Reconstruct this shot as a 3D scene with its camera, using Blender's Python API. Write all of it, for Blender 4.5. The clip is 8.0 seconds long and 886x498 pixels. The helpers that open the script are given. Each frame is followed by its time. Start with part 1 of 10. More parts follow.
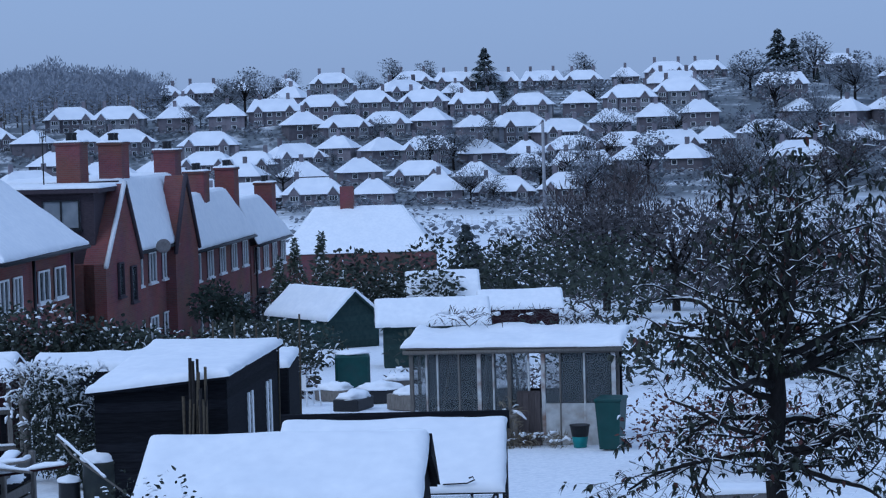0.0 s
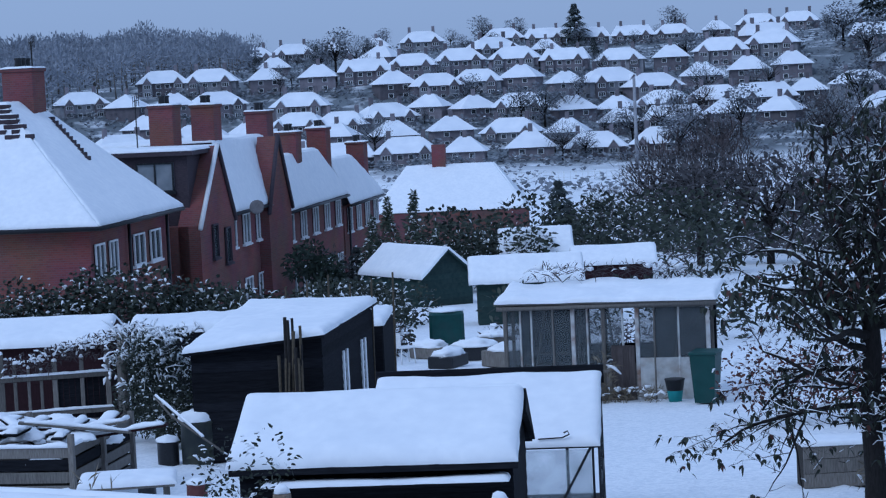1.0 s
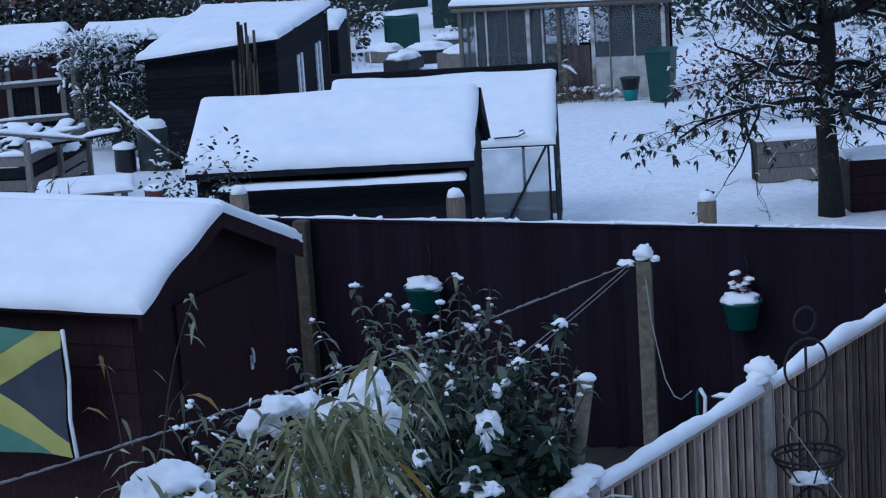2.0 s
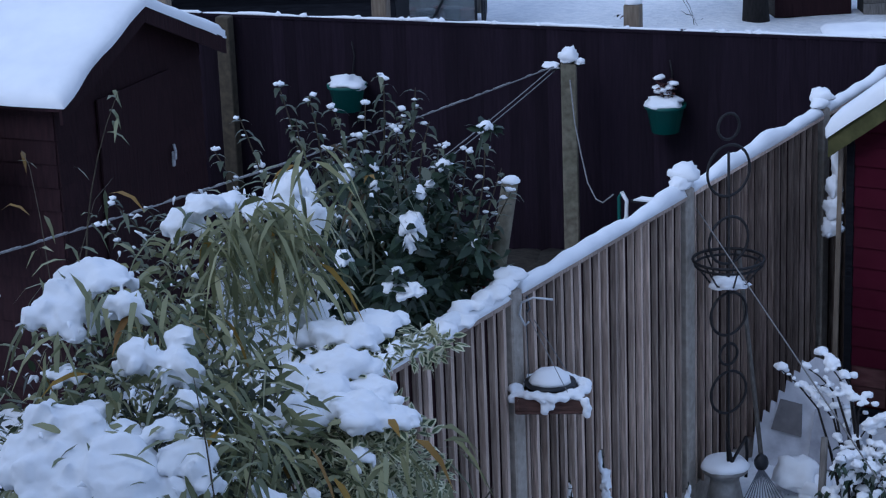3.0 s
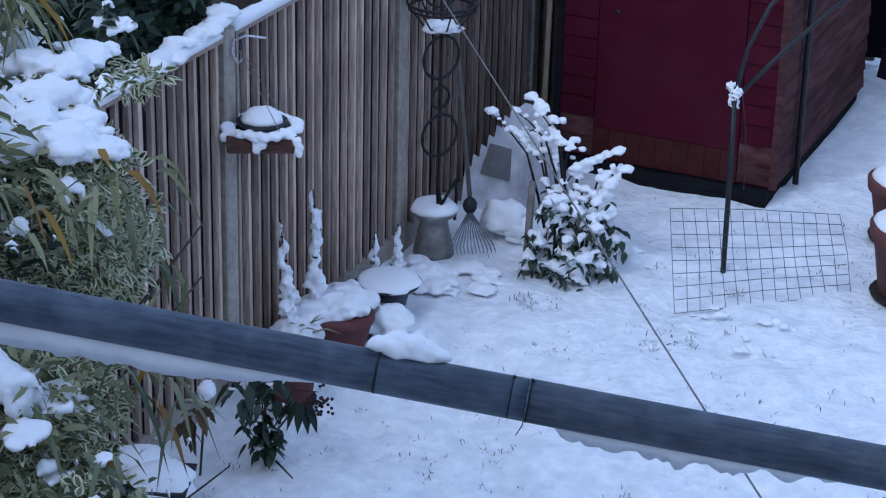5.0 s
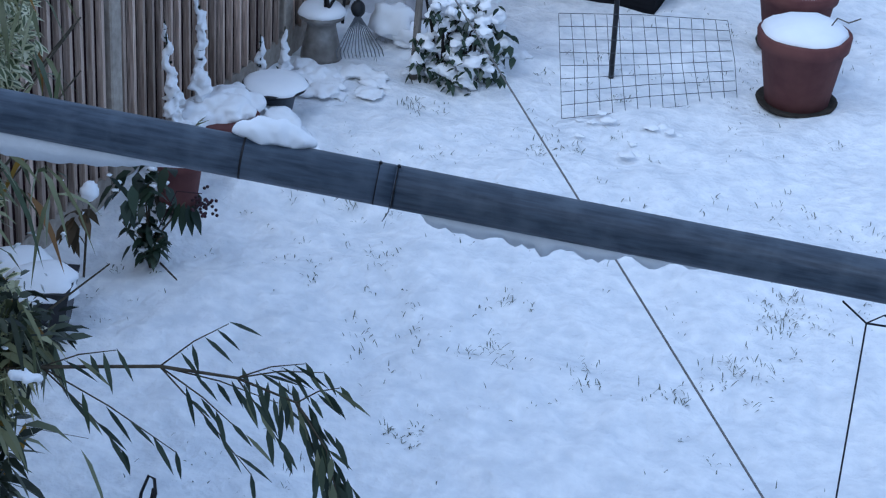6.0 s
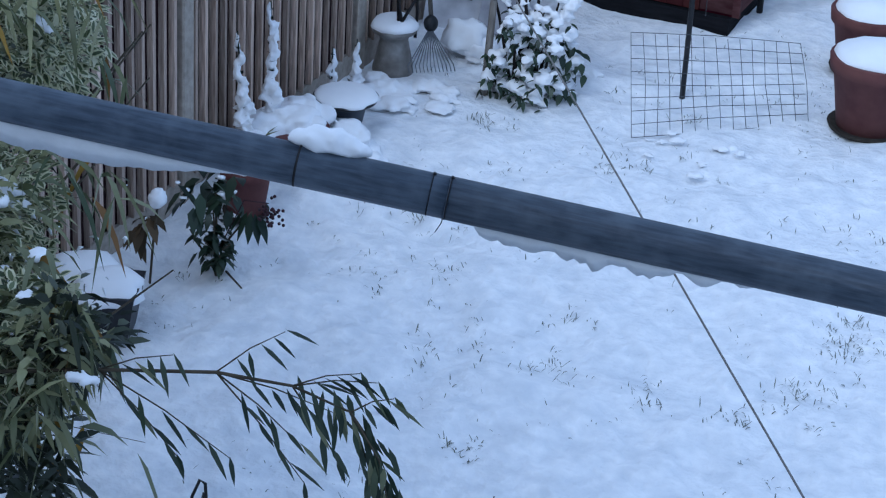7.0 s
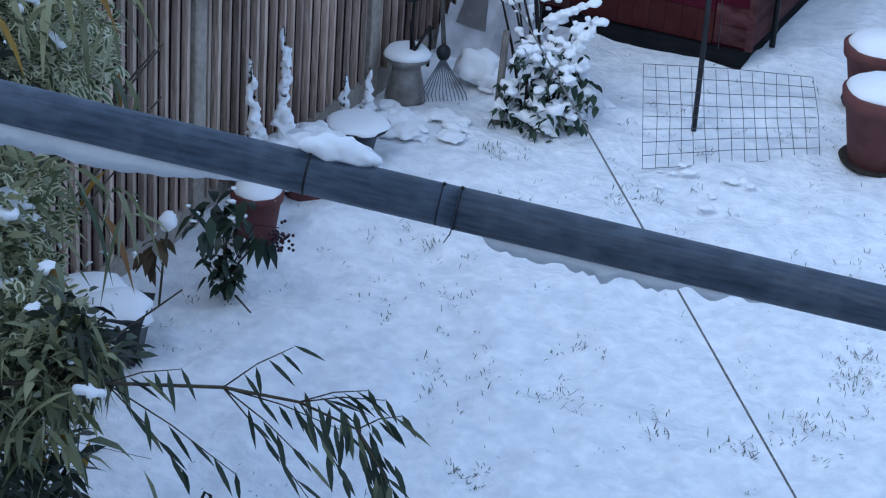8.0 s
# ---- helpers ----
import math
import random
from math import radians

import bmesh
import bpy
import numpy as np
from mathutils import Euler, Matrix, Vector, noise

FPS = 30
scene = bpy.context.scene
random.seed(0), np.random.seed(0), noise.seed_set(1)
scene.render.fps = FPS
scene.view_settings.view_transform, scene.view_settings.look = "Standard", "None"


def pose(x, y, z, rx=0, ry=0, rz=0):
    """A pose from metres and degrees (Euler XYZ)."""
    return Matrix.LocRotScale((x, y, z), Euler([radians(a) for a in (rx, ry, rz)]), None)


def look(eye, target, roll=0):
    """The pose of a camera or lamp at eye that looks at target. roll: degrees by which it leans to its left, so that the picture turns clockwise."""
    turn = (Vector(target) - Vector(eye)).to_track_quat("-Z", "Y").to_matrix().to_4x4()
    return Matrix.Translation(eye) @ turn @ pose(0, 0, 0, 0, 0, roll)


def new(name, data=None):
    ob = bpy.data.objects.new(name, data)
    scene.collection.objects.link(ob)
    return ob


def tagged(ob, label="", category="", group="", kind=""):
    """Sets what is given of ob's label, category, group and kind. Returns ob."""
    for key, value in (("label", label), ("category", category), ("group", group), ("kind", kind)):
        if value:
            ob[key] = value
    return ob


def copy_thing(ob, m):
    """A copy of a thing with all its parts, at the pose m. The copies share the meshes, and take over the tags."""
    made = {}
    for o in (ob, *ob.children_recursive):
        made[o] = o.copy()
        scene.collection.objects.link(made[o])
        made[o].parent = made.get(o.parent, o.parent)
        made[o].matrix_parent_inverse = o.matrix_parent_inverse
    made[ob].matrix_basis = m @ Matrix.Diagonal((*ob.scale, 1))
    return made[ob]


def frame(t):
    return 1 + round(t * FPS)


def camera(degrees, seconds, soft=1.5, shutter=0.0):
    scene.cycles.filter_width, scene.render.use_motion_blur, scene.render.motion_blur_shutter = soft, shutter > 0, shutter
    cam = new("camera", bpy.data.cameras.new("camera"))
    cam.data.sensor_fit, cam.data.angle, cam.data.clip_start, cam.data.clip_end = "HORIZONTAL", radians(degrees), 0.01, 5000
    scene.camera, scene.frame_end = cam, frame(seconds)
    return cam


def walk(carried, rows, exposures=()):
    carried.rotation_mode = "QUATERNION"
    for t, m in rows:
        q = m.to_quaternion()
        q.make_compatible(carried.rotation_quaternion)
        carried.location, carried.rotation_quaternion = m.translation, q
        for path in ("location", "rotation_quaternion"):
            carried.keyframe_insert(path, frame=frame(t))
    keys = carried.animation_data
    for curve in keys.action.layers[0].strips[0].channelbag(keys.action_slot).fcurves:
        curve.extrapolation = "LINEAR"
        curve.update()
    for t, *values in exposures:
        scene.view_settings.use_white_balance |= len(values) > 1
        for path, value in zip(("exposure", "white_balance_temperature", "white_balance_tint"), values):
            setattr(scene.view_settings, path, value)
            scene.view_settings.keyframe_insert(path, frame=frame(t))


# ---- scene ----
cam = camera(22.44, 8.0, soft=1.2)
# seconds, eye, yaw to the left, pitch up, roll
PATH = (
    (0.0, -0.049, 0.014, 5.186, 31.938, -3.384, -1.659),
    (0.5, -0.028, -0.006, 5.182, 33.877, -3.172, -2.076),
    (1.0, -0.003, -0.029, 5.170, 34.371, -4.377, -2.729),
    (1.5, 0.028, -0.045, 5.140, 34.226, -7.787, -3.421),
    (2.0, 0.020, -0.030, 5.112, 33.684, -11.975, -3.632),
    (2.2, 0.023, -0.021, 5.097, 33.425, -13.330, -3.569),
    (3.3, -0.026, 0.006, 5.119, 31.290, -18.097, -1.442),
    (3.5, -0.006, 0.022, 5.092, 30.911, -18.536, -0.915),
    (4.0, -0.034, -0.005, 5.067, 28.789, -20.174, 0.310),
    (4.5, -0.045, -0.004, 5.067, 26.253, -21.771, 1.133),
    (5.0, -0.024, -0.007, 5.059, 24.011, -23.687, 1.400),
    (5.2, -0.010, -0.012, 5.045, 23.212, -24.622, 1.512),
    (6.3, 0.037, 0.021, 4.994, 20.553, -28.916, 3.338),
    (6.5, 0.035, 0.016, 4.989, 20.837, -28.962, 3.660),
    (7.0, 0.076, 0.018, 5.003, 23.079, -28.024, 3.513),
    (7.5, 0.080, 0.019, 5.013, 24.471, -26.685, 3.369),
    (8.0, 0.090, 0.002, 4.955, 23.452, -27.060, 4.126),
)


def aim(x, y, z, yaw, pitch, roll):
    a, b = radians(yaw), radians(pitch)
    way = Vector((-math.sin(a) * math.cos(b), math.cos(a) * math.cos(b), math.sin(b)))
    return look((x, y, z), Vector((x, y, z)) + way, roll)


walk(cam, [(r[0], aim(*r[1:])) for r in PATH], [(0, 0.0, 4800, 9), (1.5, 0.0, 4800, 9), (2.2, 0.02, 4950, 9), (3.5, 0.24, 5050, 13), (4.5, 0.44, 5030, 13), (5.2, 0.46, 5030, 11), (6.3, 0.48, 5030, 6), (8, 0.48, 5030, 6)])

# ---- light: an overcast winter afternoon ----
world = bpy.data.worlds.new("overcast")
scene.world = world
world.use_nodes = True
wn, wl = world.node_tree.nodes, world.node_tree.links
wn.clear()
sky = wn.new("ShaderNodeTexSky")
sky.sky_type, sky.sun_disc = "NISHITA", False
sky.sun_elevation, sky.sun_rotation = radians(30), radians(240)
sky.air_density, sky.dust_density = 1.0, 2.0
tex = wn.new("ShaderNodeTexCoord")
sep = wn.new("ShaderNodeSeparateXYZ")
ramp = wn.new("ShaderNodeMapRange")
ramp.inputs["From Min"].default_value, ramp.inputs["From Max"].default_value = 0.0, 0.9
ramp.inputs["To Min"].default_value, ramp.inputs["To Max"].default_value = 4.2, 6.0
cloud = wn.new("ShaderNodeMix")
cloud.data_type = "RGBA"
cloud.inputs["Factor"].default_value = 0.85
grey = wn.new("ShaderNodeVectorMath")
grey.operation = "SCALE"
grey.inputs[0].default_value = (0.80, 0.92, 1.16)
bg, wo = wn.new("ShaderNodeBackground"), wn.new("ShaderNodeOutputWorld")
bg.inputs["Strength"].default_value = 0.1
wl.new(tex.outputs["Generated"], sep.inputs[0])
wl.new(sep.outputs["Z"], ramp.inputs["Value"])
wl.new(ramp.outputs["Result"], grey.inputs["Scale"])
wl.new(sky.outputs["Color"], cloud.inputs["A"])
wl.new(grey.outputs["Vector"], cloud.inputs["B"])
wl.new(cloud.outputs["Result"], bg.inputs["Color"])
wl.new(bg.outputs["Background"], wo.inputs["Surface"])
sun_data = bpy.data.lights.new("sun", "SUN")
sun_data.energy, sun_data.angle, sun_data.color = 0.9, radians(30), (1.0, 0.97, 0.93)
sun = new("sun", sun_data)
sun.matrix_world = look((-12, -34, 40), (-5, 8, 0))


# ---- materials ----
def mat(name, c1, c2, scale=8.0, rough=0.8, bump=0.2, vary=0.0, stain=None, stain_scale=0.7, stain_amount=0.5, metal=0.0, stretch=(1, 1, 1), spec=0.3, distance=0.02):
    m = bpy.data.materials.new(name)
    m.use_nodes = True
    n, l = m.node_tree.nodes, m.node_tree.links
    b = n["Principled BSDF"]
    b.inputs["Roughness"].default_value, b.inputs["Metallic"].default_value = rough, metal
    b.inputs["Specular IOR Level"].default_value = spec
    tc, mp = n.new("ShaderNodeTexCoord"), n.new("ShaderNodeMapping")
    mp.inputs["Scale"].default_value = stretch
    l.new(tc.outputs["Object"], mp.inputs["Vector"])
    info = n.new("ShaderNodeObjectInfo")
    shift = n.new("ShaderNodeVectorMath")
    shift.operation = "MULTIPLY_ADD"
    shift.inputs[1].default_value = (1, 1, 1)
    ten = n.new("ShaderNodeMath")
    ten.operation = "MULTIPLY"
    ten.inputs[1].default_value = 37.0
    l.new(info.outputs["Random"], ten.inputs[0])
    l.new(mp.outputs["Vector"], shift.inputs[0])
    l.new(ten.outputs[0], shift.inputs[2])
    fine = n.new("ShaderNodeTexNoise")
    fine.inputs["Scale"].default_value, fine.inputs["Detail"].default_value = scale, 6.0
    l.new(shift.outputs["Vector"], fine.inputs["Vector"])
    mix = n.new("ShaderNodeMix")
    mix.data_type = "RGBA"
    mix.inputs["A"].default_value, mix.inputs["B"].default_value = (*c1, 1), (*c2, 1)
    cr = n.new("ShaderNodeMapRange")
    cr.inputs["From Min"].default_value, cr.inputs["From Max"].default_value = 0.3, 0.7
    l.new(fine.outputs["Fac"], cr.inputs["Value"])
    l.new(cr.outputs["Result"], mix.inputs["Factor"])
    out = mix.outputs["Result"]
    if stain:
        big = n.new("ShaderNodeTexNoise")
        big.inputs["Scale"].default_value, big.inputs["Detail"].default_value = stain_scale, 4.0
        l.new(tc.outputs["Object"], big.inputs["Vector"])
        br = n.new("ShaderNodeMapRange")
        br.inputs["From Min"].default_value, br.inputs["From Max"].default_value = 0.45, 0.7
        br.inputs["To Max"].default_value = stain_amount
        l.new(big.outputs["Fac"], br.inputs["Value"])
        m2 = n.new("ShaderNodeMix")
        m2.data_type = "RGBA"
        m2.inputs["B"].default_value = (*stain, 1)
        l.new(br.outputs["Result"], m2.inputs["Factor"])
        l.new(out, m2.inputs["A"])
        out = m2.outputs["Result"]
    if vary:
        hsv = n.new("ShaderNodeHueSaturation")
        vr = n.new("ShaderNodeMapRange")
        vr.inputs["To Min"].default_value, vr.inputs["To Max"].default_value = 1 - vary, 1 + vary
        l.new(info.outputs["Random"], vr.inputs["Value"])
        l.new(vr.outputs["Result"], hsv.inputs["Value"])
        l.new(out, hsv.inputs["Color"])
        out = hsv.outputs["Color"]
    l.new(out, b.inputs["Base Color"])
    if bump:
        bp = n.new("ShaderNodeBump")
        bp.inputs["Strength"].default_value, bp.inputs["Distance"].default_value = bump, distance
        l.new(fine.outputs["Fac"], bp.inputs["Height"])
        l.new(bp.outputs["Normal"], b.inputs["Normal"])
    return m


def leaf_mat(name, c1, c2, rough=0.5, glow=0.22):
    """Leaves, each clump of its own shade."""
    m = bpy.data.materials.new(name)
    m.use_nodes = True
    n, l = m.node_tree.nodes, m.node_tree.links
    b = n["Principled BSDF"]
    b.inputs["Roughness"].default_value = rough
    b.inputs["Specular IOR Level"].default_value = 0.35
    geo = n.new("ShaderNodeNewGeometry")
    info = n.new("ShaderNodeObjectInfo")
    add = n.new("ShaderNodeMath")
    add.operation = "ADD"
    fr = n.new("ShaderNodeMath")
    fr.operation = "FRACT"
    l.new(geo.outputs["Random Per Island"], add.inputs[0])
    l.new(info.outputs["Random"], add.inputs[1])
    l.new(add.outputs[0], fr.inputs[0])
    mix = n.new("ShaderNodeMix")
    mix.data_type = "RGBA"
    mix.inputs["A"].default_value, mix.inputs["B"].default_value = (*c1, 1), (*c2, 1)
    l.new(fr.outputs[0], mix.inputs["Factor"])
    l.new(mix.outputs["Result"], b.inputs["Base Color"])
    thin, both = n.new("ShaderNodeBsdfTranslucent"), n.new("ShaderNodeMixShader")
    both.inputs["Fac"].default_value = glow
    l.new(mix.outputs["Result"], thin.inputs["Color"])
    l.new(b.outputs["BSDF"], both.inputs[1])
    l.new(thin.outputs["BSDF"], both.inputs[2])
    l.new(both.outputs["Shader"], n["Material Output"].inputs["Surface"])
    return m


def brick_mat(name, c1, c2, mortar):
    m = mat(name, c1, c2, 3.0, 0.9, 0.0)
    n, l = m.node_tree.nodes, m.node_tree.links
    b = n["Principled BSDF"]
    tc = n.new("ShaderNodeTexCoord")
    comb, sp, ad = n.new("ShaderNodeCombineXYZ"), n.new("ShaderNodeSeparateXYZ"), n.new("ShaderNodeMath")
    l.new(tc.outputs["Object"], sp.inputs[0])
    l.new(sp.outputs["X"], ad.inputs[0])
    l.new(sp.outputs["Y"], ad.inputs[1])
    l.new(ad.outputs[0], comb.inputs["X"])
    l.new(sp.outputs["Z"], comb.inputs["Y"])
    br = n.new("ShaderNodeTexBrick")
    br.inputs["Scale"].default_value = 1.0
    br.inputs["Brick Width"].default_value, br.inputs["Row Height"].default_value = 0.225, 0.075
    br.inputs["Mortar Size"].default_value = 0.008
    br.inputs["Color1"].default_value, br.inputs["Color2"].default_value, br.inputs["Mortar"].default_value = (*c1, 1), (*c2, 1), (*mortar, 1)
    l.new(comb.outputs[0], br.inputs["Vector"])
    nz = n.new("ShaderNodeTexNoise")
    nz.inputs["Scale"].default_value = 0.6
    l.new(tc.outputs["Object"], nz.inputs["Vector"])
    mx = n.new("ShaderNodeMix")
    mx.data_type, mx.blend_type = "RGBA", "MULTIPLY"
    mx.inputs["Factor"].default_value = 0.6
    l.new(br.outputs["Color"], mx.inputs["A"])
    l.new(nz.outputs["Color"], mx.inputs["B"])
    hs = n.new("ShaderNodeHueSaturation")
    hs.inputs["Value"].default_value = 1.25
    l.new(mx.outputs["Result"], hs.inputs["Color"])
    l.new(hs.outputs["Color"], b.inputs["Base Color"])
    return m


SNOW = mat("snow", (0.80, 0.81, 0.83), (0.88, 0.885, 0.89), 5.0, 0.65, 0.25, stain=(0.76, 0.78, 0.81), stain_scale=1.2, stain_amount=0.5, spec=0.2, distance=0.03)
SNOW_GREY = mat("grey_snow", (0.62, 0.62, 0.62), (0.74, 0.74, 0.74), 14.0, 0.5, 0.4, spec=0.3)
# snow dimmed and blued, with the haze of distance in its colour
SNOW_HAZED = mat("hazed_snow", (0.74, 0.76, 0.80), (0.84, 0.85, 0.87), 0.35, 0.8, 0.0, stain=(0.55, 0.57, 0.60), stain_scale=0.08, stain_amount=0.35)
FENCE_WOOD = mat("weathered_wood", (0.33, 0.25, 0.20), (0.66, 0.52, 0.42), 14.0, 0.9, 0.5, vary=0.35, stain=(0.15, 0.11, 0.09), stain_scale=2.0, stretch=(6, 6, 0.5))
FENCE_BROWN = mat("browner_wood", (0.17, 0.122, 0.098), (0.36, 0.272, 0.215), 14.0, 0.9, 0.5, vary=0.3, stain=(0.10, 0.072, 0.06), stain_scale=2.0, stretch=(6, 6, 0.5))
POST_CONC = mat("post_concrete", (0.30, 0.265, 0.22), (0.44, 0.39, 0.33), 25.0, 0.9, 0.5, stain=(0.19, 0.16, 0.13), stain_scale=3.0)
BROWN_WOOD = mat("dark_brown_wood", (0.0105, 0.0066, 0.0118), (0.0175, 0.0108, 0.0178), 10.0, 0.75, 0.3, vary=0.25, stretch=(6, 6, 0.4), spec=0.1)
SHED_BROWN = mat("brown_shed_wood", (0.018, 0.0085, 0.0105), (0.030, 0.0135, 0.0155), 10.0, 0.75, 0.3, vary=0.12, stretch=(5, 5, 0.5), spec=0.1)
RED_WOOD = mat("red_wood", (0.043, 0.0036, 0.0112), (0.056, 0.0054, 0.0152), 6.0, 0.65, 0.25, vary=0.08, stain=(0.058, 0.011, 0.0175), stain_scale=2.0, spec=0.08)
RED_WORN = mat("worn_red_wood", (0.036, 0.008, 0.0105), (0.095, 0.044, 0.042), 7.0, 0.8, 0.4, vary=0.25, stain=(0.05, 0.03, 0.024), stain_scale=3.0, stretch=(1, 0.4, 3), spec=0.15)
OLIVE_WOOD = mat("algae_wood", (0.038, 0.0075, 0.0095), (0.050, 0.0165, 0.0140), 9.0, 0.85, 0.4, vary=0.12, spec=0.1)
MOSSY = mat("mossy_wood", (0.045, 0.045, 0.014), (0.09, 0.085, 0.03), 12.0, 0.9, 0.4)
BLACK_WOOD = mat("tarred_wood", (0.0065, 0.007, 0.0095), (0.015, 0.0155, 0.019), 8.0, 0.85, 0.4, vary=0.3, stretch=(0.6, 0.6, 5), spec=0.1)
GREEN_WOOD = mat("dark_green_wood", (0.012, 0.03, 0.028), (0.025, 0.045, 0.04), 6.0, 0.75, 0.3, vary=0.2)
PALE_WOOD = mat("pale_wood", (0.13, 0.10, 0.072), (0.23, 0.185, 0.135), 12.0, 0.85, 0.4, vary=0.25, stretch=(5, 5, 0.6))
GREY_WOOD = mat("grey_wood", (0.10, 0.09, 0.08), (0.19, 0.175, 0.155), 12.0, 0.9, 0.4, vary=0.3, stretch=(5, 5, 0.6))
LINE_POST = mat("lichened_post", (0.10, 0.085, 0.06), (0.20, 0.18, 0.13), 22.0, 0.9, 0.5, stain=(0.08, 0.09, 0.05), stain_scale=4.0)
BRICK = brick_mat("red_brick", (0.165, 0.058, 0.054), (0.215, 0.074, 0.065), (0.155, 0.105, 0.10))
BRICK_DARK = brick_mat("dark_brick", (0.13, 0.055, 0.05), (0.17, 0.07, 0.06), (0.10, 0.08, 0.08))
TILE_HUNG = mat("hung_tiles", (0.042, 0.034, 0.042), (0.07, 0.052, 0.06), 9.0, 0.85, 0.3, stretch=(1, 1, 4))
# distant walls paled and greyed, haze mixed into their base colours
HAZED_BRICK = mat("hazed_brick", (0.15, 0.135, 0.15), (0.21, 0.19, 0.205), 0.9, 0.9, 0.0, vary=0.35)
HAZED_WHITE = mat("hazed_render", (0.22, 0.22, 0.235), (0.32, 0.32, 0.335), 0.9, 0.9, 0.0, vary=0.2)
WHITE = mat("white_paint", (0.70, 0.70, 0.70), (0.80, 0.80, 0.79), 6.0, 0.5, 0.1)
PLASTIC_GREEN = mat("green_plastic", (0.004, 0.075, 0.06), (0.008, 0.10, 0.08), 6.0, 0.45, 0.05, stain=(0.03, 0.09, 0.08), stain_scale=3.0)
BIN_GREEN = mat("faded_green_plastic", (0.007, 0.042, 0.038), (0.012, 0.058, 0.052), 5.0, 0.5, 0.1, stain=(0.022, 0.05, 0.05), stain_scale=3.0)
PLASTIC_DARK = mat("black_plastic", (0.012, 0.013, 0.016), (0.022, 0.023, 0.026), 30.0, 0.45, 0.1)
PIPE = mat("grey_pipe", (0.027, 0.037, 0.056), (0.074, 0.095, 0.128), 26.0, 0.45, 0.3, stain=(0.13, 0.155, 0.19), stain_scale=16.0, stain_amount=0.5, stretch=(4.5, 4.5, 0.5), spec=0.4, distance=0.004)
IRON = mat("dark_iron", (0.012, 0.012, 0.014), (0.03, 0.028, 0.028), 30.0, 0.6, 0.2, metal=0.4)
WIRE = mat("galvanised_wire", (0.10, 0.11, 0.13), (0.18, 0.19, 0.21), 40.0, 0.5, 0.0, metal=0.3)
MESH_WIRE = mat("dull_mesh_wire", (0.045, 0.05, 0.062), (0.09, 0.095, 0.11), 40.0, 0.6, 0.0)
CORD = mat("weathered_cord", (0.12, 0.115, 0.11), (0.22, 0.21, 0.20), 60.0, 0.9, 0.2)
ROPE = mat("washing_line", (0.16, 0.16, 0.16), (0.30, 0.30, 0.30), 60.0, 0.8, 0.2)
TRAY_WOOD = mat("tray_wood", (0.055, 0.028, 0.022), (0.12, 0.062, 0.048), 12.0, 0.85, 0.4, stretch=(1, 5, 5))
TERRACOTTA = mat("terracotta", (0.088, 0.032, 0.032), (0.128, 0.050, 0.046), 12.0, 0.85, 0.2, stain=(0.14, 0.06, 0.05), stain_scale=5.0)
DRUM_GREY = mat("dull_green_plastic", (0.016, 0.021, 0.024), (0.030, 0.036, 0.034), 7.0, 0.6, 0.2, stain=(0.075, 0.075, 0.05), stain_scale=2.5, stain_amount=0.7)
ZINC = mat("bright_zinc", (0.42, 0.42, 0.43), (0.60, 0.60, 0.60), 30.0, 0.45, 0.1, metal=0.3)
STEEL = mat("dull_steel", (0.20, 0.19, 0.18), (0.34, 0.33, 0.31), 18.0, 0.5, 0.1, metal=0.5, stain=(0.14, 0.11, 0.09), stain_scale=6.0)
SLATE = mat("grey_slate", (0.14, 0.13, 0.13), (0.22, 0.205, 0.20), 12.0, 0.8, 0.3)
POT_GREY = mat("blue_grey_pot", (0.045, 0.055, 0.07), (0.08, 0.09, 0.11), 14.0, 0.6, 0.2)
BOARD_GREY = mat("frosted_board", (0.46, 0.46, 0.49), (0.68, 0.68, 0.71), 9.0, 0.8, 0.4)
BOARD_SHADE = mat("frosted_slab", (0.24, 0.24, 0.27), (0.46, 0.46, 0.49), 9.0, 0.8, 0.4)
SOIL = mat("dark_soil", (0.02, 0.017, 0.014), (0.045, 0.038, 0.03), 18.0, 0.95, 0.6)
BARK = mat("bark", (0.010, 0.009, 0.009), (0.024, 0.021, 0.02), 14.0, 0.95, 0.6, stretch=(3, 3, 0.8))
TWIG = mat("twig", (0.045, 0.038, 0.026), (0.09, 0.072, 0.048), 20.0, 0.9, 0.2)
# far trees and woods greyed in colour to stand for haze
HAZED_WOODS = leaf_mat("hazed_wood", (0.17, 0.18, 0.195), (0.28, 0.295, 0.32), 0.95)
HAZED_WOODLAND = leaf_mat("hazed_hill_wood", (0.25, 0.265, 0.30), (0.33, 0.35, 0.39), 0.95)
BROWN_LEAF = leaf_mat("brown_leaf", (0.055, 0.04, 0.022), (0.13, 0.09, 0.05), 0.8)
BERRY = leaf_mat("dark_berry", (0.02, 0.008, 0.012), (0.06, 0.02, 0.03), 0.5)
BELT = leaf_mat("valley_scrub", (0.06, 0.057, 0.06), (0.12, 0.11, 0.112), 0.95)
# conifer green lifted towards grey, haze put into the leaf colour
HAZED_CONIFER = leaf_mat("hazed_conifer", (0.035, 0.045, 0.045), (0.07, 0.085, 0.085), 0.9)
FLAKED = mat("flaking_paint", (0.42, 0.42, 0.41), (0.62, 0.62, 0.60), 7.0, 0.85, 0.5, stain=(0.16, 0.085, 0.05), stain_scale=3.0, stain_amount=0.9)
CONIFER = leaf_mat("conifer_green", (0.010, 0.018, 0.014), (0.03, 0.042, 0.03), 0.8)
BARE = leaf_mat("bare_twigs", (0.045, 0.036, 0.037), (0.095, 0.078, 0.076), 0.95)
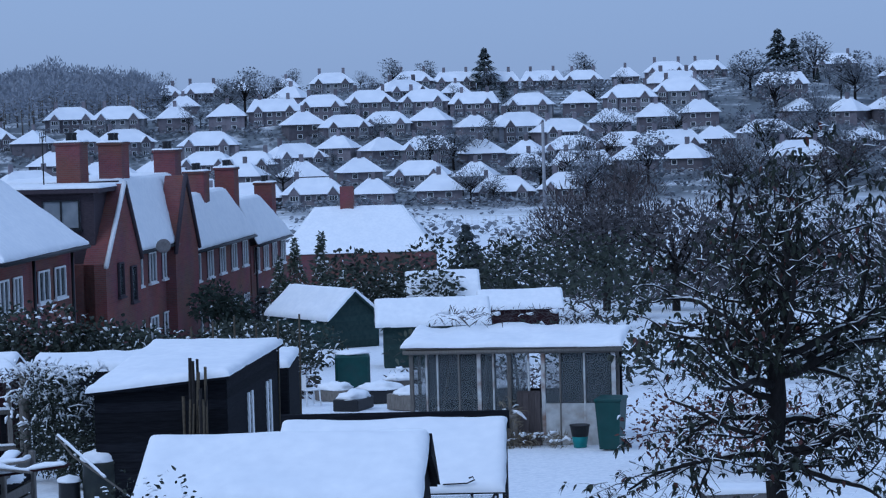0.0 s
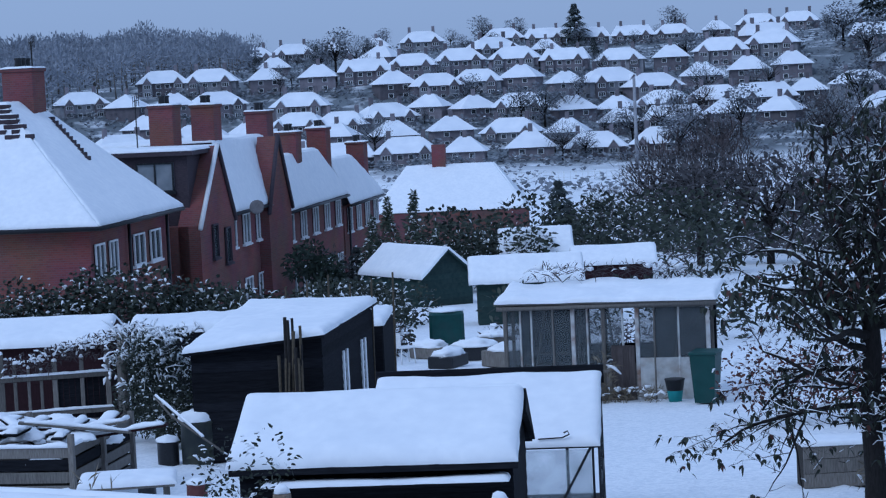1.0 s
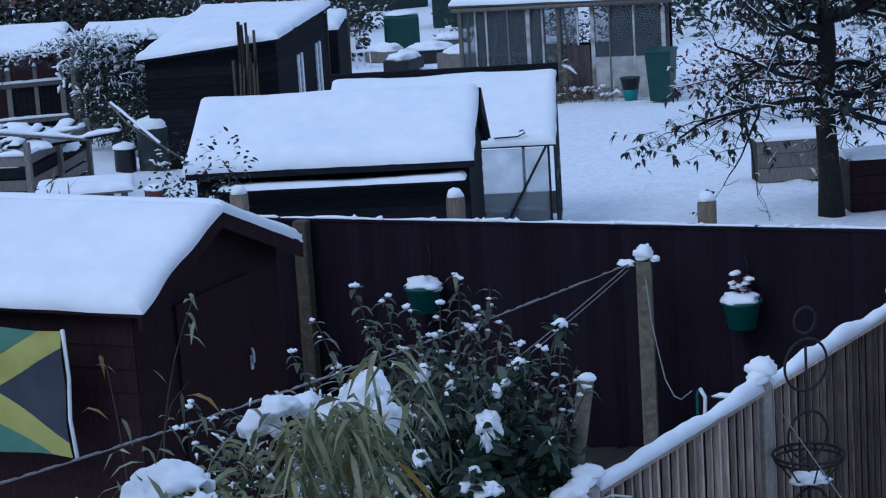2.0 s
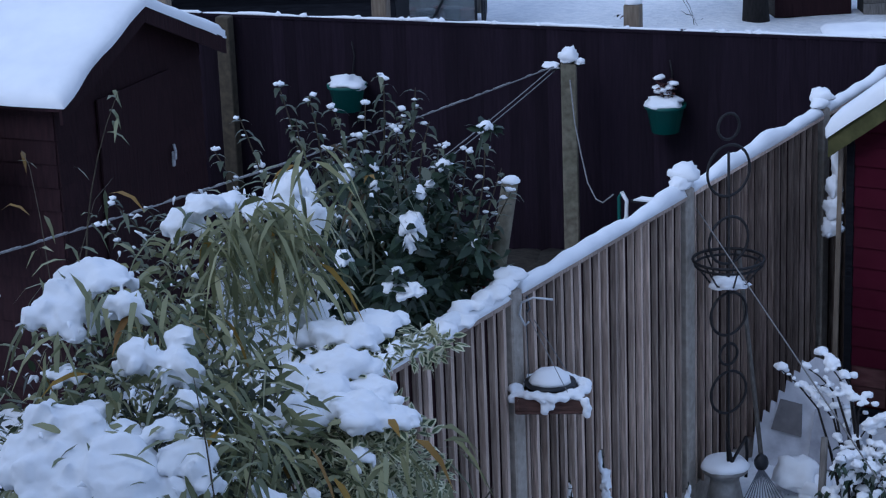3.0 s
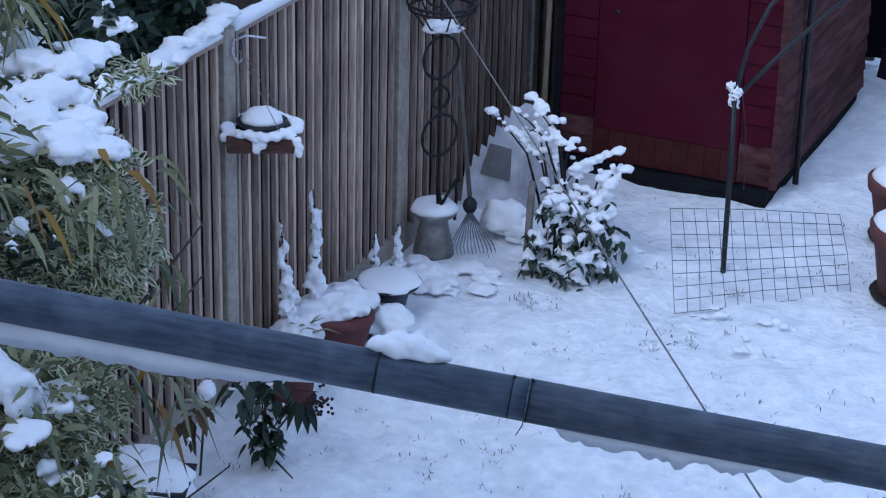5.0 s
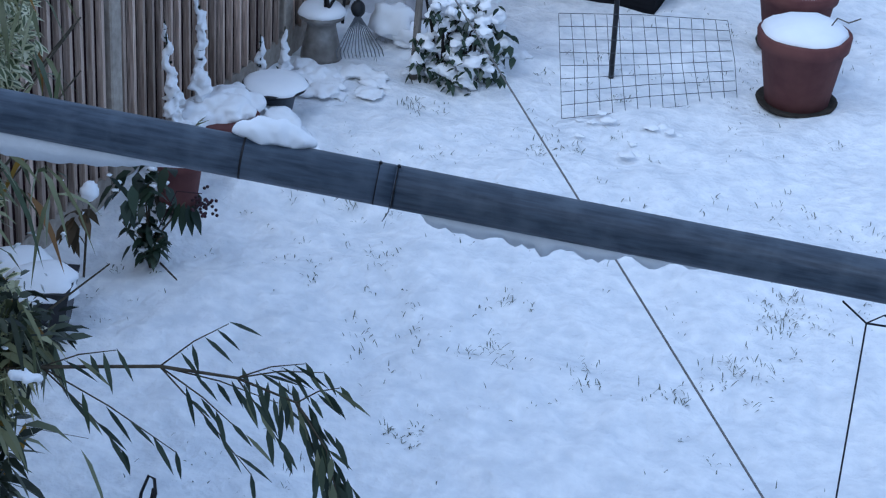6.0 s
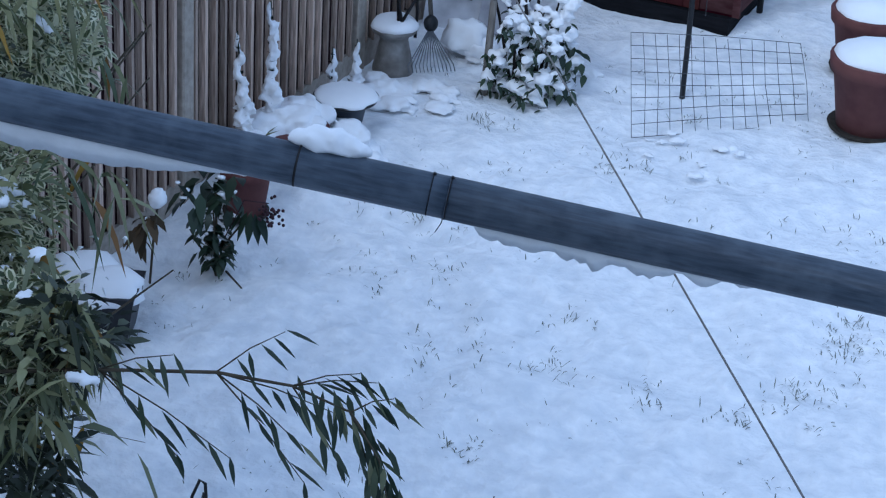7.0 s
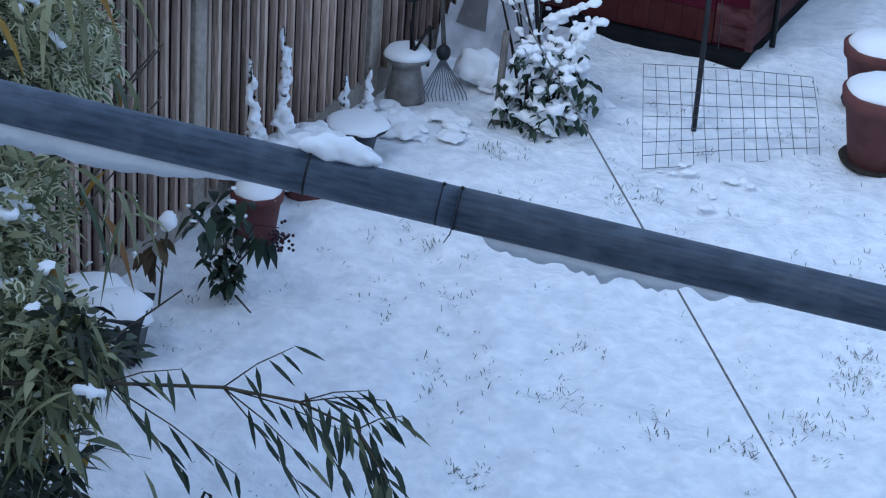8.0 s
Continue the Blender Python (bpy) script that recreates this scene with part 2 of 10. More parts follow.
APPLE_LEAF = leaf_mat("apple_leaf", (0.010, 0.014, 0.010), (0.035, 0.042, 0.026), 0.6)
RED_LEAF = leaf_mat("russet_leaf", (0.05, 0.018, 0.018), (0.11, 0.045, 0.035), 0.7)
LAUREL = leaf_mat("laurel_leaf", (0.010, 0.022, 0.014), (0.05, 0.075, 0.045), 0.4)
YOUNG_LAUREL = leaf_mat("young_laurel_leaf", (0.035, 0.048, 0.032), (0.15, 0.165, 0.105), 0.4)
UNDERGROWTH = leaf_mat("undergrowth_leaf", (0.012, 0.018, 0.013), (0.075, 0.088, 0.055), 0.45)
BAMBOO = leaf_mat("bamboo_leaf", (0.095, 0.11, 0.05), (0.34, 0.335, 0.175), 0.4)
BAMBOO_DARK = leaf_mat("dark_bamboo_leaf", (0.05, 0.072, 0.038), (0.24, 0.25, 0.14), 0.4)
BRANCH_LEAF = leaf_mat("branch_leaf", (0.022, 0.036, 0.024), (0.065, 0.085, 0.055), 0.45)
YELLOW_LEAF = leaf_mat("yellow_leaf", (0.30, 0.19, 0.03), (0.20, 0.10, 0.03), 0.6)
VARIEGATED = leaf_mat("variegated_leaf", (0.05, 0.074, 0.034), (0.15, 0.18, 0.085), 0.4)
CREAM_EDGE = leaf_mat("cream_leaf_edge", (0.48, 0.47, 0.27), (0.74, 0.72, 0.52), 0.5)
SNOW_LAWN = mat("lawn_snow", (0.75, 0.765, 0.79), (0.90, 0.905, 0.91), 14.0, 0.7, 0.55, stain=(0.64, 0.67, 0.71), stain_scale=7.0, stain_amount=0.6, spec=0.2, distance=0.05)
def patchy_hill(m):
    """Beyond the valley snow yields to rough grass and gardens, colour blued for haze."""
    n, l = m.node_tree.nodes, m.node_tree.links
    b = n["Principled BSDF"]
    old = b.inputs["Base Color"].links[0].from_socket
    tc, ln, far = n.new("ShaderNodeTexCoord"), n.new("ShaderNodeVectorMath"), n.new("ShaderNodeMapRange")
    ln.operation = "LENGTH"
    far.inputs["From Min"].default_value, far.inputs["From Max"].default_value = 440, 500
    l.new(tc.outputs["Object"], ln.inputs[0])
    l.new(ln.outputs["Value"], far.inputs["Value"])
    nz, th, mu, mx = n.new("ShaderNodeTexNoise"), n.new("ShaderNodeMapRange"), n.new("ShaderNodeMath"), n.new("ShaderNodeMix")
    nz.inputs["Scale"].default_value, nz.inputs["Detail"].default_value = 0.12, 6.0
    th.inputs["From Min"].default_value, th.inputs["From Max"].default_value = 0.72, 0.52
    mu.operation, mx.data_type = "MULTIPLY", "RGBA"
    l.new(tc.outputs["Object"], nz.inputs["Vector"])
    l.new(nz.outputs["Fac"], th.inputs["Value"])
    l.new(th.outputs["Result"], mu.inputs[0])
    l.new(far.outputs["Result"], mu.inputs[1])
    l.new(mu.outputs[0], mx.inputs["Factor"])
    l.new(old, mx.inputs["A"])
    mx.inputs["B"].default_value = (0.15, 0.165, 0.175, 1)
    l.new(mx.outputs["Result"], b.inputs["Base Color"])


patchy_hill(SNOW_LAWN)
HEDGE_PALE = leaf_mat("conifer_spray", (0.05, 0.065, 0.05), (0.12, 0.14, 0.10), 0.7)
HEDGE = leaf_mat("hedge_leaf", (0.012, 0.018, 0.014), (0.06, 0.07, 0.05), 0.6)
DRY = leaf_mat("dry_grass", (0.10, 0.085, 0.06), (0.24, 0.20, 0.14), 0.9)
LAWN = leaf_mat("lawn_blade", (0.08, 0.09, 0.075), (0.20, 0.21, 0.175), 0.8)
FLAG_GREEN = mat("flag_green", (0.07, 0.17, 0.12), (0.10, 0.21, 0.15), 5.0, 0.9, 0.1)
FLAG_YELLOW = mat("flag_yellow", (0.33, 0.32, 0.08), (0.40, 0.38, 0.11), 5.0, 0.9, 0.1)
FLAG_BLACK = mat("flag_black", (0.035, 0.04, 0.055), (0.05, 0.055, 0.07), 5.0, 0.9, 0.1)
RED_PLASTIC = mat("red_plastic", (0.30, 0.012, 0.03), (0.38, 0.02, 0.04), 5.0, 0.5, 0.0)
BLUE_PLASTIC = mat("blue_plastic", (0.012, 0.03, 0.08), (0.02, 0.045, 0.11), 6.0, 0.5, 0.1)
TEAL_PLASTIC = mat("teal_plastic", (0.03, 0.20, 0.20), (0.05, 0.25, 0.24), 6.0, 0.5, 0.0)


def glass_mat(name, tint, clear):
    m = bpy.data.materials.new(name)
    m.use_nodes = True
    n, l = m.node_tree.nodes, m.node_tree.links
    b = n["Principled BSDF"]
    b.inputs["Roughness"].default_value = 0.08
    b.inputs["Base Color"].default_value = (*tint, 1)
    tr, mx = n.new("ShaderNodeBsdfTransparent"), n.new("ShaderNodeMixShader")
    nz, tc, mr = n.new("ShaderNodeTexNoise"), n.new("ShaderNodeTexCoord"), n.new("ShaderNodeMapRange")
    nz.inputs["Scale"].default_value = 2.5
    mr.inputs["To Min"].default_value, mr.inputs["To Max"].default_value = clear + 0.2, clear - 0.3
    l.new(tc.outputs["Object"], nz.inputs["Vector"])
    l.new(nz.outputs["Fac"], mr.inputs["Value"])
    l.new(mr.outputs["Result"], mx.inputs["Fac"])
    l.new(b.outputs["BSDF"], mx.inputs[1])
    l.new(tr.outputs["BSDF"], mx.inputs[2])
    l.new(mx.outputs["Shader"], n["Material Output"].inputs["Surface"])
    return m


GLASS = glass_mat("dirty_glass", (0.085, 0.098, 0.105), 0.62)
DOOR_GREY = mat("grey_brown_door", (0.045, 0.037, 0.036), (0.085, 0.07, 0.066), 9.0, 0.9, 0.3, vary=0.2, stretch=(5, 5, 0.6))
PANEL_WHITE = mat("chalky_panel", (0.36, 0.36, 0.35), (0.52, 0.52, 0.50), 6.0, 0.85, 0.3, stain=(0.22, 0.17, 0.12), stain_scale=4.0, stain_amount=0.5)
GLASS_CLEAN = glass_mat("greenhouse_glass", (0.35, 0.40, 0.42), 0.75)
REFLECTOR_WALL = mat("pale_reflector", (0.42, 0.42, 0.41), (0.52, 0.515, 0.50), 9.0, 0.9, 0.3, stain=(0.36, 0.36, 0.35))
PANE_PALE = mat("pale_pane", (0.20, 0.22, 0.24), (0.30, 0.32, 0.34), 2.0, 0.15, 0.0, spec=0.5)
PANE = mat("window_pane", (0.02, 0.025, 0.03), (0.05, 0.055, 0.06), 1.0, 0.12, 0.0, spec=0.6)


# ---- mesh tools ----
class Mesh:
    """Gathers vertices and faces for one mesh."""

    def __init__(self):
        self.v, self.f, self.s, self.k = [], [], [], []

    def add(self, verts, faces, smooth=False, slot=0):
        o = len(self.v)
        self.v.extend([tuple(p) for p in verts])
        self.f.extend([tuple(o + i for i in f) for f in faces])
        self.s.extend([smooth] * len(faces))
        self.k.extend([slot] * len(faces))
        return self

    def box(self, x0, x1, y0, y1, z0, z1, m=None, c=0.0, slot=0):
        """A box; c chamfers its upright and level edges."""
        c = min(c, 0.45 * min(x1 - x0, y1 - y0, z1 - z0))
        if c <= 0:
            v = [(x, y, z) for z in (z0, z1) for x, y in ((x0, y0), (x1, y0), (x1, y1), (x0, y1))]
            f = [(3, 2, 1, 0), (4, 5, 6, 7), (0, 1, 5, 4), (1, 2, 6, 5), (2, 3, 7, 6), (3, 0, 4, 7)]
        else:
            v, f = [], []
            for z, i in ((z0, c), (z0 + c, 0), (z1 - c, 0), (z1, c)):
                a, b, d, e = x0 + i, x1 - i, y0 + i, y1 - i
                v += [(a + c, d, z), (b - c, d, z), (b, d + c, z), (b, e - c, z), (b - c, e, z), (a + c, e, z), (a, e - c, z), (a, d + c, z)]
            for r in range(3):
                for i in range(8):
                    j = (i + 1) % 8
                    f.append((r * 8 + i, r * 8 + j, r * 8 + 8 + j, r * 8 + 8 + i))
            f += [tuple(range(7, -1, -1)), tuple(range(24, 32))]
        if m is not None:
            v = [m @ Vector(p) for p in v]
        return self.add(v, f, False, slot)

    def quad(self, a, b, c, d, slot=0):
        return self.add([a, b, c, d], [(0, 1, 2, 3)], False, slot)

    def prism(self, low, high, slot=0):
        """A solid between two rings of the same number of points."""
        n = len(low)
        f = [tuple(range(n - 1, -1, -1)), tuple(range(n, 2 * n))] + [(i, (i + 1) % n, n + (i + 1) % n, n + i) for i in range(n)]
        return self.add([*low, *high], f, False, slot)

    def tube(self, points, radii, n=8, caps=True, smooth=True, slot=0):
        pts = [Vector(p) for p in points]
        if not isinstance(radii, (list, tuple)):
            radii = [radii] * len(pts)
        v, f, side = [], [], None
        for i, p in enumerate(pts):
            d = (pts[min(i + 1, len(pts) - 1)] - pts[max(i - 1, 0)]).normalized()
            if side is None:
                side = d.orthogonal().normalized()
            side = (side - d * side.dot(d)).normalized()
            up = d.cross(side)
            for k in range(n):
                a = 2 * math.pi * k / n
                v.append(p + radii[i] * (math.cos(a) * side + math.sin(a) * up))
        for i in range(len(pts) - 1):
            for k in range(n):
                j = (k + 1) % n
                f.append((i * n + k, i * n + j, i * n + n + j, i * n + n + k))
        if caps:
            f += [tuple(range(n - 1, -1, -1)), tuple(range(len(v) - n, len(v)))]
        return self.add(v, f, smooth, slot)

    def lathe(self, profile, m=None, n=20, slot=0):
        """Turns (radius, height) pairs about the z axis."""
        v = [Vector((r * math.cos(2 * math.pi * k / n), r * math.sin(2 * math.pi * k / n), z)) for r, z in profile for k in range(n)]
        if m is not None:
            v = [m @ p for p in v]
        f = [(i * n + k, i * n + (k + 1) % n, i * n + n + (k + 1) % n, i * n + n + k) for i in range(len(profile) - 1) for k in range(n)]
        f += [tuple(range(n - 1, -1, -1)), tuple(range(len(v) - n, len(v)))]
        return self.add(v, f, True, slot)

    def ring(self, centre, radius, thick, m=None, n=28, k=6):
        m = m or Matrix()
        v, f = [], []
        for i in range(n):
            a = 2 * math.pi * i / n
            for j in range(k):
                b = 2 * math.pi * j / k
                r = radius + thick * math.cos(b)
                v.append(Vector(centre) + m @ Vector((r * math.cos(a), r * math.sin(a), thick * math.sin(b))))
        for i in range(n):
            for j in range(k):
                a, b = i * k, ((i + 1) % n) * k
                f.append((a + j, b + j, b + (j + 1) % k, a + (j + 1) % k))
        return self.add(v, f, True)

    def blob(self, c, rx, ry, rz, seed=0, rough=0.35, flat=0.5, fine=True):
        """A lump of snow: round above, flatter below."""
        base, faces = ICO3 if fine else ICO2
        off = Vector((seed * 7.31, seed * 3.17, seed * 1.91))
        out = []
        for p in base:
            k = 1 + rough * noise.noise(p * 1.6 + off) + rough * 0.5 * noise.noise(p * 3.7 + off) + rough * 0.12 * noise.noise(p * 8.1 + off)
            z = p.z * k
            out.append((c[0] + rx * p.x * k, c[1] + ry * p.y * k, c[2] + rz * (z if z > 0 else z * flat)))
        return self.add(out, faces, True)

    def blanket(self, a, b, c, d, thick, nx=24, ny=14, lump=0.25, seed=0, edge=0.12, grow=0.03):
        """Snow lying on the four-cornered slope a b c d (anticlockwise from above)."""
        a, b, c, d = (Vector(p) for p in (a, b, c, d))
        mid = (a + b + c + d) / 4
        a, b, c, d = (p + (p - mid).normalized() * grow for p in (a, b, c, d))
        wide, deep = (b - a).length, (d - a).length
        up = (b - a).cross(d - a).normalized()
        up = up if up.z > 0 else -up
        rise = (up + Vector((0, 0, 1))).normalized()
        v, f = [], []
        for j in range(ny + 1):
            for i in range(nx + 1):
                u, w = 0.5 - 0.5 * math.cos(math.pi * i / nx), 0.5 - 0.5 * math.cos(math.pi * j / ny)
                p = a * (1 - u) * (1 - w) + b * u * (1 - w) + c * u * w + d * (1 - u) * w
                e = min(u * wide, (1 - u) * wide, w * deep, (1 - w) * deep)
                e = min(1.0, e / max(edge, 1e-3))
                h = math.sqrt(max(0.0, 1 - (1 - e) ** 2))
                nz = 1 + lump * noise.noise(p * 1.3 + Vector((seed, 0, seed))) + 0.4 * lump * noise.noise(p * 4.0 + Vector((0, seed, 0)))
                wob = 0.02 * noise.noise(p * 3.0 + Vector((5, seed, 1))) if e < 0.02 else 0
                v.append(p + rise * (thick * (0.12 + 0.88 * h) * nz) + Vector((wob, wob, 0)))
        n = nx + 1
        f = [(j * n + i, j * n + i + 1, (j + 1) * n + i + 1, (j + 1) * n + i) for j in range(ny) for i in range(nx)]
        rim = [j for j in range(n)] + [k * n + nx for k in range(1, ny + 1)] + [ny * n + i for i in range(nx - 1, -1, -1)] + [k * n for k in range(ny - 1, 0, -1)]
        o = len(v)
        v += [v[i] - rise * thick * 0.16 for i in rim]
        m = len(rim)
        f += [(rim[(i + 1) % m], rim[i], o + i, o + (i + 1) % m) for i in range(m)]
        if (v[1] - v[0]).cross(v[n] - v[0]).z < 0:
            f = [tuple(reversed(q)) for q in f]
        return self.add(v, f, True)

    def strip(self, p, q, wide, high, seed=0, step=0.05, lump=0.3):
        """Snow along a narrow top from p to q."""
        p, q = Vector(p), Vector(q)
        d = q - p
        n = max(3, int(d.length / step))
        side = d.cross(Vector((0, 0, 1))).normalized()
        ang = [math.pi * k / 6 for k in range(7)]
        v, f = [], []
        for i in range(n + 1):
            c = p + d * i / n
            nz = 1 + lump * noise.noise(c * 2.2 + Vector((seed, 1, 2))) + 0.5 * lump * noise.noise(c * 7 + Vector((seed, 3, 1)))
            end = math.sqrt(max(0.02, 1 - (1 - min(1.0, min(i, n - i) * d.length / n / (high * 0.8 + 1e-4))) ** 2))
            for a in ang:
                v.append(c + side * (0.5 * wide * (0.85 + 0.15 * nz) * math.cos(a)) + Vector((0, 0, high * nz * end * math.sin(a) ** 0.7 if math.sin(a) > 0 else 0)))
        for i in range(n):
            for k in range(6):
                f.append((i * 7 + k, i * 7 + k + 1, i * 7 + 8 + k, i * 7 + 7 + k))
            f.append((i * 7 + 6, i * 7, i * 7 + 7, i * 7 + 13))
        f += [tuple(range(6, -1, -1)), tuple(range(n * 7, n * 7 + 7))]
        return self.add(v, f, True)

    def leaf(self, o, d, length, wide, droop=0.4, up=None):
        """One blade of three faces from o along d."""
        o, d = Vector(o), Vector(d).normalized()
        s = d.cross(up or Vector((0, 0, 1)))
        s = s.normalized() if s.length > 1e-3 else Vector((1, 0, 0))
        g = Vector((0, 0, -1))
        m1, m2, t = o + d * (0.33 * length) + g * (0.10 * droop * length), o + d * (0.68 * length) + g * (0.42 * droop * length), o + d * length + g * (droop * length)
        return self.add([o, m1 - s * wide * 0.5, m1 + s * wide * 0.5, m2 - s * wide * 0.4, m2 + s * wide * 0.4, t], [(0, 1, 2), (1, 3, 4, 2), (3, 5, 4)], True)

    def make(self, name, materials):
        me = bpy.data.meshes.new(name)
        me.from_pydata(self.v, [], self.f)
        me.polygons.foreach_set("use_smooth", self.s)
        me.polygons.foreach_set("material_index", self.k)
        for m in materials if isinstance(materials, (list, tuple)) else [materials]:
            me.materials.append(m)
        me.update()
        return me


def ico(n):
    bm = bmesh.new()
    bmesh.ops.create_icosphere(bm, subdivisions=n, radius=1)
    out = [v.co.copy() for v in bm.verts], [tuple(v.index for v in f.verts) for f in bm.faces]
    bm.free()
    return out


ICO2, ICO3 = ico(2), ico(3)


def part(name, mesh, material, parent, label="", m=None):
    """Links a mesh as one part under a thing or under a part."""
    data = mesh.make(name, material) if isinstance(mesh, Mesh) else mesh
    ob = new(name, data)
    ob.parent = parent
    if m is not None:
        ob.matrix_basis = m
    return tagged(ob, label)


RAGGED = bpy.data.textures.new("ragged", "CLOUDS")
RAGGED.noise_scale, RAGGED.noise_depth = 0.035, 2


CRAGGY = bpy.data.textures.new("craggy", "CLOUDS")
CRAGGY.noise_scale, CRAGGY.noise_depth = 0.085, 3


def heap(name, mesh, parent, label="", voxel=0.011, soft=5, material=None, crag=0.0):
    """Lumps of snow melted together into one smooth, uneven mass."""
    ob = part(name, mesh, material or SNOW, parent, label)
    r = ob.modifiers.new("melt", "REMESH")
    r.mode, r.voxel_size, r.use_smooth_shade = "VOXEL", voxel, True
    s = ob.modifiers.new("soften", "SMOOTH")
    s.factor, s.iterations = 0.5, soft
    d = ob.modifiers.new("ragged", "DISPLACE")
    d.texture, d.texture_coords, d.strength, d.mid_level = RAGGED, "GLOBAL", voxel * (2.2 if crag else 1.6), 0.5
    if crag:
        c = ob.modifiers.new("craggy", "DISPLACE")
        c.texture, c.texture_coords, c.strength, c.mid_level = CRAGGY, "GLOBAL", crag, 0.52
    return ob


def thing(name, label, category, m=None, group="", kind=""):
    ob = new(name)
    ob.empty_display_size = 0.1
    if m is not None:
        ob.matrix_basis = m
    return tagged(ob, label, category, group, kind)


def single(name, mesh, material, label, category="", group="", kind="", m=None):
    ob = new(name, mesh.make(name, material) if isinstance(mesh, Mesh) else mesh)
    if m is not None:
        ob.matrix_basis = m
    return tagged(ob, label, category, group, kind)


RISE = ((0, 0), (15, 0), (140, -6.5), (200, -9), (420, -15.5), (500, -14.3), (535, -10.8), (572, -6.7), (602, -0.3), (634, 6.1), (772, 14.2), (2600, 12))


def land(x, y):
    """The height of the ground: a level garden, a slope down to the valley, and the hill beyond."""
    d = math.hypot(x, y)
    z = float(np.interp(d, [r[0] for r in RISE], [r[1] for r in RISE]))
    if d > 300:
        a = math.degrees(math.atan2(-x, y))
        z += min(1.0, (min(d, 770) - 300) / 300) * (0.16 * (34 - a) + 1.0 * math.sin(a * 0.6))
    return z


def here(x, y, dz=0.0, turn=0.0):
    return pose(x, y, land(x, y) + dz, 0, 0, turn)


# ---- ground ----
def ground_sheet():
    g = Mesh()
    radii = [0.3 + 0.2 * i for i in range(16)] + [3.5 + 0.07 * i for i in range(140)]
    while radii[-1] < 4600:
        radii.append(radii[-1] * 1.045 + 0.1)
    n = 900
    v = [(0, 0, 0)]
    for r in radii:
        for k in range(n):
            a = 2 * math.pi * k / n
            x, y = r * math.cos(a), r * math.sin(a)
            z = land(x, y)
            if r < 60:
                z += 0.03 * noise.noise(Vector((x * 0.9, y * 0.9, 0))) + 0.04 * noise.noise(Vector((x * 2.3, y * 2.3, 4))) + 0.03 * noise.noise(Vector((x * 5.5, y * 5.5, 7))) + 0.014 * noise.noise(Vector((x * 11, y * 11, 3)))
            v.append((x, y, z - 0.015))
    f = [(0, 1 + k, 1 + (k + 1) % n) for k in range(n)]
    for i in range(len(radii) - 1):
        o = 1 + i * n
        f += [(o + k, o + n + k, o + n + (k + 1) % n, o + (k + 1) % n) for k in range(n)]
    g.add(v, f, True)
    return single("ground", g, SNOW_LAWN, "snow-covered lawn and sloping ground down to the valley", "ground", kind="structure")


ground_sheet()

# unseen house wall behind the window, kept pale to bounce light onto the garden
w = Mesh()
w.box(-9, 7, -1.3, -1.0, -0.3, 8)
single("wall_south", w, REFLECTOR_WALL, "unseen house wall kept pale to reflect light", "wall", kind="structure")


# ---- side fence ----
FX = -4.98
POSTS = [2.87, 4.76, 6.65, 8.54, 10.43, 12.36, 14.25]


def fence_board(high, wide=0.115, thick=0.018):
    b = Mesh()
    a, t, e = wide / 2, thick, 0.006
    low = [(0, -a, 0), (t, -a, 0), (e, a, 0), (0, a, 0)]
    b.prism(low, [(x, y, high) for x, y, _ in low])
    return b


board_meshes = [fence_board(1.70, 0.064 + 0.005 * i, 0.028 + 0.004 * i).make("board", FENCE_WOOD) for i in range(3)]
brown_boards = [fence_board(1.70, 0.064 + 0.005 * i, 0.028 + 0.004 * i).make("board", FENCE_BROWN) for i in range(3)]
back_boards = [fence_board(1.74, 0.118, 0.016).make("board", BROWN_WOOD)]
fence = thing("garden_fence", "weathered grey-brown feather-edge wooden fence with concrete posts", "fence", pose(FX, 0, 0))
pm = Mesh()
pm.box(-0.05, 0.05, -0.05, 0.05, -0.2, 1.84, c=0.008)
shaft = pm.make("post", POST_CONC)
pm = Mesh()
pm.box(-0.03, 0.03, -0.03, 0.03, 1.84, 1.88, c=0.01)
knob = pm.make("cap", POST_CONC)
for y in POSTS:
    p = part("post", shaft, None, fence, "grey concrete post", pose(0, y, 0))
    part("cap", knob, None, p)
rng = random.Random(4)
for i, (y0, y1) in enumerate(zip(POSTS, POSTS[1:])):
    r = Mesh()
    for z in (0.35, 0.95, 1.6):
        r.box(-0.045, 0.0, y0 + 0.05, y1 - 0.05, z - 0.04, z + 0.04)
    f = part("panel", r, FENCE_WOOD, fence)
    # added dark sheet, so that the gaps between boards read as shade
    r = Mesh()
    r.box(0.001, 0.011, y0 + 0.052, y1 - 0.052, 0.1, 1.79)
    part("backing", r, SHED_BROWN, f, "dark sheet added behind the board gaps")
    n = 19
    for k in range(n):
        y = y0 + 0.1 + (y1 - y0 - 0.2) * k / (n - 1)
        part("board", (brown_boards if y > 10.9 else board_meshes)[rng.randrange(3)], None, f, m=pose(0.012 + rng.uniform(0, 0.004), y, 0.1 + rng.uniform(-0.012, 0.012), rng.uniform(-0.3, 0.3), 0, rng.uniform(-2, 2)))
    r = Mesh()
    r.box(-0.03, 0.05, y0 + 0.055, y1 - 0.055, 1.79, 1.815)
    part("capping", r, FENCE_WOOD, f)
    r = Mesh()
    r.box(-0.02, 0.03, y0 + 0.055, y1 - 0.055, -0.1, 0.1)
    part("gravel_board", r, POST_CONC, f)
    s = Mesh()
    s.strip((FX + 0.01, y0 + 0.05, 1.812), (FX + 0.01, y1 - 0.05, 1.812), 0.085, 0.055, i, 0.025, 0.75)
    single("snow_ridge", s, SNOW, "rounded ridge of snow along the fence top", "snow", "snow on the side fence")
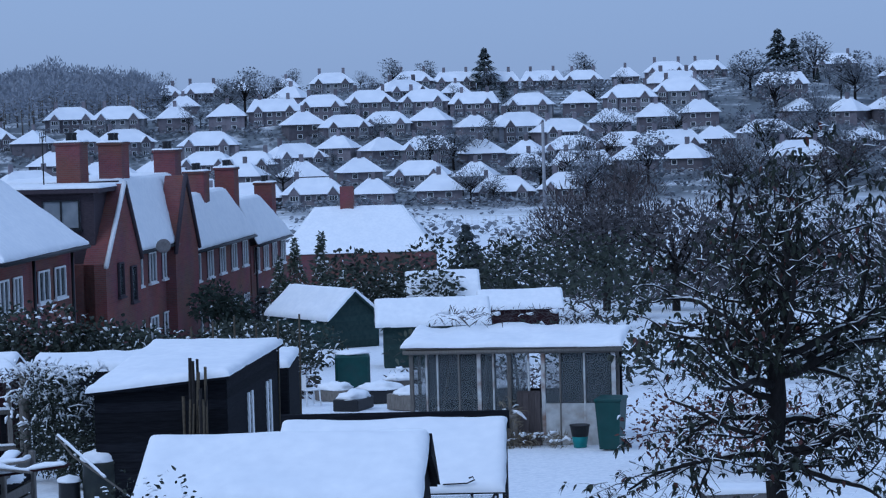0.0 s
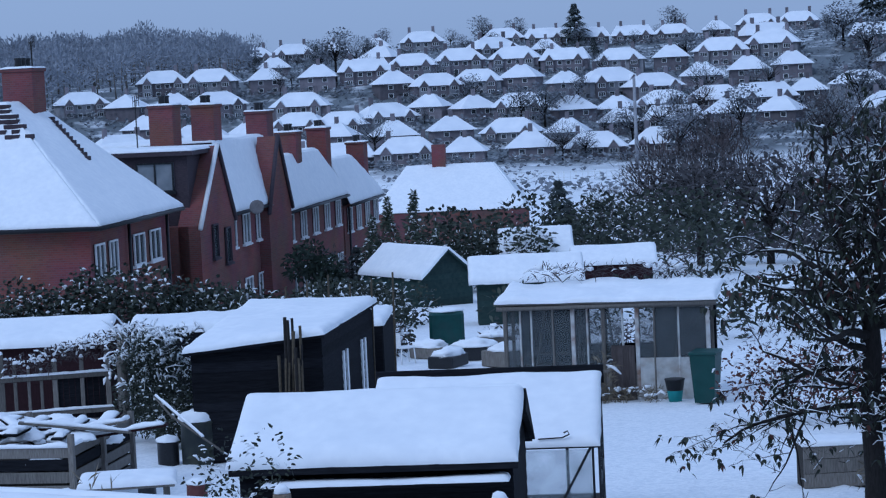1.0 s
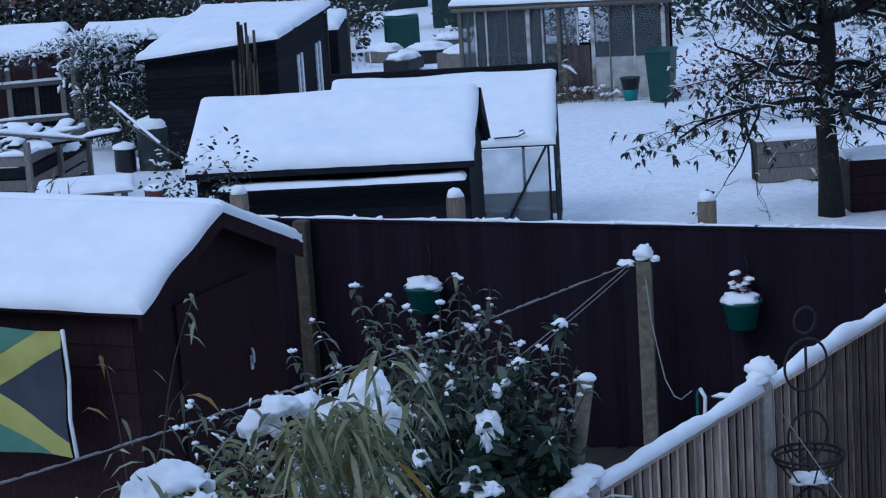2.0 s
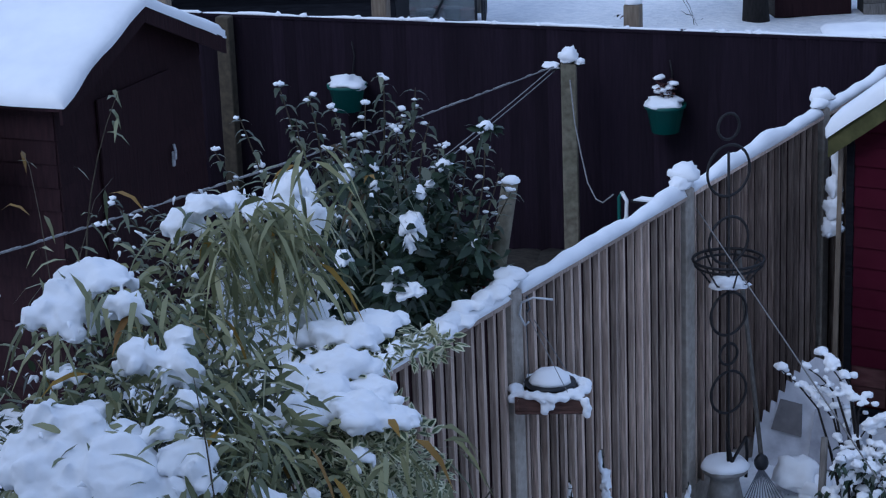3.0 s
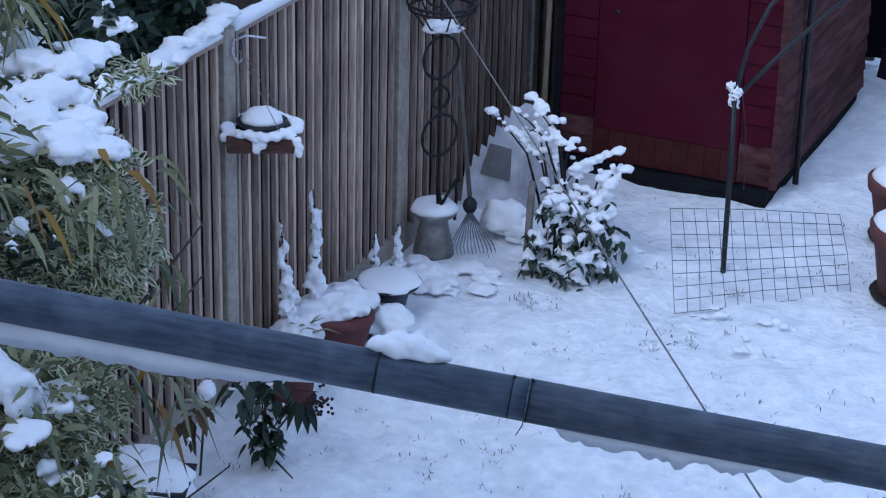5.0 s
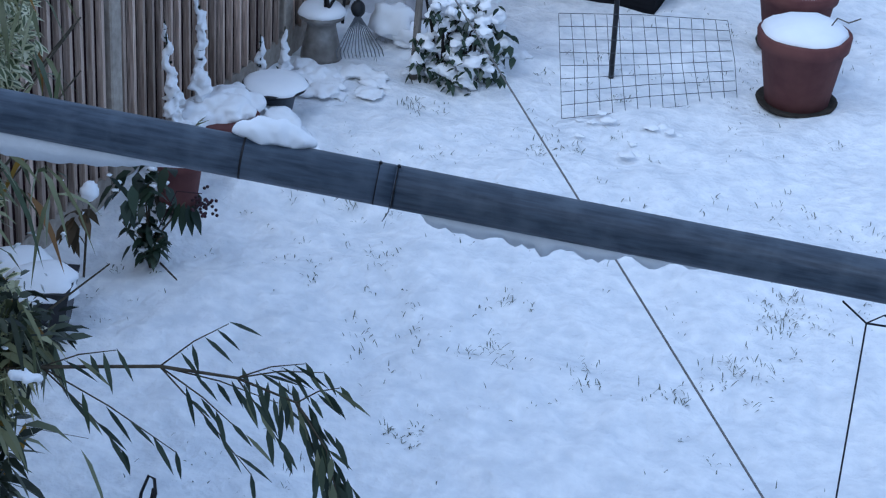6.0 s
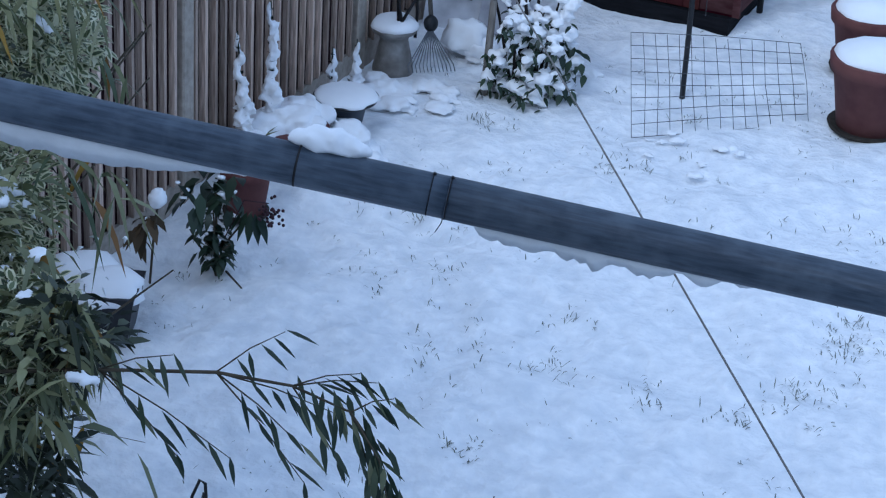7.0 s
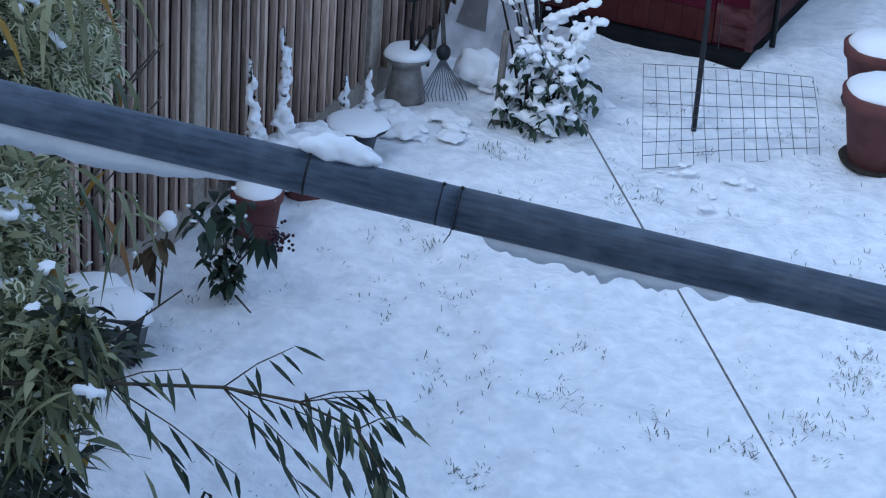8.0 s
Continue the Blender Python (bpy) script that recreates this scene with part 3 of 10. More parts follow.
for i, y in enumerate(POSTS[2:6]):
    s = Mesh()
    k = (0.7, 0.9, 1.0, 0.85)[i]
    s.blob((FX + 0.01, y, 1.885 + 0.03 * k), 0.085 * k, 0.08 * k, (0.05, 0.04, 0.072, 0.06)[i], i, 0.35, 0.6)
    s.blob((FX + 0.02, y - 0.05, 1.88), 0.06 * k, 0.09 * k, 0.05 * k, i + 9, 0.3, 0.6)
    single("snow_lump", s, SNOW, "cap of snow on a fence post", "snow", "snow caps on posts")

s = Mesh()
for i in range(30):
    y = 6.75 + 1.75 * i / 29
    r = rng.uniform(0.03, 0.065)
    s.blob((FX + rng.uniform(-0.02, 0.05), y, 1.84 + rng.uniform(-0.01, 0.04)), r, r * rng.uniform(0.8, 1.5), r * 0.8, i, 0.5, 0.7, False)
ridge = single("snow_ridge", s, SNOW, "lumpy drift of snow along the fence top by the laurel", "snow", "snow on the side fence")
mo = ridge.modifiers.new("melt", "REMESH")
mo.mode, mo.voxel_size, mo.use_smooth_shade = "VOXEL", 0.01, True

# ---- back fence ----
BF = Matrix.Translation((-8.2, 13.99, 0.09)) @ pose(0, 0, 0, 0, 0, 10.8)
BL, BR = -6.2, 6.2
bays = [BL + (BR - BL) * i / 6.5 for i in range(7)] + [BR]
back = thing("garden_fence", "tall dark brown stained close-board fence", "fence", BF)
for a, b in zip(bays, bays[1:]):
    r = Mesh()
    for z in (0.4, 1.45):
        r.box(a, b, 0.0, 0.04, z - 0.04, z + 0.04)
    f = part("panel", r, BROWN_WOOD, back)
    n = int((b - a) / 0.1)
    for k in range(n):
        part("board", back_boards[0], None, f, m=pose(a + (b - a) * (k + 0.5) / n, -0.012, -0.04 + rng.uniform(-0.006, 0.006), 0, 0, -90 + rng.uniform(-2, 2)))
    r = Mesh()
    r.box(a + 0.005, b - 0.005, -0.035, 0.045, 1.70, 1.72)
    part("capping", r, BROWN_WOOD, f)
    s = Mesh()
    p, q = BF @ Vector((a + 0.01, 0, 1.719)), BF @ Vector((b - 0.01, 0, 1.719))
    s.strip(p, q, 0.045, 0.015, a, 0.03, 1.3)
    beads = random.Random(int(a * 10) + 3)
    p2, q2 = Vector(p), Vector(q)
    for k in range(int((q2 - p2).length / 0.16)):
        w = beads.uniform(0.014, 0.03)
        s.blob(p2.lerp(q2, beads.random()), w * 1.3, w, w * 0.95, k, 0.5, 0.6, False)
    single("snow_ridge", s, SNOW, "thin uneven line of snow on the dark fence", "snow", "snow on the back fence")
bp = None
for x in (-2.78, -0.93, 1.04, 2.95, 4.85):
    m = BF @ pose(x, 0.10, 0)
    if bp is None:
        bp = thing("wooden_post", "pale square wooden fence post with a rounded snow cap", "fence post", m, "back fence posts")
        r = Mesh()
        r.box(-0.06, 0.06, -0.05, 0.05, -0.1, 1.88, c=0.008)
        part("shaft", r, PALE_WOOD, bp)
        r = Mesh()
        r.blob((0, 0, 1.885), 0.066, 0.06, 0.07, 3, 0.15, 0.1)
        part("snow_cap", r, SNOW, bp, "rounded cap of snow")
    else:
        copy_thing(bp, m)
r = Mesh()
r.box(-0.055, 0.055, -0.05, 0.05, -0.1, 1.72, c=0.008)
single("wooden_post", r, TWIG, "weathered brown wooden post at the fence end", "fence post", m=BF @ pose(-2.15, -0.1, 0))

# unseen dark strip added to cover the bright snow below the fence
r = Mesh()
for i in range(24):
    x = -2.0 + 0.25 * i
    r.blob((x, -0.42, -0.01), 0.3, 0.42, 0.06, i, 0.3, 0.4, False)
single("soil_border", r, SOIL, "dark strip added at the foot of the back fence", "soil", kind="structure", m=BF)

# ---- washing line post ----
lp = thing("line_post", "lichen-grey wooden washing line post with snow on top", "post", pose(-7.42, 13.7, 0.06))
r = Mesh()
r.box(-0.055, 0.055, -0.055, 0.055, -0.2, 1.58, pose(0, 0, 0, 0, 0, 25), c=0.008)
part("shaft", r, LINE_POST, lp)
r = Mesh()
r.tube([(-0.13, -0.05, 1.53), (0.10, 0.0, 1.57)], 0.012)
part("peg", r, IRON, lp)
r = Mesh()
r.blob((0, 0, 1.62), 0.07, 0.07, 0.08, 2, 0.4, 0.5)
r.blob((-0.11, -0.05, 1.555), 0.07, 0.05, 0.035, 4, 0.4, 0.5)
r.blob((0.09, 0.0, 1.59), 0.04, 0.03, 0.03, 6, 0.4, 0.5)
part("snow_cap", r, SNOW, lp, "lumpy cap of snow")


def sag(p, q, drop, n=24):
    p, q = Vector(p), Vector(q)
    return [p.lerp(q, i / n) - Vector((0, 0, drop * 4 * (i / n) * (1 - i / n))) for i in range(n + 1)]


for dz in (0.0, 0.035):
    r = Mesh()
    r.tube(sag((-7.5, 13.65, 1.59 + dz), (-6.55, 7.0, 1.40 + dz), 0.10), 0.004, 5)
    single("washing_line", r, ROPE, "taut snowy washing line tied to the wooden post", "line", "washing lines")
r = Mesh()
A0, A1 = Vector((-7.5, 13.65, 1.62)), Vector((-8.35, 7.4, 1.62))
r.tube(sag(A0, A1, 0.06, 40), 0.005, 5)
for i in range(90):
    k = rng.uniform(0.02, 0.98)
    p = A0.lerp(A1, k) - Vector((0, 0, 0.06 * 4 * k * (1 - k)))
    r.blob((p.x, p.y, p.z + 0.003), 0.008, 0.05, 0.008, i, 0.3, 0.6, False)
single("washing_line", r, ROPE, "slack washing line crusted with snow", "line", "washing lines")
r = Mesh()
r.tube([(-7.38, 13.64, 1.53), (-7.3, 13.55, 1.25), (-7.2, 13.45, 1.05), (-7.1, 13.35, 0.88), (-7.0, 13.28, 0.79), (-6.93, 13.25, 0.78), (-6.86, 13.28, 0.84)], 0.005, 5)
single("cord", r, ROPE, "loose end of cord hanging from the post", "cord")
r = Mesh()
r.tube(sag((-5.0, 10.61, 1.70), (1.10, 2.64, 1.18), 0.0, 30), 0.0036, 6)
single("washing_line", r, CORD, "thin dark washing line running from the fence post to the house", "line", "washing lines")

# ---- tap and hose by the back fence ----
tp = thing("garden_tap", "white plastic tap on a green hose stand", "tap", pose(-6.86, 13.36, 0.18))
r = Mesh()
r.tube([(0, 0, -0.25), (0, 0, 0.62), (0.03, 0.0, 0.66)], 0.013, 8)
part("stand", r, PLASTIC_GREEN, tp, "dark green stand")
r = Mesh()
r.tube([(0.02, 0, 0.66), (0.06, 0, 0.60), (0.055, 0, 0.48), (0.03, 0, 0.44)], 0.014, 8)
part("spout", r, WHITE, tp, "white curved spout")
r = Mesh()
r.box(0.1, 0.34, -0.02, 0.02, 0.60, 0.615)
part("arm", r, IRON, tp)
r = Mesh()
r.strip((0.12, 0, 0.615), (0.34, 0, 0.615), 0.05, 0.03)
part("snow_cap", r, SNOW, tp)


# ---- planters hanging on the back fence ----
def hanging_planter(x, z, plant):
    h = thing("hanging_planter", "green plastic half-round planter of snow hung on the dark fence", "planter", BF @ pose(x, -0.16, z), "hanging planters")
    b = Mesh()
    prof = [(0.075, -0.20), (0.10, -0.195), (0.135, -0.02), (0.15, -0.015), (0.152, 0.01), (0.138, 0.01), (0.13, -0.02)]
    b.lathe(prof, n=22)
    part("bowl", b, PLASTIC_GREEN, h)
    b = Mesh()
    b.tube([(0, 0.10, 0.0), (0.02, 0.13, 0.2), (0.0, 0.135, 0.3), (0, 0.15, 0.31)], 0.006, 5)
    part("hook", b, IRON, h)
    b = Mesh()
    b.blob((0, 0, 0.01), 0.14, 0.14, 0.06 if plant else 0.06, int(x * 3), 0.45, 0.4)
    if not plant:
        b.blob((0.105, -0.02, -0.005), 0.055, 0.06, 0.04, 7, 0.5, 0.6)
        b.blob((-0.06, -0.03, 0.025), 0.05, 0.05, 0.035, 9, 0.5, 0.6)
    part("snow", b, SNOW, h, "heap of snow")
    if plant:
        b, sn = Mesh(), Mesh()
        for i in range(26):
            a, t = rng.uniform(0, 6.28), rng.uniform(0.1, 0.7)
            d = Vector((math.cos(a) * t, math.sin(a) * t, 1)).normalized()
            ln = rng.uniform(0.08, 0.22)
            b.tube([(0, 0, 0.02), d * ln * 0.5 + Vector((0, 0, 0.02)), d * ln + Vector((0, 0, 0.0))], [0.004, 0.003, 0.002], 4)
            for j in range(3):
                b.leaf(d * ln * rng.uniform(0.5, 1), (rng.uniform(-1, 1), rng.uniform(-1, 1), 0.3), 0.05, 0.025)
            if i % 2:
                p = d * ln * rng.uniform(0.5, 1)
                sn.blob(p + Vector((0, 0, 0.02)), 0.035, 0.035, 0.022, i, 0.3, 0.5, False)
        part("plant", b, RED_LEAF, h)
        part("plant_snow", sn, SNOW, h)


hanging_planter(1.345, 1.205, True)
hanging_planter(-1.13, 1.24, False)


# ---- sheds ----
def plank_wall(parent, name, a, b, z0, z1, material, out, pitch=0.12, tops=None, thick=0.016):
    """Overlapping level planks from a to b (plan points); tops(u): the height of the wall at share u of its length."""
    a, b = Vector((*a, 0)), Vector((*b, 0))
    o = Vector((*out, 0)).normalized()
    z = z0
    while z < z1 - 0.01:
        top = min(z + pitch, z1)
        u0, u1 = 0.0, 1.0
        if tops:
            us = [i / 60 for i in range(61) if tops(i / 60) >= z + pitch * 0.5]
            if not us:
                break
            u0, u1 = us[0], us[-1]
        p, q = a.lerp(b, u0), a.lerp(b, u1)
        m = Mesh()
        low = [p, q, q + o * thick, p + o * thick]
        high = [p, q, q + o * 0.005, p + o * 0.005]
        m.prism([v + Vector((0, 0, z)) for v in low], [v + Vector((0, 0, top)) for v in high])
        part(name, m, material, parent)
        z += pitch


def gable_shed(name, label, m, wide, long, eave, ridge, wood, planks=0.14, over=0.12, snow=0.11, group="", front_planks=True, fascia=None, seed=0):
    """A shed whose gable faces local +x. Ridge along x; y is across."""
    s = thing(name, label, "shed", m, group)
    h = wide / 2
    body = Mesh()
    body.prism([(0, -h, -0.3), (0, h, -0.3), (0, h, eave), (0, 0, ridge), (0, -h, eave)], [(-long, -h, -0.3), (-long, h, -0.3), (-long, h, eave), (-long, 0, ridge), (-long, -h, eave)])
    part("body", body, wood, s)
    if front_planks:
        plank_wall(s, "plank", (0, -h), (0, h), 0.05, ridge, wood, (1, 0), planks, lambda u: eave + (ridge - eave) * (1 - abs(2 * u - 1)))
        plank_wall(s, "plank", (0, -h), (-long, -h), 0.05, eave, wood, (0, -1), planks)
    k = (ridge - eave) / h
    e = h + over
    ze = ridge - k * e
    for sgn in (-1, 1):
        r = Mesh()
        r.prism([(over, sgn * e, ze), (-long - over, sgn * e, ze), (-long - over, 0, ridge), (over, 0, ridge)], [(over, sgn * e, ze + 0.03), (-long - over, sgn * e, ze + 0.03), (-long - over, 0, ridge + 0.03), (over, 0, ridge + 0.03)])
        part("roof_slope", r, fascia or wood, s)
        r = Mesh()
        r.prism([(over + 0.02, sgn * e, ze - 0.08), (over + 0.02, 0, ridge - 0.08), (over, 0, ridge - 0.08), (over, sgn * e, ze - 0.08)], [(over + 0.02, sgn * e, ze + 0.03), (over + 0.02, 0, ridge + 0.03), (over, 0, ridge + 0.03), (over, sgn * e, ze + 0.03)])
        part("bargeboard", r, fascia or wood, s)
    sn = Mesh()
    z = 0.028
    sn.blanket((over, -e, ze + z), (over, 0, ridge + z), (-long - over, 0, ridge + z), (-long - over, -e, ze + z), snow, 14, 26, 0.2, seed, 0.14)
    sn.blanket((over, 0, ridge + z), (over, e, ze + z), (-long - over, e, ze + z), (-long - over, 0, ridge + z), snow, 14, 26, 0.2, seed + 5, 0.14)
    part("snow", sn, SNOW, s, "thick smooth blanket of snow")
    return s


NS = pose(-9.10, 10.88, 0.10, 0, 0, 8.1)
ns = gable_shed("garden_shed", "dark brown wooden shed with a thick snow-covered roof", NS, 1.80, 2.6, 1.97, 2.34, SHED_BROWN, 0.15, 0.13, 0.10)
r = Mesh()
r.box(0.02, 0.035, -0.45, 0.45, 0.1, 1.85)
door = part("door", r, SHED_BROWN, ns)
r = Mesh()
r.box(0.036, 0.052, 0.392, 0.418, 1.20, 1.30, c=0.003)
r.tube([(0.052, 0.405, 1.35), (0.072, 0.39, 1.31), (0.06, 0.405, 1.25)], 0.010, 6)
part("latch", r, ZINC, door, "small pale metal latch")
fl = thing("flag", "black, green and yellow cloth flag hung below the shed eave", "flag", NS @ pose(-0.31, -1.22, 1.86))
# cloth of a diagonal cross: the shape of each field by its own mesh
def welded(data):
    """Joins the seams between the pieces of one cloth."""
    b = bmesh.new()
    b.from_mesh(data)
    bmesh.ops.remove_doubles(b, verts=b.verts, dist=0.0008)
    b.to_mesh(data)
    b.free()
    return data


def flag_field(name, pts, material):
    c = Mesh()
    for a, b, d in zip([pts[0]] * (len(pts) - 2), pts[1:-1], pts[2:]):
        n = 10
        grid = {}
        v, f = [], []
        for i in range(n + 1):
            for j in range(n + 1 - i):
                u, w = i / n, j / n
                x = a[0] + (b[0] - a[0]) * u + (d[0] - a[0]) * w
                z = a[1] + (b[1] - a[1]) * u + (d[1] - a[1]) * w
                grid[i, j] = len(v)
                v.append((x, 0.025 * math.sin(x * 9 + z * 3) + 0.012 * math.sin(z * 13), z))
        for i in range(n):
            for j in range(n - i):
                f.append((grid[i, j], grid[i + 1, j], grid[i, j + 1]))
                if j < n - i - 1:
                    f.append((grid[i + 1, j], grid[i + 1, j + 1], grid[i, j + 1]))
        c.add(v, f, True)
        c.add([(x, y + 0.003, z) for x, y, z in v], [tuple(reversed(q)) for q in f], True)
    part(name, welded(c.make(name, material)), None, fl)


W, Hh, t = 1.45, 0.80, 0.10
flag_field("black_field", [(0, -t), (0, -Hh + t), (-W / 2 + 0.16, -Hh / 2)], FLAG_BLACK)
flag_field("black_field", [(-W, -t), (-W, -Hh + t), (-W / 2 - 0.16, -Hh / 2)], FLAG_BLACK)
flag_field("green_field", [(-0.16, 0), (-W + 0.16, 0), (-W / 2, -Hh / 2 + t)], FLAG_GREEN)
flag_field("green_field", [(-0.16, -Hh), (-W + 0.16, -Hh), (-W / 2, -Hh / 2 - t)], FLAG_GREEN)
flag_field("yellow_band", [(0, 0), (-0.16, 0), (-W, -Hh + t), (-W, -Hh), (-W + 0.16, -Hh), (0, -t)], FLAG_YELLOW)
flag_field("yellow_band", [(-W, 0), (-W, -t), (-W / 2 - 0.16, -Hh / 2), (-W / 2, -Hh / 2 + t), (-W + 0.16, 0)], FLAG_YELLOW)
flag_field("yellow_band", [(0, -Hh), (0, -Hh + t), (-W / 2 + 0.16, -Hh / 2), (-W / 2, -Hh / 2 - t), (-0.16, -Hh)], FLAG_YELLOW)
r = Mesh()
r.tube([(0.012, 0, 0.01), (0.012, 0.02, -0.3), (0.02, -0.02, -0.55), (0.03, 0.0, -Hh - 0.01)], 0.013, 6)
part("hem", r, WHITE, fl, "white hem of the flag")

# red shed
RS = pose(0, 0, 0)
rs = thing("garden_shed", "dark red wooden shed with worn planks and a snowy roof", "shed", RS)
X0, X1, Y0, Y1, EV, RG = -4.645, -3.265, 12.06, 14.1, 1.80, 2.34
XM, HALF = -3.982, 0.7175
r = Mesh()
r.prism([(X0, Y0, 0.08), (X1, Y0, 0.08), (X1, Y0, EV), (XM, Y0, RG), (X0, Y0, EV)][::-1], [(X0, Y1, 0.08), (X1, Y1, 0.08), (X1, Y1, EV), (XM, Y1, RG), (X0, Y1, EV)][::-1])
part("body", r, RED_WOOD, rs)
rise = lambda u: EV + (RG - EV) * (1 - abs(2 * u - 1))
strips = ((X0, X0 + 0.235), (X1 - 0.22, X1))
for a, b in strips:
    z = 0.1
    while z < EV:
        m = Mesh()
        zt = min(z + 0.125, EV)
        m.prism([(a, Y0, z), (b, Y0, z), (b, Y0 - 0.018, z), (a, Y0 - 0.018, z)][::-1], [(a, Y0, zt), (b, Y0, zt), (b, Y0 - 0.006, zt), (a, Y0 - 0.006, zt)][::-1])
        part("plank", m, RED_WORN if z < 0.3 else RED_WOOD, rs)
        z += 0.125
z = 0.1
while z < EV:
    m = Mesh()
    zt = min(z + 0.125, EV)
    m.prism([(X1, Y0, z), (X1, Y1, z), (X1 + 0.018, Y1, z), (X1 + 0.018, Y0, z)][::-1], [(X1, Y0, zt), (X1, Y1, zt), (X1 + 0.006, Y1, zt), (X1 + 0.006, Y0, zt)][::-1])
    part("plank", m, RED_WORN, rs)
    z += 0.125
dx0, dx1 = X0 + 0.24, X1 - 0.225
m = Mesh()
m.box(dx0, dx1, Y0 - 0.022, Y0 - 0.002, 0.29, 1.86, c=0.004)
dr2 = part("door", m, RED_WOOD, rs, "plain dark red door")
n = 9
for k in range(n):
    a, b = dx0 + (dx1 - dx0) * k / n + 0.001, dx0 + (dx1 - dx0) * (k + 1) / n - 0.001
    m = Mesh()
    m.box(a, b, Y0 - 0.022, Y0 - 0.002, 0.09, 0.289)
    part("foot_board", m, OLIVE_WOOD, dr2, "algae-stained foot of the door")
m = Mesh()
m.tube([(dx0 + 0.12, Y0 - 0.021, 1.04), (dx0 + 0.12, Y0 - 0.03, 1.04)], 0.013, 10)
part("keyhole", m, PLASTIC_DARK, dr2)
m = Mesh()
m.tube([(X1 + 0.045, 12.42, 0.0), (X1 + 0.045, 12.42, 0.9), (X1 + 0.055, 12.4, 1.75)], 0.019, 9)
part("drainpipe", m, PLASTIC_DARK, rs, "black plastic drainpipe")
m = Mesh()
m.box(X0 - 0.03, X0 + 0.015, Y0 - 0.03, Y0 + 0.02, 0.05, EV)
part("corner_trim", m, BLACK_WOOD, rs)
m = Mesh()
m.box(X1 - 0.015, X1 + 0.03, Y0 - 0.03, Y0 + 0.0, 0.09, EV)
part("corner_trim", m, RED_WORN, rs)
# solid base whose black stands for the shaded gap below the shed
m = Mesh()
m.box(X0 + 0.04, X1 - 0.02, Y0 - 0.05, Y1, -0.1, 0.08)
part("base", m, BLACK_WOOD, rs, "base coloured black for the shaded gap under the shed")
kk = (RG - EV) / HALF
for sgn in (-1, 1):
    xe = XM + sgn * (HALF + 0.04)
    ze = RG - kk * abs(xe - XM)
    m = Mesh()
    m.prism([(XM, Y0 - 0.14, RG), (xe, Y0 - 0.14, ze), (xe, Y1 + 0.1, ze), (XM, Y1 + 0.1, RG)], [(XM, Y0 - 0.14, RG + 0.03), (xe, Y0 - 0.14, ze + 0.03), (xe, Y1 + 0.1, ze + 0.03), (XM, Y1 + 0.1, RG + 0.03)])
    part("roof_slope", m, OLIVE_WOOD, rs)
    m = Mesh()
    m.prism([(XM, Y0 - 0.165, RG - 0.10), (xe, Y0 - 0.165, ze - 0.10), (xe, Y0 - 0.14, ze - 0.10), (XM, Y0 - 0.14, RG - 0.10)], [(XM, Y0 - 0.165, RG + 0.03), (xe, Y0 - 0.165, ze + 0.03), (xe, Y0 - 0.14, ze + 0.03), (XM, Y0 - 0.14, RG + 0.03)])
    part("bargeboard", m, MOSSY, rs, "greenish bargeboard")
    m = Mesh()
    pts = [(XM, Y0 - 0.16, RG + 0.03), (xe, Y0 - 0.16, ze + 0.03), (xe, Y1 + 0.1, ze + 0.03), (XM, Y1 + 0.1, RG + 0.03)]
    m.blanket(*(pts if sgn > 0 else [pts[1], pts[0], pts[3], pts[2]]), 0.10, 14, 20, 0.25, 3 + sgn, 0.12)
    part("snow", m, SNOW, rs, "thick snow on the roof")
# old timber leaning between fence and shed
r = Mesh()
r.box(-0.014, 0.014, -0.012, 0.012, 0, 1.85, pose(-4.735, 12.03, -0.02, 1, 1.0, 10))
single("leaning_plank", r, PALE_WOOD, "pale thin timber leaning between the fence and the red shed", "timber")
r = Mesh()
for i, (dx, z, rx, rz) in enumerate(((-0.03, 1.60, 0.035, 0.10), (-0.05, 1.46, 0.045, 0.08), (-0.055, 1.33, 0.06, 0.09), (-0.06, 1.21, 0.065, 0.06), (-0.02, 1.75, 0.02, 0.08), (-0.09, 1.17, 0.03, 0.035))):
    r.blob((-4.70 + dx, 12.03, z), rx, 0.03, rz, i, 0.6, 0.9)
single("clinging_snow", r, SNOW, "snow clinging to the leaning timber", "snow", kind="stuff")

# grey fence and boards beyond the red shed
nf = thing("low_fence", "dark grey wooden fence beyond the red shed", "fence", pose(-3.2, 14.75, 0, 0, 0, 6))
grey_board = fence_board(1.62, 0.118, 0.016).make("board", GREY_WOOD)
for k in range(34):
    part("board", grey_board, None, nf, m=pose(0.1 * k, 0, -0.35, 0, 0, -90))
r = Mesh()
r.box(0, 1.6, -0.03, 0.0, 0.0, 0.18, pose(-3.2, 14.3, 0.12, 0, 8, -10))
r.strip((-3.2, 14.3, 0.31), (-1.65, 14.0, 0.1), 0.05, 0.03)
single("loose_board", r, BROWN_WOOD, "snow-edged brown board leaning by the shed", "board")


# ---- neighbouring allotments ----
# low black shed with a long snowy roof
FS = here(-14.92, 20.46, 0.09, 29)
fs = thing("allotment_shed", "low black tarred shed with a long smooth snow-covered roof", "shed", FS)
r = Mesh()
r.prism([(-1.5, -1.2, -0.2), (-1.5, 1.2, -0.2), (-1.5, 1.2, 1.45), (-1.5, 0, 1.98), (-1.5, -1.2, 1.45)][::-1], [(1.5, -1.2, -0.2), (1.5, 1.2, -0.2), (1.5, 1.2, 1.45), (1.5, 0, 1.98), (1.5, -1.2, 1.45)][::-1])
part("body", r, BLACK_WOOD, fs)
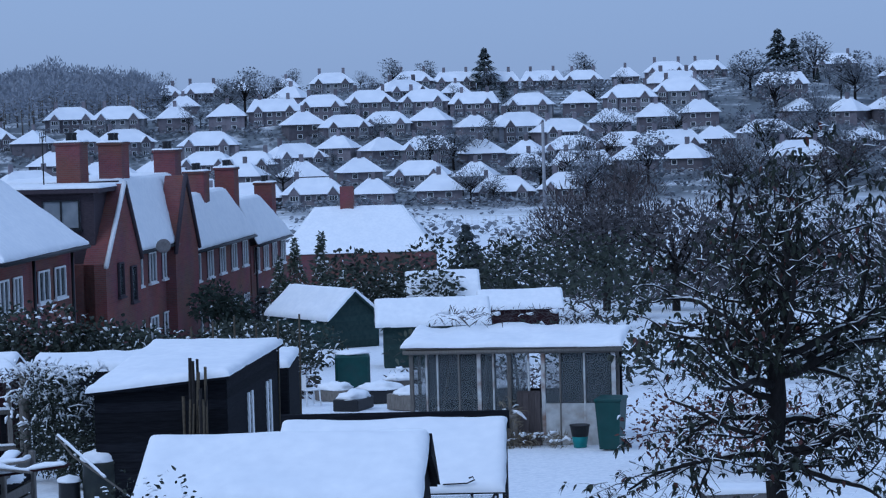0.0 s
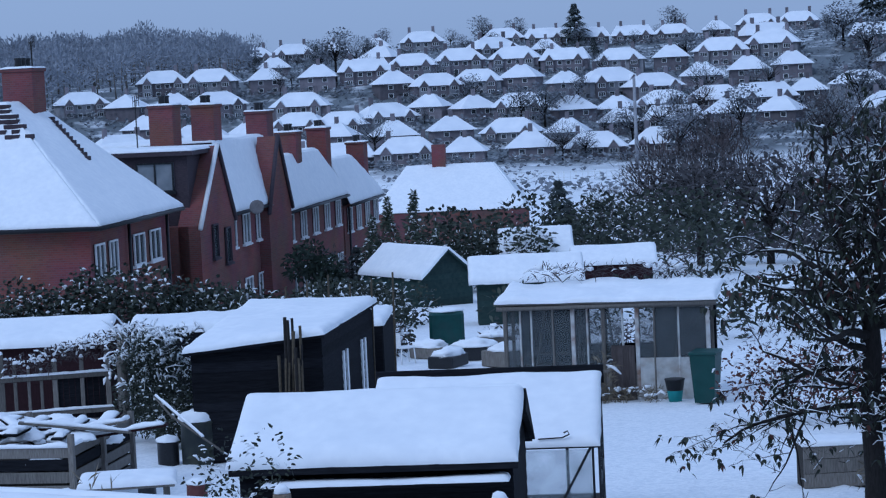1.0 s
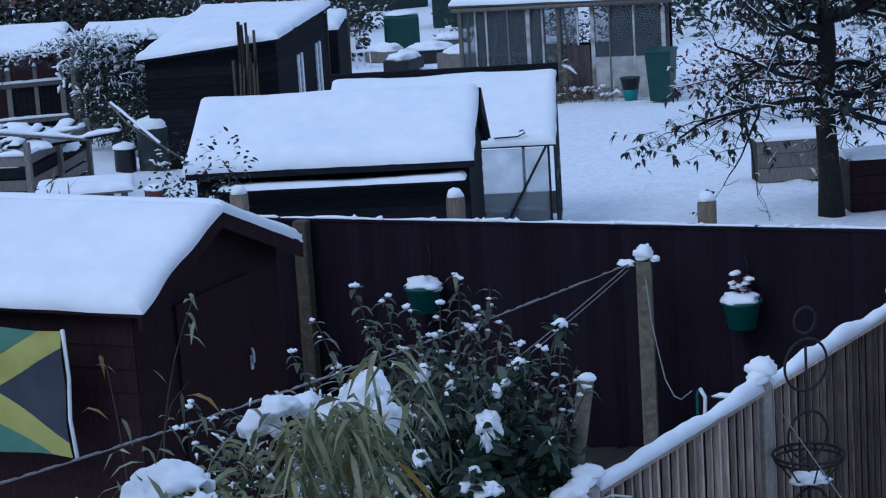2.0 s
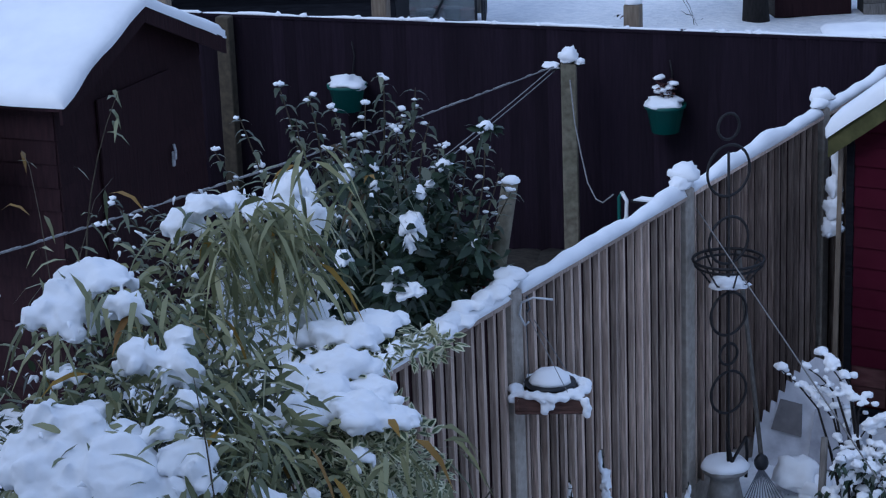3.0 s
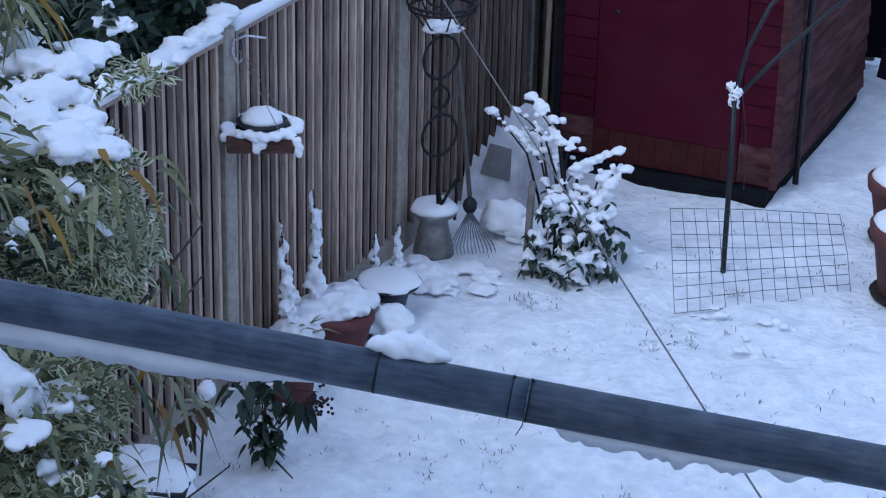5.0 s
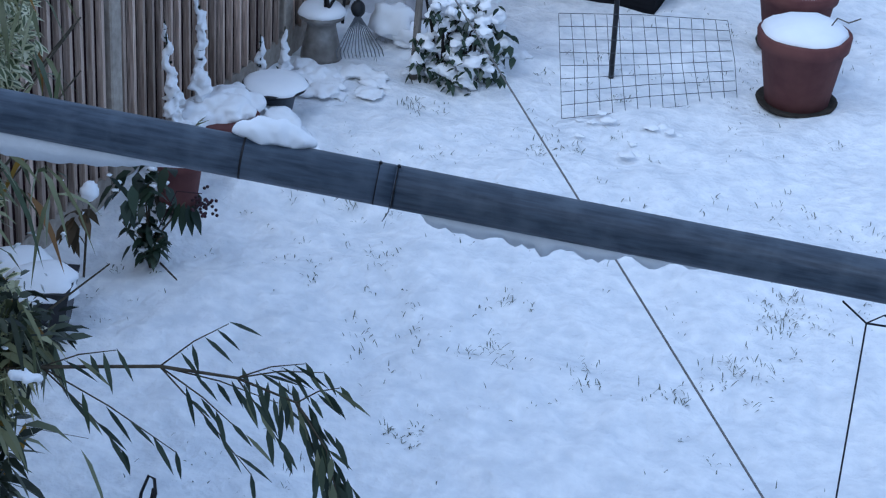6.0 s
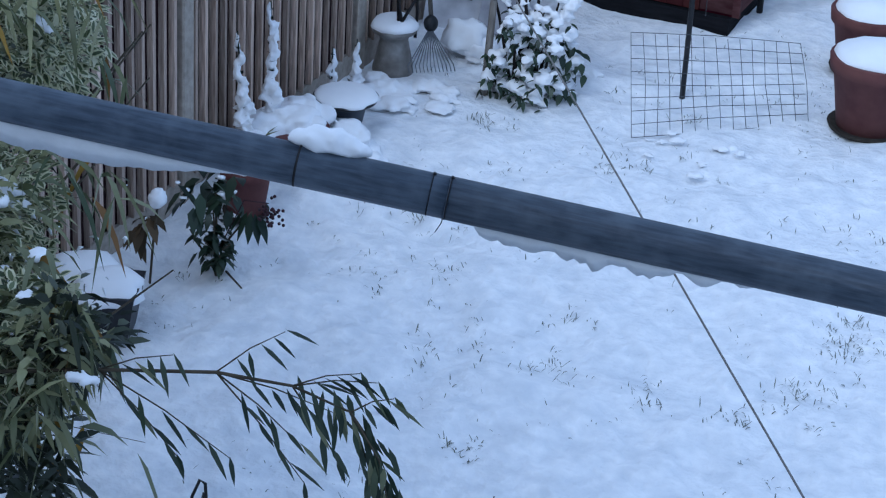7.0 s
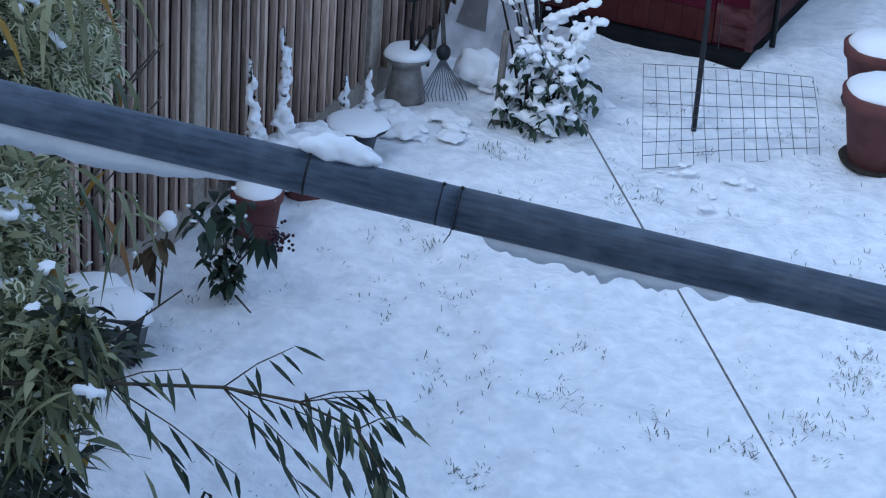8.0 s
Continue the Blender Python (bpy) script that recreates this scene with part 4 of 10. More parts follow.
plank_wall(fs, "plank", (-1.5, -1.2), (1.5, -1.2), 0, 1.42, BLACK_WOOD, (0, -1), 0.16)
plank_wall(fs, "plank", (1.5, -1.2), (1.5, 1.2), 0, 1.98, BLACK_WOOD, (1, 0), 0.16, lambda u: 1.45 + 0.53 * (1 - abs(2 * u - 1)))
r = Mesh()
r.box(-1.2, 1.45, -1.50, -1.215, 1.24, 1.27)
shelf = part("shelf", r, BLACK_WOOD, fs)
r = Mesh()
r.blanket((-1.2, -1.50, 1.27), (1.45, -1.50, 1.27), (1.45, -1.215, 1.27), (-1.2, -1.215, 1.27), 0.05, 20, 4, 0.4, 2, 0.05)
part("shelf_snow", r, SNOW, fs)
for y0, z0, y1, z1 in ((-1.44, 1.40, -1.40, 1.475), (1.5, 1.2, 1.36, 1.35)):
    r = Mesh()
    r.prism([(-1.58, y0, z0), (1.58, y0, z0), (1.58, 0, 1.98), (-1.58, 0, 1.98)], [(-1.58, y1, z1), (1.58, y1, z1), (1.58, 0, 2.03), (-1.58, 0, 2.03)])
    part("roof_slope", r, BLACK_WOOD, fs)
r = Mesh()
r.blanket((-1.58, -1.40, 1.475), (1.56, -1.40, 1.475), (1.56, 0, 2.03), (-1.58, 0, 2.03), 0.13, 34, 18, 0.22, 1, 0.16)
r.blanket((-1.58, 0, 2.03), (1.56, 0, 2.03), (1.56, 1.36, 1.35), (-1.58, 1.36, 1.35), 0.12, 34, 18, 0.22, 8, 0.16)
part("snow", r, SNOW, fs, "deep smooth blanket of snow")
r = Mesh()
r.prism([(1.56, -0.25, 1.85), (1.56, 1.40, 1.24), (1.56, 0.0, 2.06)], [(1.62, -0.25, 1.85), (1.62, 1.40, 1.24), (1.62, 0.0, 2.06)])
part("bargeboard", r, BLACK_WOOD, fs)

# aluminium greenhouse
GH = here(-16.12, 24.47, 0.05, 29)
gh = thing("greenhouse", "aluminium-framed greenhouse with a snow-covered glass roof", "greenhouse", GH)
L2, dp, hr, he = 1.46, 1.75, 1.86, 1.22
bars = []
for x in (-L2, L2):
    bars += [((x, -dp, 0), (x, -dp, he)), ((x, 0, 0), (x, 0, hr)), ((x, -dp, he), (x, 0, hr)), ((x, -dp / 2, 0), (x, -dp / 2, (he + hr) / 2)), ((x, -dp, 0.05), (x, 0, 0.05)), ((x, -dp, 0.75), (x, 0, 0.75))]
bars += [((-L2, -dp, he), (L2, -dp, he)), ((-L2, 0, hr), (L2, 0, hr)), ((-L2, -dp, 0.05), (L2, -dp, 0.05)), ((L2 - 0.95, -dp, 0), (L2 - 0.95, -dp, he)), ((L2 - 0.08, -dp, 0), (L2 - 0.08, -dp, he)), ((L2 - 0.75, -dp - 0.01, 0.05), (L2 - 0.1, -dp - 0.01, he))]
bars += [((-L2 + 0.62 * i, -dp, 0), (-L2 + 0.62 * i, -dp, he)) for i in range(1, 4)]
for a, b in bars:
    r = Mesh()
    r.tube([a, b], 0.022, 4, smooth=False)
    part("frame_bar", r, PLASTIC_DARK, gh)
for x0, x1 in ((-L2, -L2 + 0.62), (-L2 + 0.62, -L2 + 1.24), (-L2 + 1.24, -L2 + 1.86), (L2 - 0.95, L2 - 0.08)):
    r = Mesh()
    r.box(x0 + 0.02, x1 - 0.02, -dp, -dp + 0.004, 0.06, he - 0.03)
    part("pane", r, GLASS_CLEAN, gh).visible_shadow = False
for y0, y1 in ((-dp, -dp / 2), (-dp / 2, 0)):
    r = Mesh()
    r.box(L2 - 0.002, L2 + 0.002, y0 + 0.02, y1 - 0.02, 0.06, 1.2)
    part("pane", r, GLASS_CLEAN, gh).visible_shadow = False
r = Mesh()
r.box(-L2, L2, -0.02, 0.02, 0, 0.3)
part("back_wall", r, GREY_WOOD, gh, "low boarded back wall")
for i in range(5):
    r = Mesh()
    r.box(-L2 + 0.6 * i + 0.03, -L2 + 0.6 * i + 0.07, -0.02, 0.02, 0.3, hr - 0.03)
    part("frame_bar", r, PLASTIC_DARK, gh)
r = Mesh()
r.box(-L2 - 0.05, L2 + 0.05, 0.045, 0.085, hr - 0.1, hr + 0.145)
part("ridge_board", r, BLACK_WOOD, gh, "dark ridge board")
r = Mesh()
r.prism([(-L2, -dp - 0.03, he), (L2, -dp - 0.03, he), (L2, 0, hr), (-L2, 0, hr)], [(-L2, -dp - 0.03, he + 0.02), (L2, -dp - 0.03, he + 0.02), (L2, 0, hr + 0.02), (-L2, 0, hr + 0.02)])
part("roof_glass", r, GLASS, gh)
r = Mesh()
r.blanket((-L2, -dp - 0.04, he + 0.02), (L2, -dp - 0.04, he + 0.02), (L2, -0.06, hr + 0.02), (-L2, -0.06, hr + 0.02), 0.10, 30, 20, 0.3, 4, 0.12)
part("snow", r, SNOW, gh, "snow lying on the glass roof")
r = Mesh()
r.tube([(-0.15 + L2 - 0.6, -dp - 0.05, he + 0.12), (L2 - 0.45, -dp - 0.05, he + 0.13), (L2 - 0.36, -dp - 0.05, he + 0.17), (L2 - 0.38, -dp - 0.05, he + 0.21), (L2 - 0.43, -dp - 0.05, he + 0.19)], 0.01, 5)
part("wire", r, IRON, gh)
# pots and bags inside
for i in range(6):
    r = Mesh()
    a = 0.10 + 0.03 * (i % 2)
    r.lathe([(a * 0.7, 0), (a, 0.3), (a * 1.05, 0.3), (a * 0.9, 0.31)], n=12)
    single("plant_pot", r, PLASTIC_DARK if i % 2 else TERRACOTTA, "plant pot standing in the greenhouse", "pot", "greenhouse pots", m=GH @ pose(L2 - 0.2 - 0.18 * i, -dp + 0.5 + 0.1 * (i % 3), 0.0))


def four_walls(s, pts, tops, ground, wood, plank_faces=(0, 1), pitch=0.17, thick=0.016):
    """Walls over four plan points, each with its own height."""
    r = Mesh()
    r.prism([(p[0], p[1], ground - 0.3) for p in pts], [(p[0], p[1], t) for p, t in zip(pts, tops)])
    part("body", r, wood, s)
    for i in plank_faces:
        j = (i + 1) % 4
        a, b = Vector(pts[i]), Vector(pts[j])
        out = Vector((b.y - a.y, a.x - b.x))
        ta, tb = tops[i], tops[j]
        plank_wall(s, "plank", a, b, ground, max(ta, tb), wood, out, pitch, lambda u, ta=ta, tb=tb: ta + (tb - ta) * u, thick)


# black lean-to shed with white window frames
ds = thing("allotment_shed", "black tarred lean-to shed with white-framed windows and a snowy roof", "shed")
DP = [(-25.0, 28.75), (-23.15, 30.0), (-25.0, 34.0), (-26.9, 32.75)]
DT = [0.66, 0.88, 0.93, 0.98]
four_walls(ds, DP, DT, -1.35, BLACK_WOOD)
c = sum((Vector(p) for p in DP), Vector((0, 0))) / 4
ov = [Vector(p) + (Vector(p) - c).normalized() * 0.2 for p in DP]
r = Mesh()
r.prism([(p.x, p.y, t) for p, t in zip(ov, DT)], [(p.x, p.y, t + 0.06) for p, t in zip(ov, DT)])
part("roof", r, BLACK_WOOD, ds)
r = Mesh()
r.blanket(*[(p.x, p.y, t + 0.055) for p, t in zip(ov, DT)], 0.14, 24, 30, 0.3, 6, 0.18)
part("snow", r, SNOW, ds, "snow on the sloping roof")
a, b = Vector(DP[1]), Vector(DP[2])
dr = (b - a).normalized()
no = Vector((dr.y, -dr.x))
for k, u in enumerate((0.36, 0.48, 0.73, 0.85)):
    p = a + (b - a) * u
    r = Mesh()
    q = p + dr * 0.12
    z0, z1 = -0.62, 0.42
    for s0, s1 in ((p, p + dr * 0.12), (p + dr * 0.30, p + dr * 0.42)):
        r.prism([(*s0, z0), (*s1, z0), (*(s1 + no * 0.04), z0), (*(s0 + no * 0.04), z0)], [(*s0, z1), (*s1, z1), (*(s1 + no * 0.04), z1), (*(s0 + no * 0.04), z1)])
    if k % 2 == 0:
        part("window_frame", r, WHITE, ds, "white upright window frame")
for i in range(15):
    r = Mesh()
    x, y = -23.24 + rng.uniform(-0.28, 0.22), 29.22 + rng.uniform(-0.1, 0.1)
    r.tube([(x, y, -1.4), (x + rng.uniform(-0.1, 0.1), y + 0.1, rng.uniform(0.35, 1.45))], rng.uniform(0.014, 0.032), 6)
    single("pole", r, (TWIG, BARK)[i % 2], "weathered pole leaning against the black shed", "pole", "poles by the shed")
for i in range(6):
    r = Mesh()
    r.tube([(-26.4 + 0.35 * i, 33.2 + 0.2 * i, -1.5), (-26.4 + 0.36 * i, 33.2 + 0.2 * i, 1.35 + 0.1 * (i % 3))], 0.02, 5)
    single("cane", r, TWIG, "thin upright cane behind the black shed", "cane", "canes")

# wooden glasshouse with dirty panes
gz = land(-23, 39.5)
P0, P1 = Vector((-25.05, 38.75, gz)), Vector((-21.15, 40.30, gz))
u = (P1 - P0).normalized()
GW = Matrix.Translation(P0) @ pose(0, 0, 0, 0, 0, math.degrees(math.atan2(u.y, u.x)))
gl = thing("glasshouse", "ramshackle wooden glasshouse with dirty panes and a snowy roof", "greenhouse", GW)
LN, HF, HB, DPt = 4.2, 1.95, 2.16, 1.7
r = Mesh()
r.box(0, LN, DPt, DPt + 0.06, -0.2, 0.95)
r.box(0, 1.5, DPt, DPt + 0.06, 0.951, HB)
r.box(2.9, LN, DPt, DPt + 0.06, 0.951, HB)
r.box(1.501, 2.899, DPt, DPt + 0.06, 1.75, HB)
part("back_wall", r, BLACK_WOOD, gl, "dark boarded back wall")
for x in (1.85, 2.2, 2.55):
    r = Mesh()
    r.box(x - 0.02, x + 0.02, DPt + 0.005, DPt + 0.05, 0.951, 1.749)
    part("back_mullion", r, GREY_WOOD, gl)
for k, (x, lean2) in enumerate(((0.35, 0.3), (0.9, -0.15), (1.3, 0.1), (2.2, -0.25), (3.3, 0.2))):
    r = Mesh()
    r.tube([(x, 1.0 + 0.2 * (k % 2), -0.1), (x + lean2, 1.2, 1.9)], 0.03, 6)
    part("inner_post", r, GREY_WOOD, gl)
for z in (0.5, 0.75):
    r = Mesh()
    r.box(0.1, 1.6, 1.5, 2.2, z, z + 0.04)
    part("staging", r, GREY_WOOD, gl)
xs = [0, 0.32, 0.55, 1.0, 1.42, 1.72, 2.05, 2.45, 2.75, 3.1, 3.6, LN]
for i, x in enumerate(xs):
    r = Mesh()
    wd = 0.042 if i in (0, 4, 6, 8, 11) else 0.018
    r.box(x - wd, x + wd, -0.04, 0.04, -0.2, HF, c=0.008)
    part("mullion", r, FLAKED if i % 3 else GREY_WOOD, gl)
for i, (a, b) in enumerate(zip(xs, xs[1:])):
    low = 0.55 if i < 6 else (0.85 if i > 7 else 0.75)
    r = Mesh()
    r.box(a + 0.02, b - 0.02, -0.006, 0.0, low, HF - 0.05)
    if i != 7:
        part("pane", r, GLASS, gl, "dirty glass pane").visible_shadow = False
    r = Mesh()
    r.box(a + 0.005, b - 0.005, -0.03, 0.02, -0.1, low)
    part("lower_panel", r, PANEL_WHITE if i in (8, 9, 10) else FLAKED if i < 5 else GREY_WOOD, gl, "flaking lower panel")
r = Mesh()
r.box(2.2, 2.69, -0.075, -0.045, -0.1, 1.12, c=0.008)
gd = part("door", r, DOOR_GREY, gl, "grey-brown boarded lower door")
for k in range(4):
    r = Mesh()
    r.box(2.21 + 0.12 * k, 2.325 + 0.12 * k, -0.085, -0.076, -0.06, 1.08, c=0.003)
    part("door_board", r, DOOR_GREY, gd)
for z, h2 in ((HF, 0.06), (0.58, 0.03)):
    r = Mesh()
    r.box(-0.1, 2.15 if z < 1 else LN + 0.1, -0.05, 0.05, z - h2, z + h2, c=0.01)
    part("rail", r, GREY_WOOD, gl)
r = Mesh()
r.tube([(-0.15, -0.12, HF - 0.02), (LN + 0.2, -0.12, HF + 0.02)], 0.045, 8)
part("gutter", r, GREY_WOOD, gl)
for x in (0, LN):
    r = Mesh()
    r.box(x - 0.02, x + 0.02, 0, DPt, -0.2, 0.6)
    r.box(x - 0.03, x + 0.03, DPt / 2 - 0.03, DPt / 2 + 0.03, 0.6, 2.1)
    part("end_wall", r, GREY_WOOD, gl)
r = Mesh()
r.prism([(-0.15, -0.15, HF + 0.05), (LN + 0.15, -0.15, HF + 0.05), (LN + 0.15, DPt + 0.1, HB + 0.02), (-0.15, DPt + 0.1, HB + 0.02)], [(-0.15, -0.15, HF + 0.10), (LN + 0.15, -0.15, HF + 0.10), (LN + 0.15, DPt + 0.1, HB + 0.07), (-0.15, DPt + 0.1, HB + 0.07)])
part("roof", r, GREY_WOOD, gl)
r = Mesh()
r.blanket((-0.17, -0.17, HF + 0.09), (LN + 0.17, -0.17, HF + 0.09), (LN + 0.17, DPt + 0.1, HB + 0.06), (-0.17, DPt + 0.1, HB + 0.06), 0.11, 40, 18, 0.9, 11, 0.12)
part("snow", r, SNOW, gl, "uneven snow on the roof")
for i in range(10):
    r = Mesh()
    a = 0.14
    r.lathe([(a * 0.7, 0), (a, 0.3), (a * 1.05, 0.3), (a * 0.9, 0.31)], n=10)
    single("plant_pot", r, PLASTIC_DARK if i % 3 else TERRACOTTA, "plant pot standing in the glasshouse", "pot", "glasshouse pots", m=GW @ pose(0.4 + 0.36 * i, 0.7 + 0.3 * (i % 2), 0))


def wheelie_bin(m, name="wheelie_bin"):
    b = thing(name, "green plastic bin with a flat lid", "bin", m)
    r = Mesh()
    r.prism([(-0.2, -0.24, 0.03), (0.2, -0.24, 0.03), (0.2, 0.24, 0.03), (-0.2, 0.24, 0.03)], [(-0.26, -0.31, 0.98), (0.26, -0.31, 0.98), (0.26, 0.31, 0.98), (-0.26, 0.31, 0.98)])
    part("body", r, BIN_GREEN, b)
    r = Mesh()
    r.box(-0.28, 0.28, -0.34, 0.36, 0.98, 1.05, c=0.02)
    part("lid", r, BIN_GREEN, b)
    for x in (-0.24, 0.24):
        r = Mesh()
        r.tube([(x - 0.03, 0.26, 0.1), (x + 0.03, 0.26, 0.1)], 0.1, 14)
        part("wheel", r, PLASTIC_DARK, b)


wheelie_bin(here(-20.7, 39.3, 0, 15))
bk = thing("bucket", "black and teal plastic bucket", "bucket", here(-21.5, 39.45))
r = Mesh()
r.lathe([(0.13, 0), (0.165, 0.22), (0.165, 0.225), (0.13, 0.225)], n=16)
part("base", r, TEAL_PLASTIC, bk, "teal lower half")
r = Mesh()
r.lathe([(0.166, 0.225), (0.20, 0.44), (0.21, 0.44), (0.21, 0.46), (0.17, 0.46)], n=16)
part("rim", r, PLASTIC_DARK, bk)

# water tank, chair and clutter by the path
tk = thing("water_tank", "green plastic water tank topped with snow", "tank", here(-36.0, 52.6, 0, 35))
r = Mesh()
r.box(-0.5, 0.5, -0.45, 0.45, 0, 1.05, c=0.08)
part("body", r, BIN_GREEN, tk)
r = Mesh()
r.blob((0, 0, 1.05), 0.5, 0.45, 0.10, 3, 0.2, 0.2)
part("snow", r, SNOW, tk)
ch = thing("garden_chair", "pale plastic garden chair in the snow", "chair", here(-33.8, 47.4, 0, 150))
for x, y in ((-0.2, -0.2), (0.2, -0.2), (0.2, 0.2), (-0.2, 0.2)):
    r = Mesh()
    r.tube([(x, y, 0), (x * 0.9, y * 0.9, 0.42)], 0.02, 6)
    part("leg", r, WHITE, ch)
r = Mesh()
r.box(-0.23, 0.23, -0.23, 0.23, 0.41, 0.45, c=0.015)
part("seat", r, WHITE, ch)
for i in range(5):
    r = Mesh()
    r.box(-0.2 + 0.085 * i, -0.14 + 0.085 * i, 0.2, 0.225, 0.45, 0.82, c=0.008)
    part("back_slat", r, WHITE, ch)
for i, (x, y, w2, h2, mt) in enumerate(((-34.2, 49.2, 0.5, 0.3, GREY_WOOD), (-32.6, 48.9, 0.6, 0.35, PLASTIC_DARK), (-33.2, 50.8, 0.45, 0.45, GREY_WOOD), (-31.5, 50.0, 0.4, 0.4, BLUE_PLASTIC), (-30.5, 47.3, 0.6, 0.4, GREY_WOOD), (-31.9, 46.6, 0.5, 0.3, PLASTIC_DARK), (-34.6, 46.2, 0.4, 0.5, GREY_WOOD), (-29.6, 49.5, 0.6, 0.4, GREY_WOOD), (-37.5, 50.5, 0.7, 0.9, BLACK_WOOD), (-38.6, 49.0, 0.8, 0.8, GREY_WOOD))):
    cr = thing("crate", "snow-heaped crate standing on the plot", "crate", here(x, y, 0, 20 * i), "crates on the plots")
    r = Mesh()
    r.box(-w2, w2, -w2 * 0.7, w2 * 0.7, 0, h2, c=0.02)
    part("box", r, mt, cr)
    r = Mesh()
    r.blob((0, 0, h2), w2 * 1.02, w2 * 0.75, 0.2, i, 0.35, 0.15)
    part("snow", r, SNOW, cr)

# dark green gabled shed, and its neighbour
gable_shed("allotment_shed", "dark green gabled shed with snow on its roof", here(-49.6, 72.7, 0, -22), 2.35, 4.4, 1.22, 2.2, GREEN_WOOD, 0.2, 0.15, 0.16, front_planks=True)
gable_shed("allotment_shed", "dark green shed with a long snowy roof", here(-38.5, 64.0, 0, 34.4), 1.9, 3.3, 1.55, 2.15, GREEN_WOOD, 0.2, 0.25, 0.16, seed=3)
gable_shed("allotment_shed", "brown shed with a snow-covered roof", here(-50.6, 83.6, 0, 34.4), 2.6, 2.8, 1.65, 2.65, BLACK_WOOD, 0.25, 0.2, 0.18, seed=5)
gable_shed("allotment_shed", "low red-brown shed under heaped snow", here(-44.8, 80.6, 0, 32), 2.0, 3.1, 1.35, 1.85, SHED_BROWN, 0.25, 0.2, 0.2, seed=7)
gable_shed("allotment_shed", "dark red-brown shed with a smooth snow-covered roof", here(-32.4, 34.7, -0.1, 33), 2.2, 4.4, 1.85, 2.2, SHED_BROWN, 0.2, 0.15, 0.14, seed=9)
# flat snowy cold frames behind the black shed
for i, (x, y, a, w2, d2, h2) in enumerate(((-31.2, 37.6, 38, 2.4, 1.0, 1.75), (-30.9, 40.4, 30, 1.35, 1.2, 1.6), (-34.0, 41.0, 30, 2.0, 1.2, 1.5))):
    cf = thing("lean_to", "low dark lean-to with a flat snowy roof", "lean-to", here(x, y, 0, a), "lean-tos")
    r = Mesh()
    r.box(-w2, w2, -d2, d2, -0.2, h2, c=0.03)
    part("body", r, BLACK_WOOD, cf)
    r = Mesh()
    r.blanket((-w2, -d2, h2), (w2, -d2, h2), (w2, d2, h2 + 0.1), (-w2, d2, h2 + 0.1), 0.16, 20, 12, 0.5, i, 0.2)
    part("snow", r, SNOW, cf)

# compost bays of old boards
def compost_bay(x, y, turn, wide, deep, high, seed):
    """A bay with its near right corner at x, y."""
    cb = thing("compost_bay", "compost bay of weathered boards heaped with snow", "compost bay", here(x, y, 0, turn), "compost bays")
    n = 5
    for k in range(n):
        z0, z1 = 0.03 + high * 0.92 * k / n, high * 0.92 * (k + 1) / n
        for x0, x1, y0, y1 in ((-wide, 0, 0, 0.03), (-0.03, 0, 0.04, deep), (-wide, -wide + 0.03, 0.04, deep), (-wide, 0, deep, deep + 0.03)):
            r = Mesh()
            r.box(x0, x1, y0, y1, z0, z1 + rng.uniform(-0.01, 0.015), c=0.006)
            part("board", r, (GREY_WOOD, GREY_WOOD, BLACK_WOOD, GREY_WOOD)[(k * 3 + seed + int(y0 * 3)) % 4], cb)
    for px, py in ((0.02, 0), (0.02, deep), (0.02, deep / 2), (-wide, 0), (-wide * 0.5, -0.03), (-wide, deep)):
        r = Mesh()
        r.box(px - 0.045, px + 0.045, py - 0.045, py + 0.045, -0.1, high * rng.uniform(1.0, 1.12), c=0.01)
        part("corner_post", r, GREY_WOOD, cb)
    r = Mesh()
    r.box(-wide + 0.05, -0.05, 0.05, deep - 0.05, -0.1, high * 0.55, c=0.05)
    part("compost", r, SOIL, cb, "dark rotting heap")
    r = Mesh()
    for k in range(16):
        w2 = rng.uniform(0.16, 0.42)
        r.blob((-rng.uniform(0.2, wide - 0.2), rng.uniform(0.2, deep - 0.2), high * rng.uniform(0.6, 1.0)), w2 * 1.4, 1.4 * w2 * rng.uniform(0.6, 1.1), 0.7 * rng.uniform(0.1, 0.22), k + seed * 17, 0.4, 0.5, False)
    heap("snow", r, cb, "heaped snow", 0.035, 4)
    for p, q in (((-wide, 0.015, high * 0.92), (0, 0.015, high * 0.92)), ((-0.015, 0.05, high * 0.92), (-0.015, deep, high * 0.92))):
        r = Mesh()
        r.strip(p, q, 0.08, 0.06, seed, 0.05, 0.7)
        part("snow_edge", r, SNOW, cb)


compost_bay(-23.1, 23.75, 24, 2.6, 2.8, 1.02, 1)
compost_bay(-25.5, 24.0, 24, 2.2, 2.6, 0.95, 2)
for k in range(7):
    r = Mesh()
    w2, ln = rng.uniform(0.08, 0.2), rng.uniform(0.45, 0.8)
    r.box(-w2, w2, -ln, ln, -0.02, 0.02, c=0.006)
    m = here(-26.4 + 0.3 * k, 24.6 + 0.25 * ((k * 3) % 5), 0.94 + 0.05 * (k % 3), (20, 38, 12, 84, 30, 66)[k % 6]) @ pose(0, 0, 0, (5, -3, 9)[k % 3], 5 * (k % 2), 0)
    single("loose_plank", r, (GREY_WOOD, BLACK_WOOD)[k % 2], "snowy plank lying over the compost bays", "plank", "loose planks", m=m)
    if k % 3:
        r = Mesh()
        r.strip((0, -ln, 0.02), (0, ln, 0.02), w2 * 1.9, 0.055, k, 0.05, 0.9)
        single("plank_snow", r, SNOW, "snow lying on a loose plank", "snow", "snow on planks", m=m)
pk = random.Random(23)
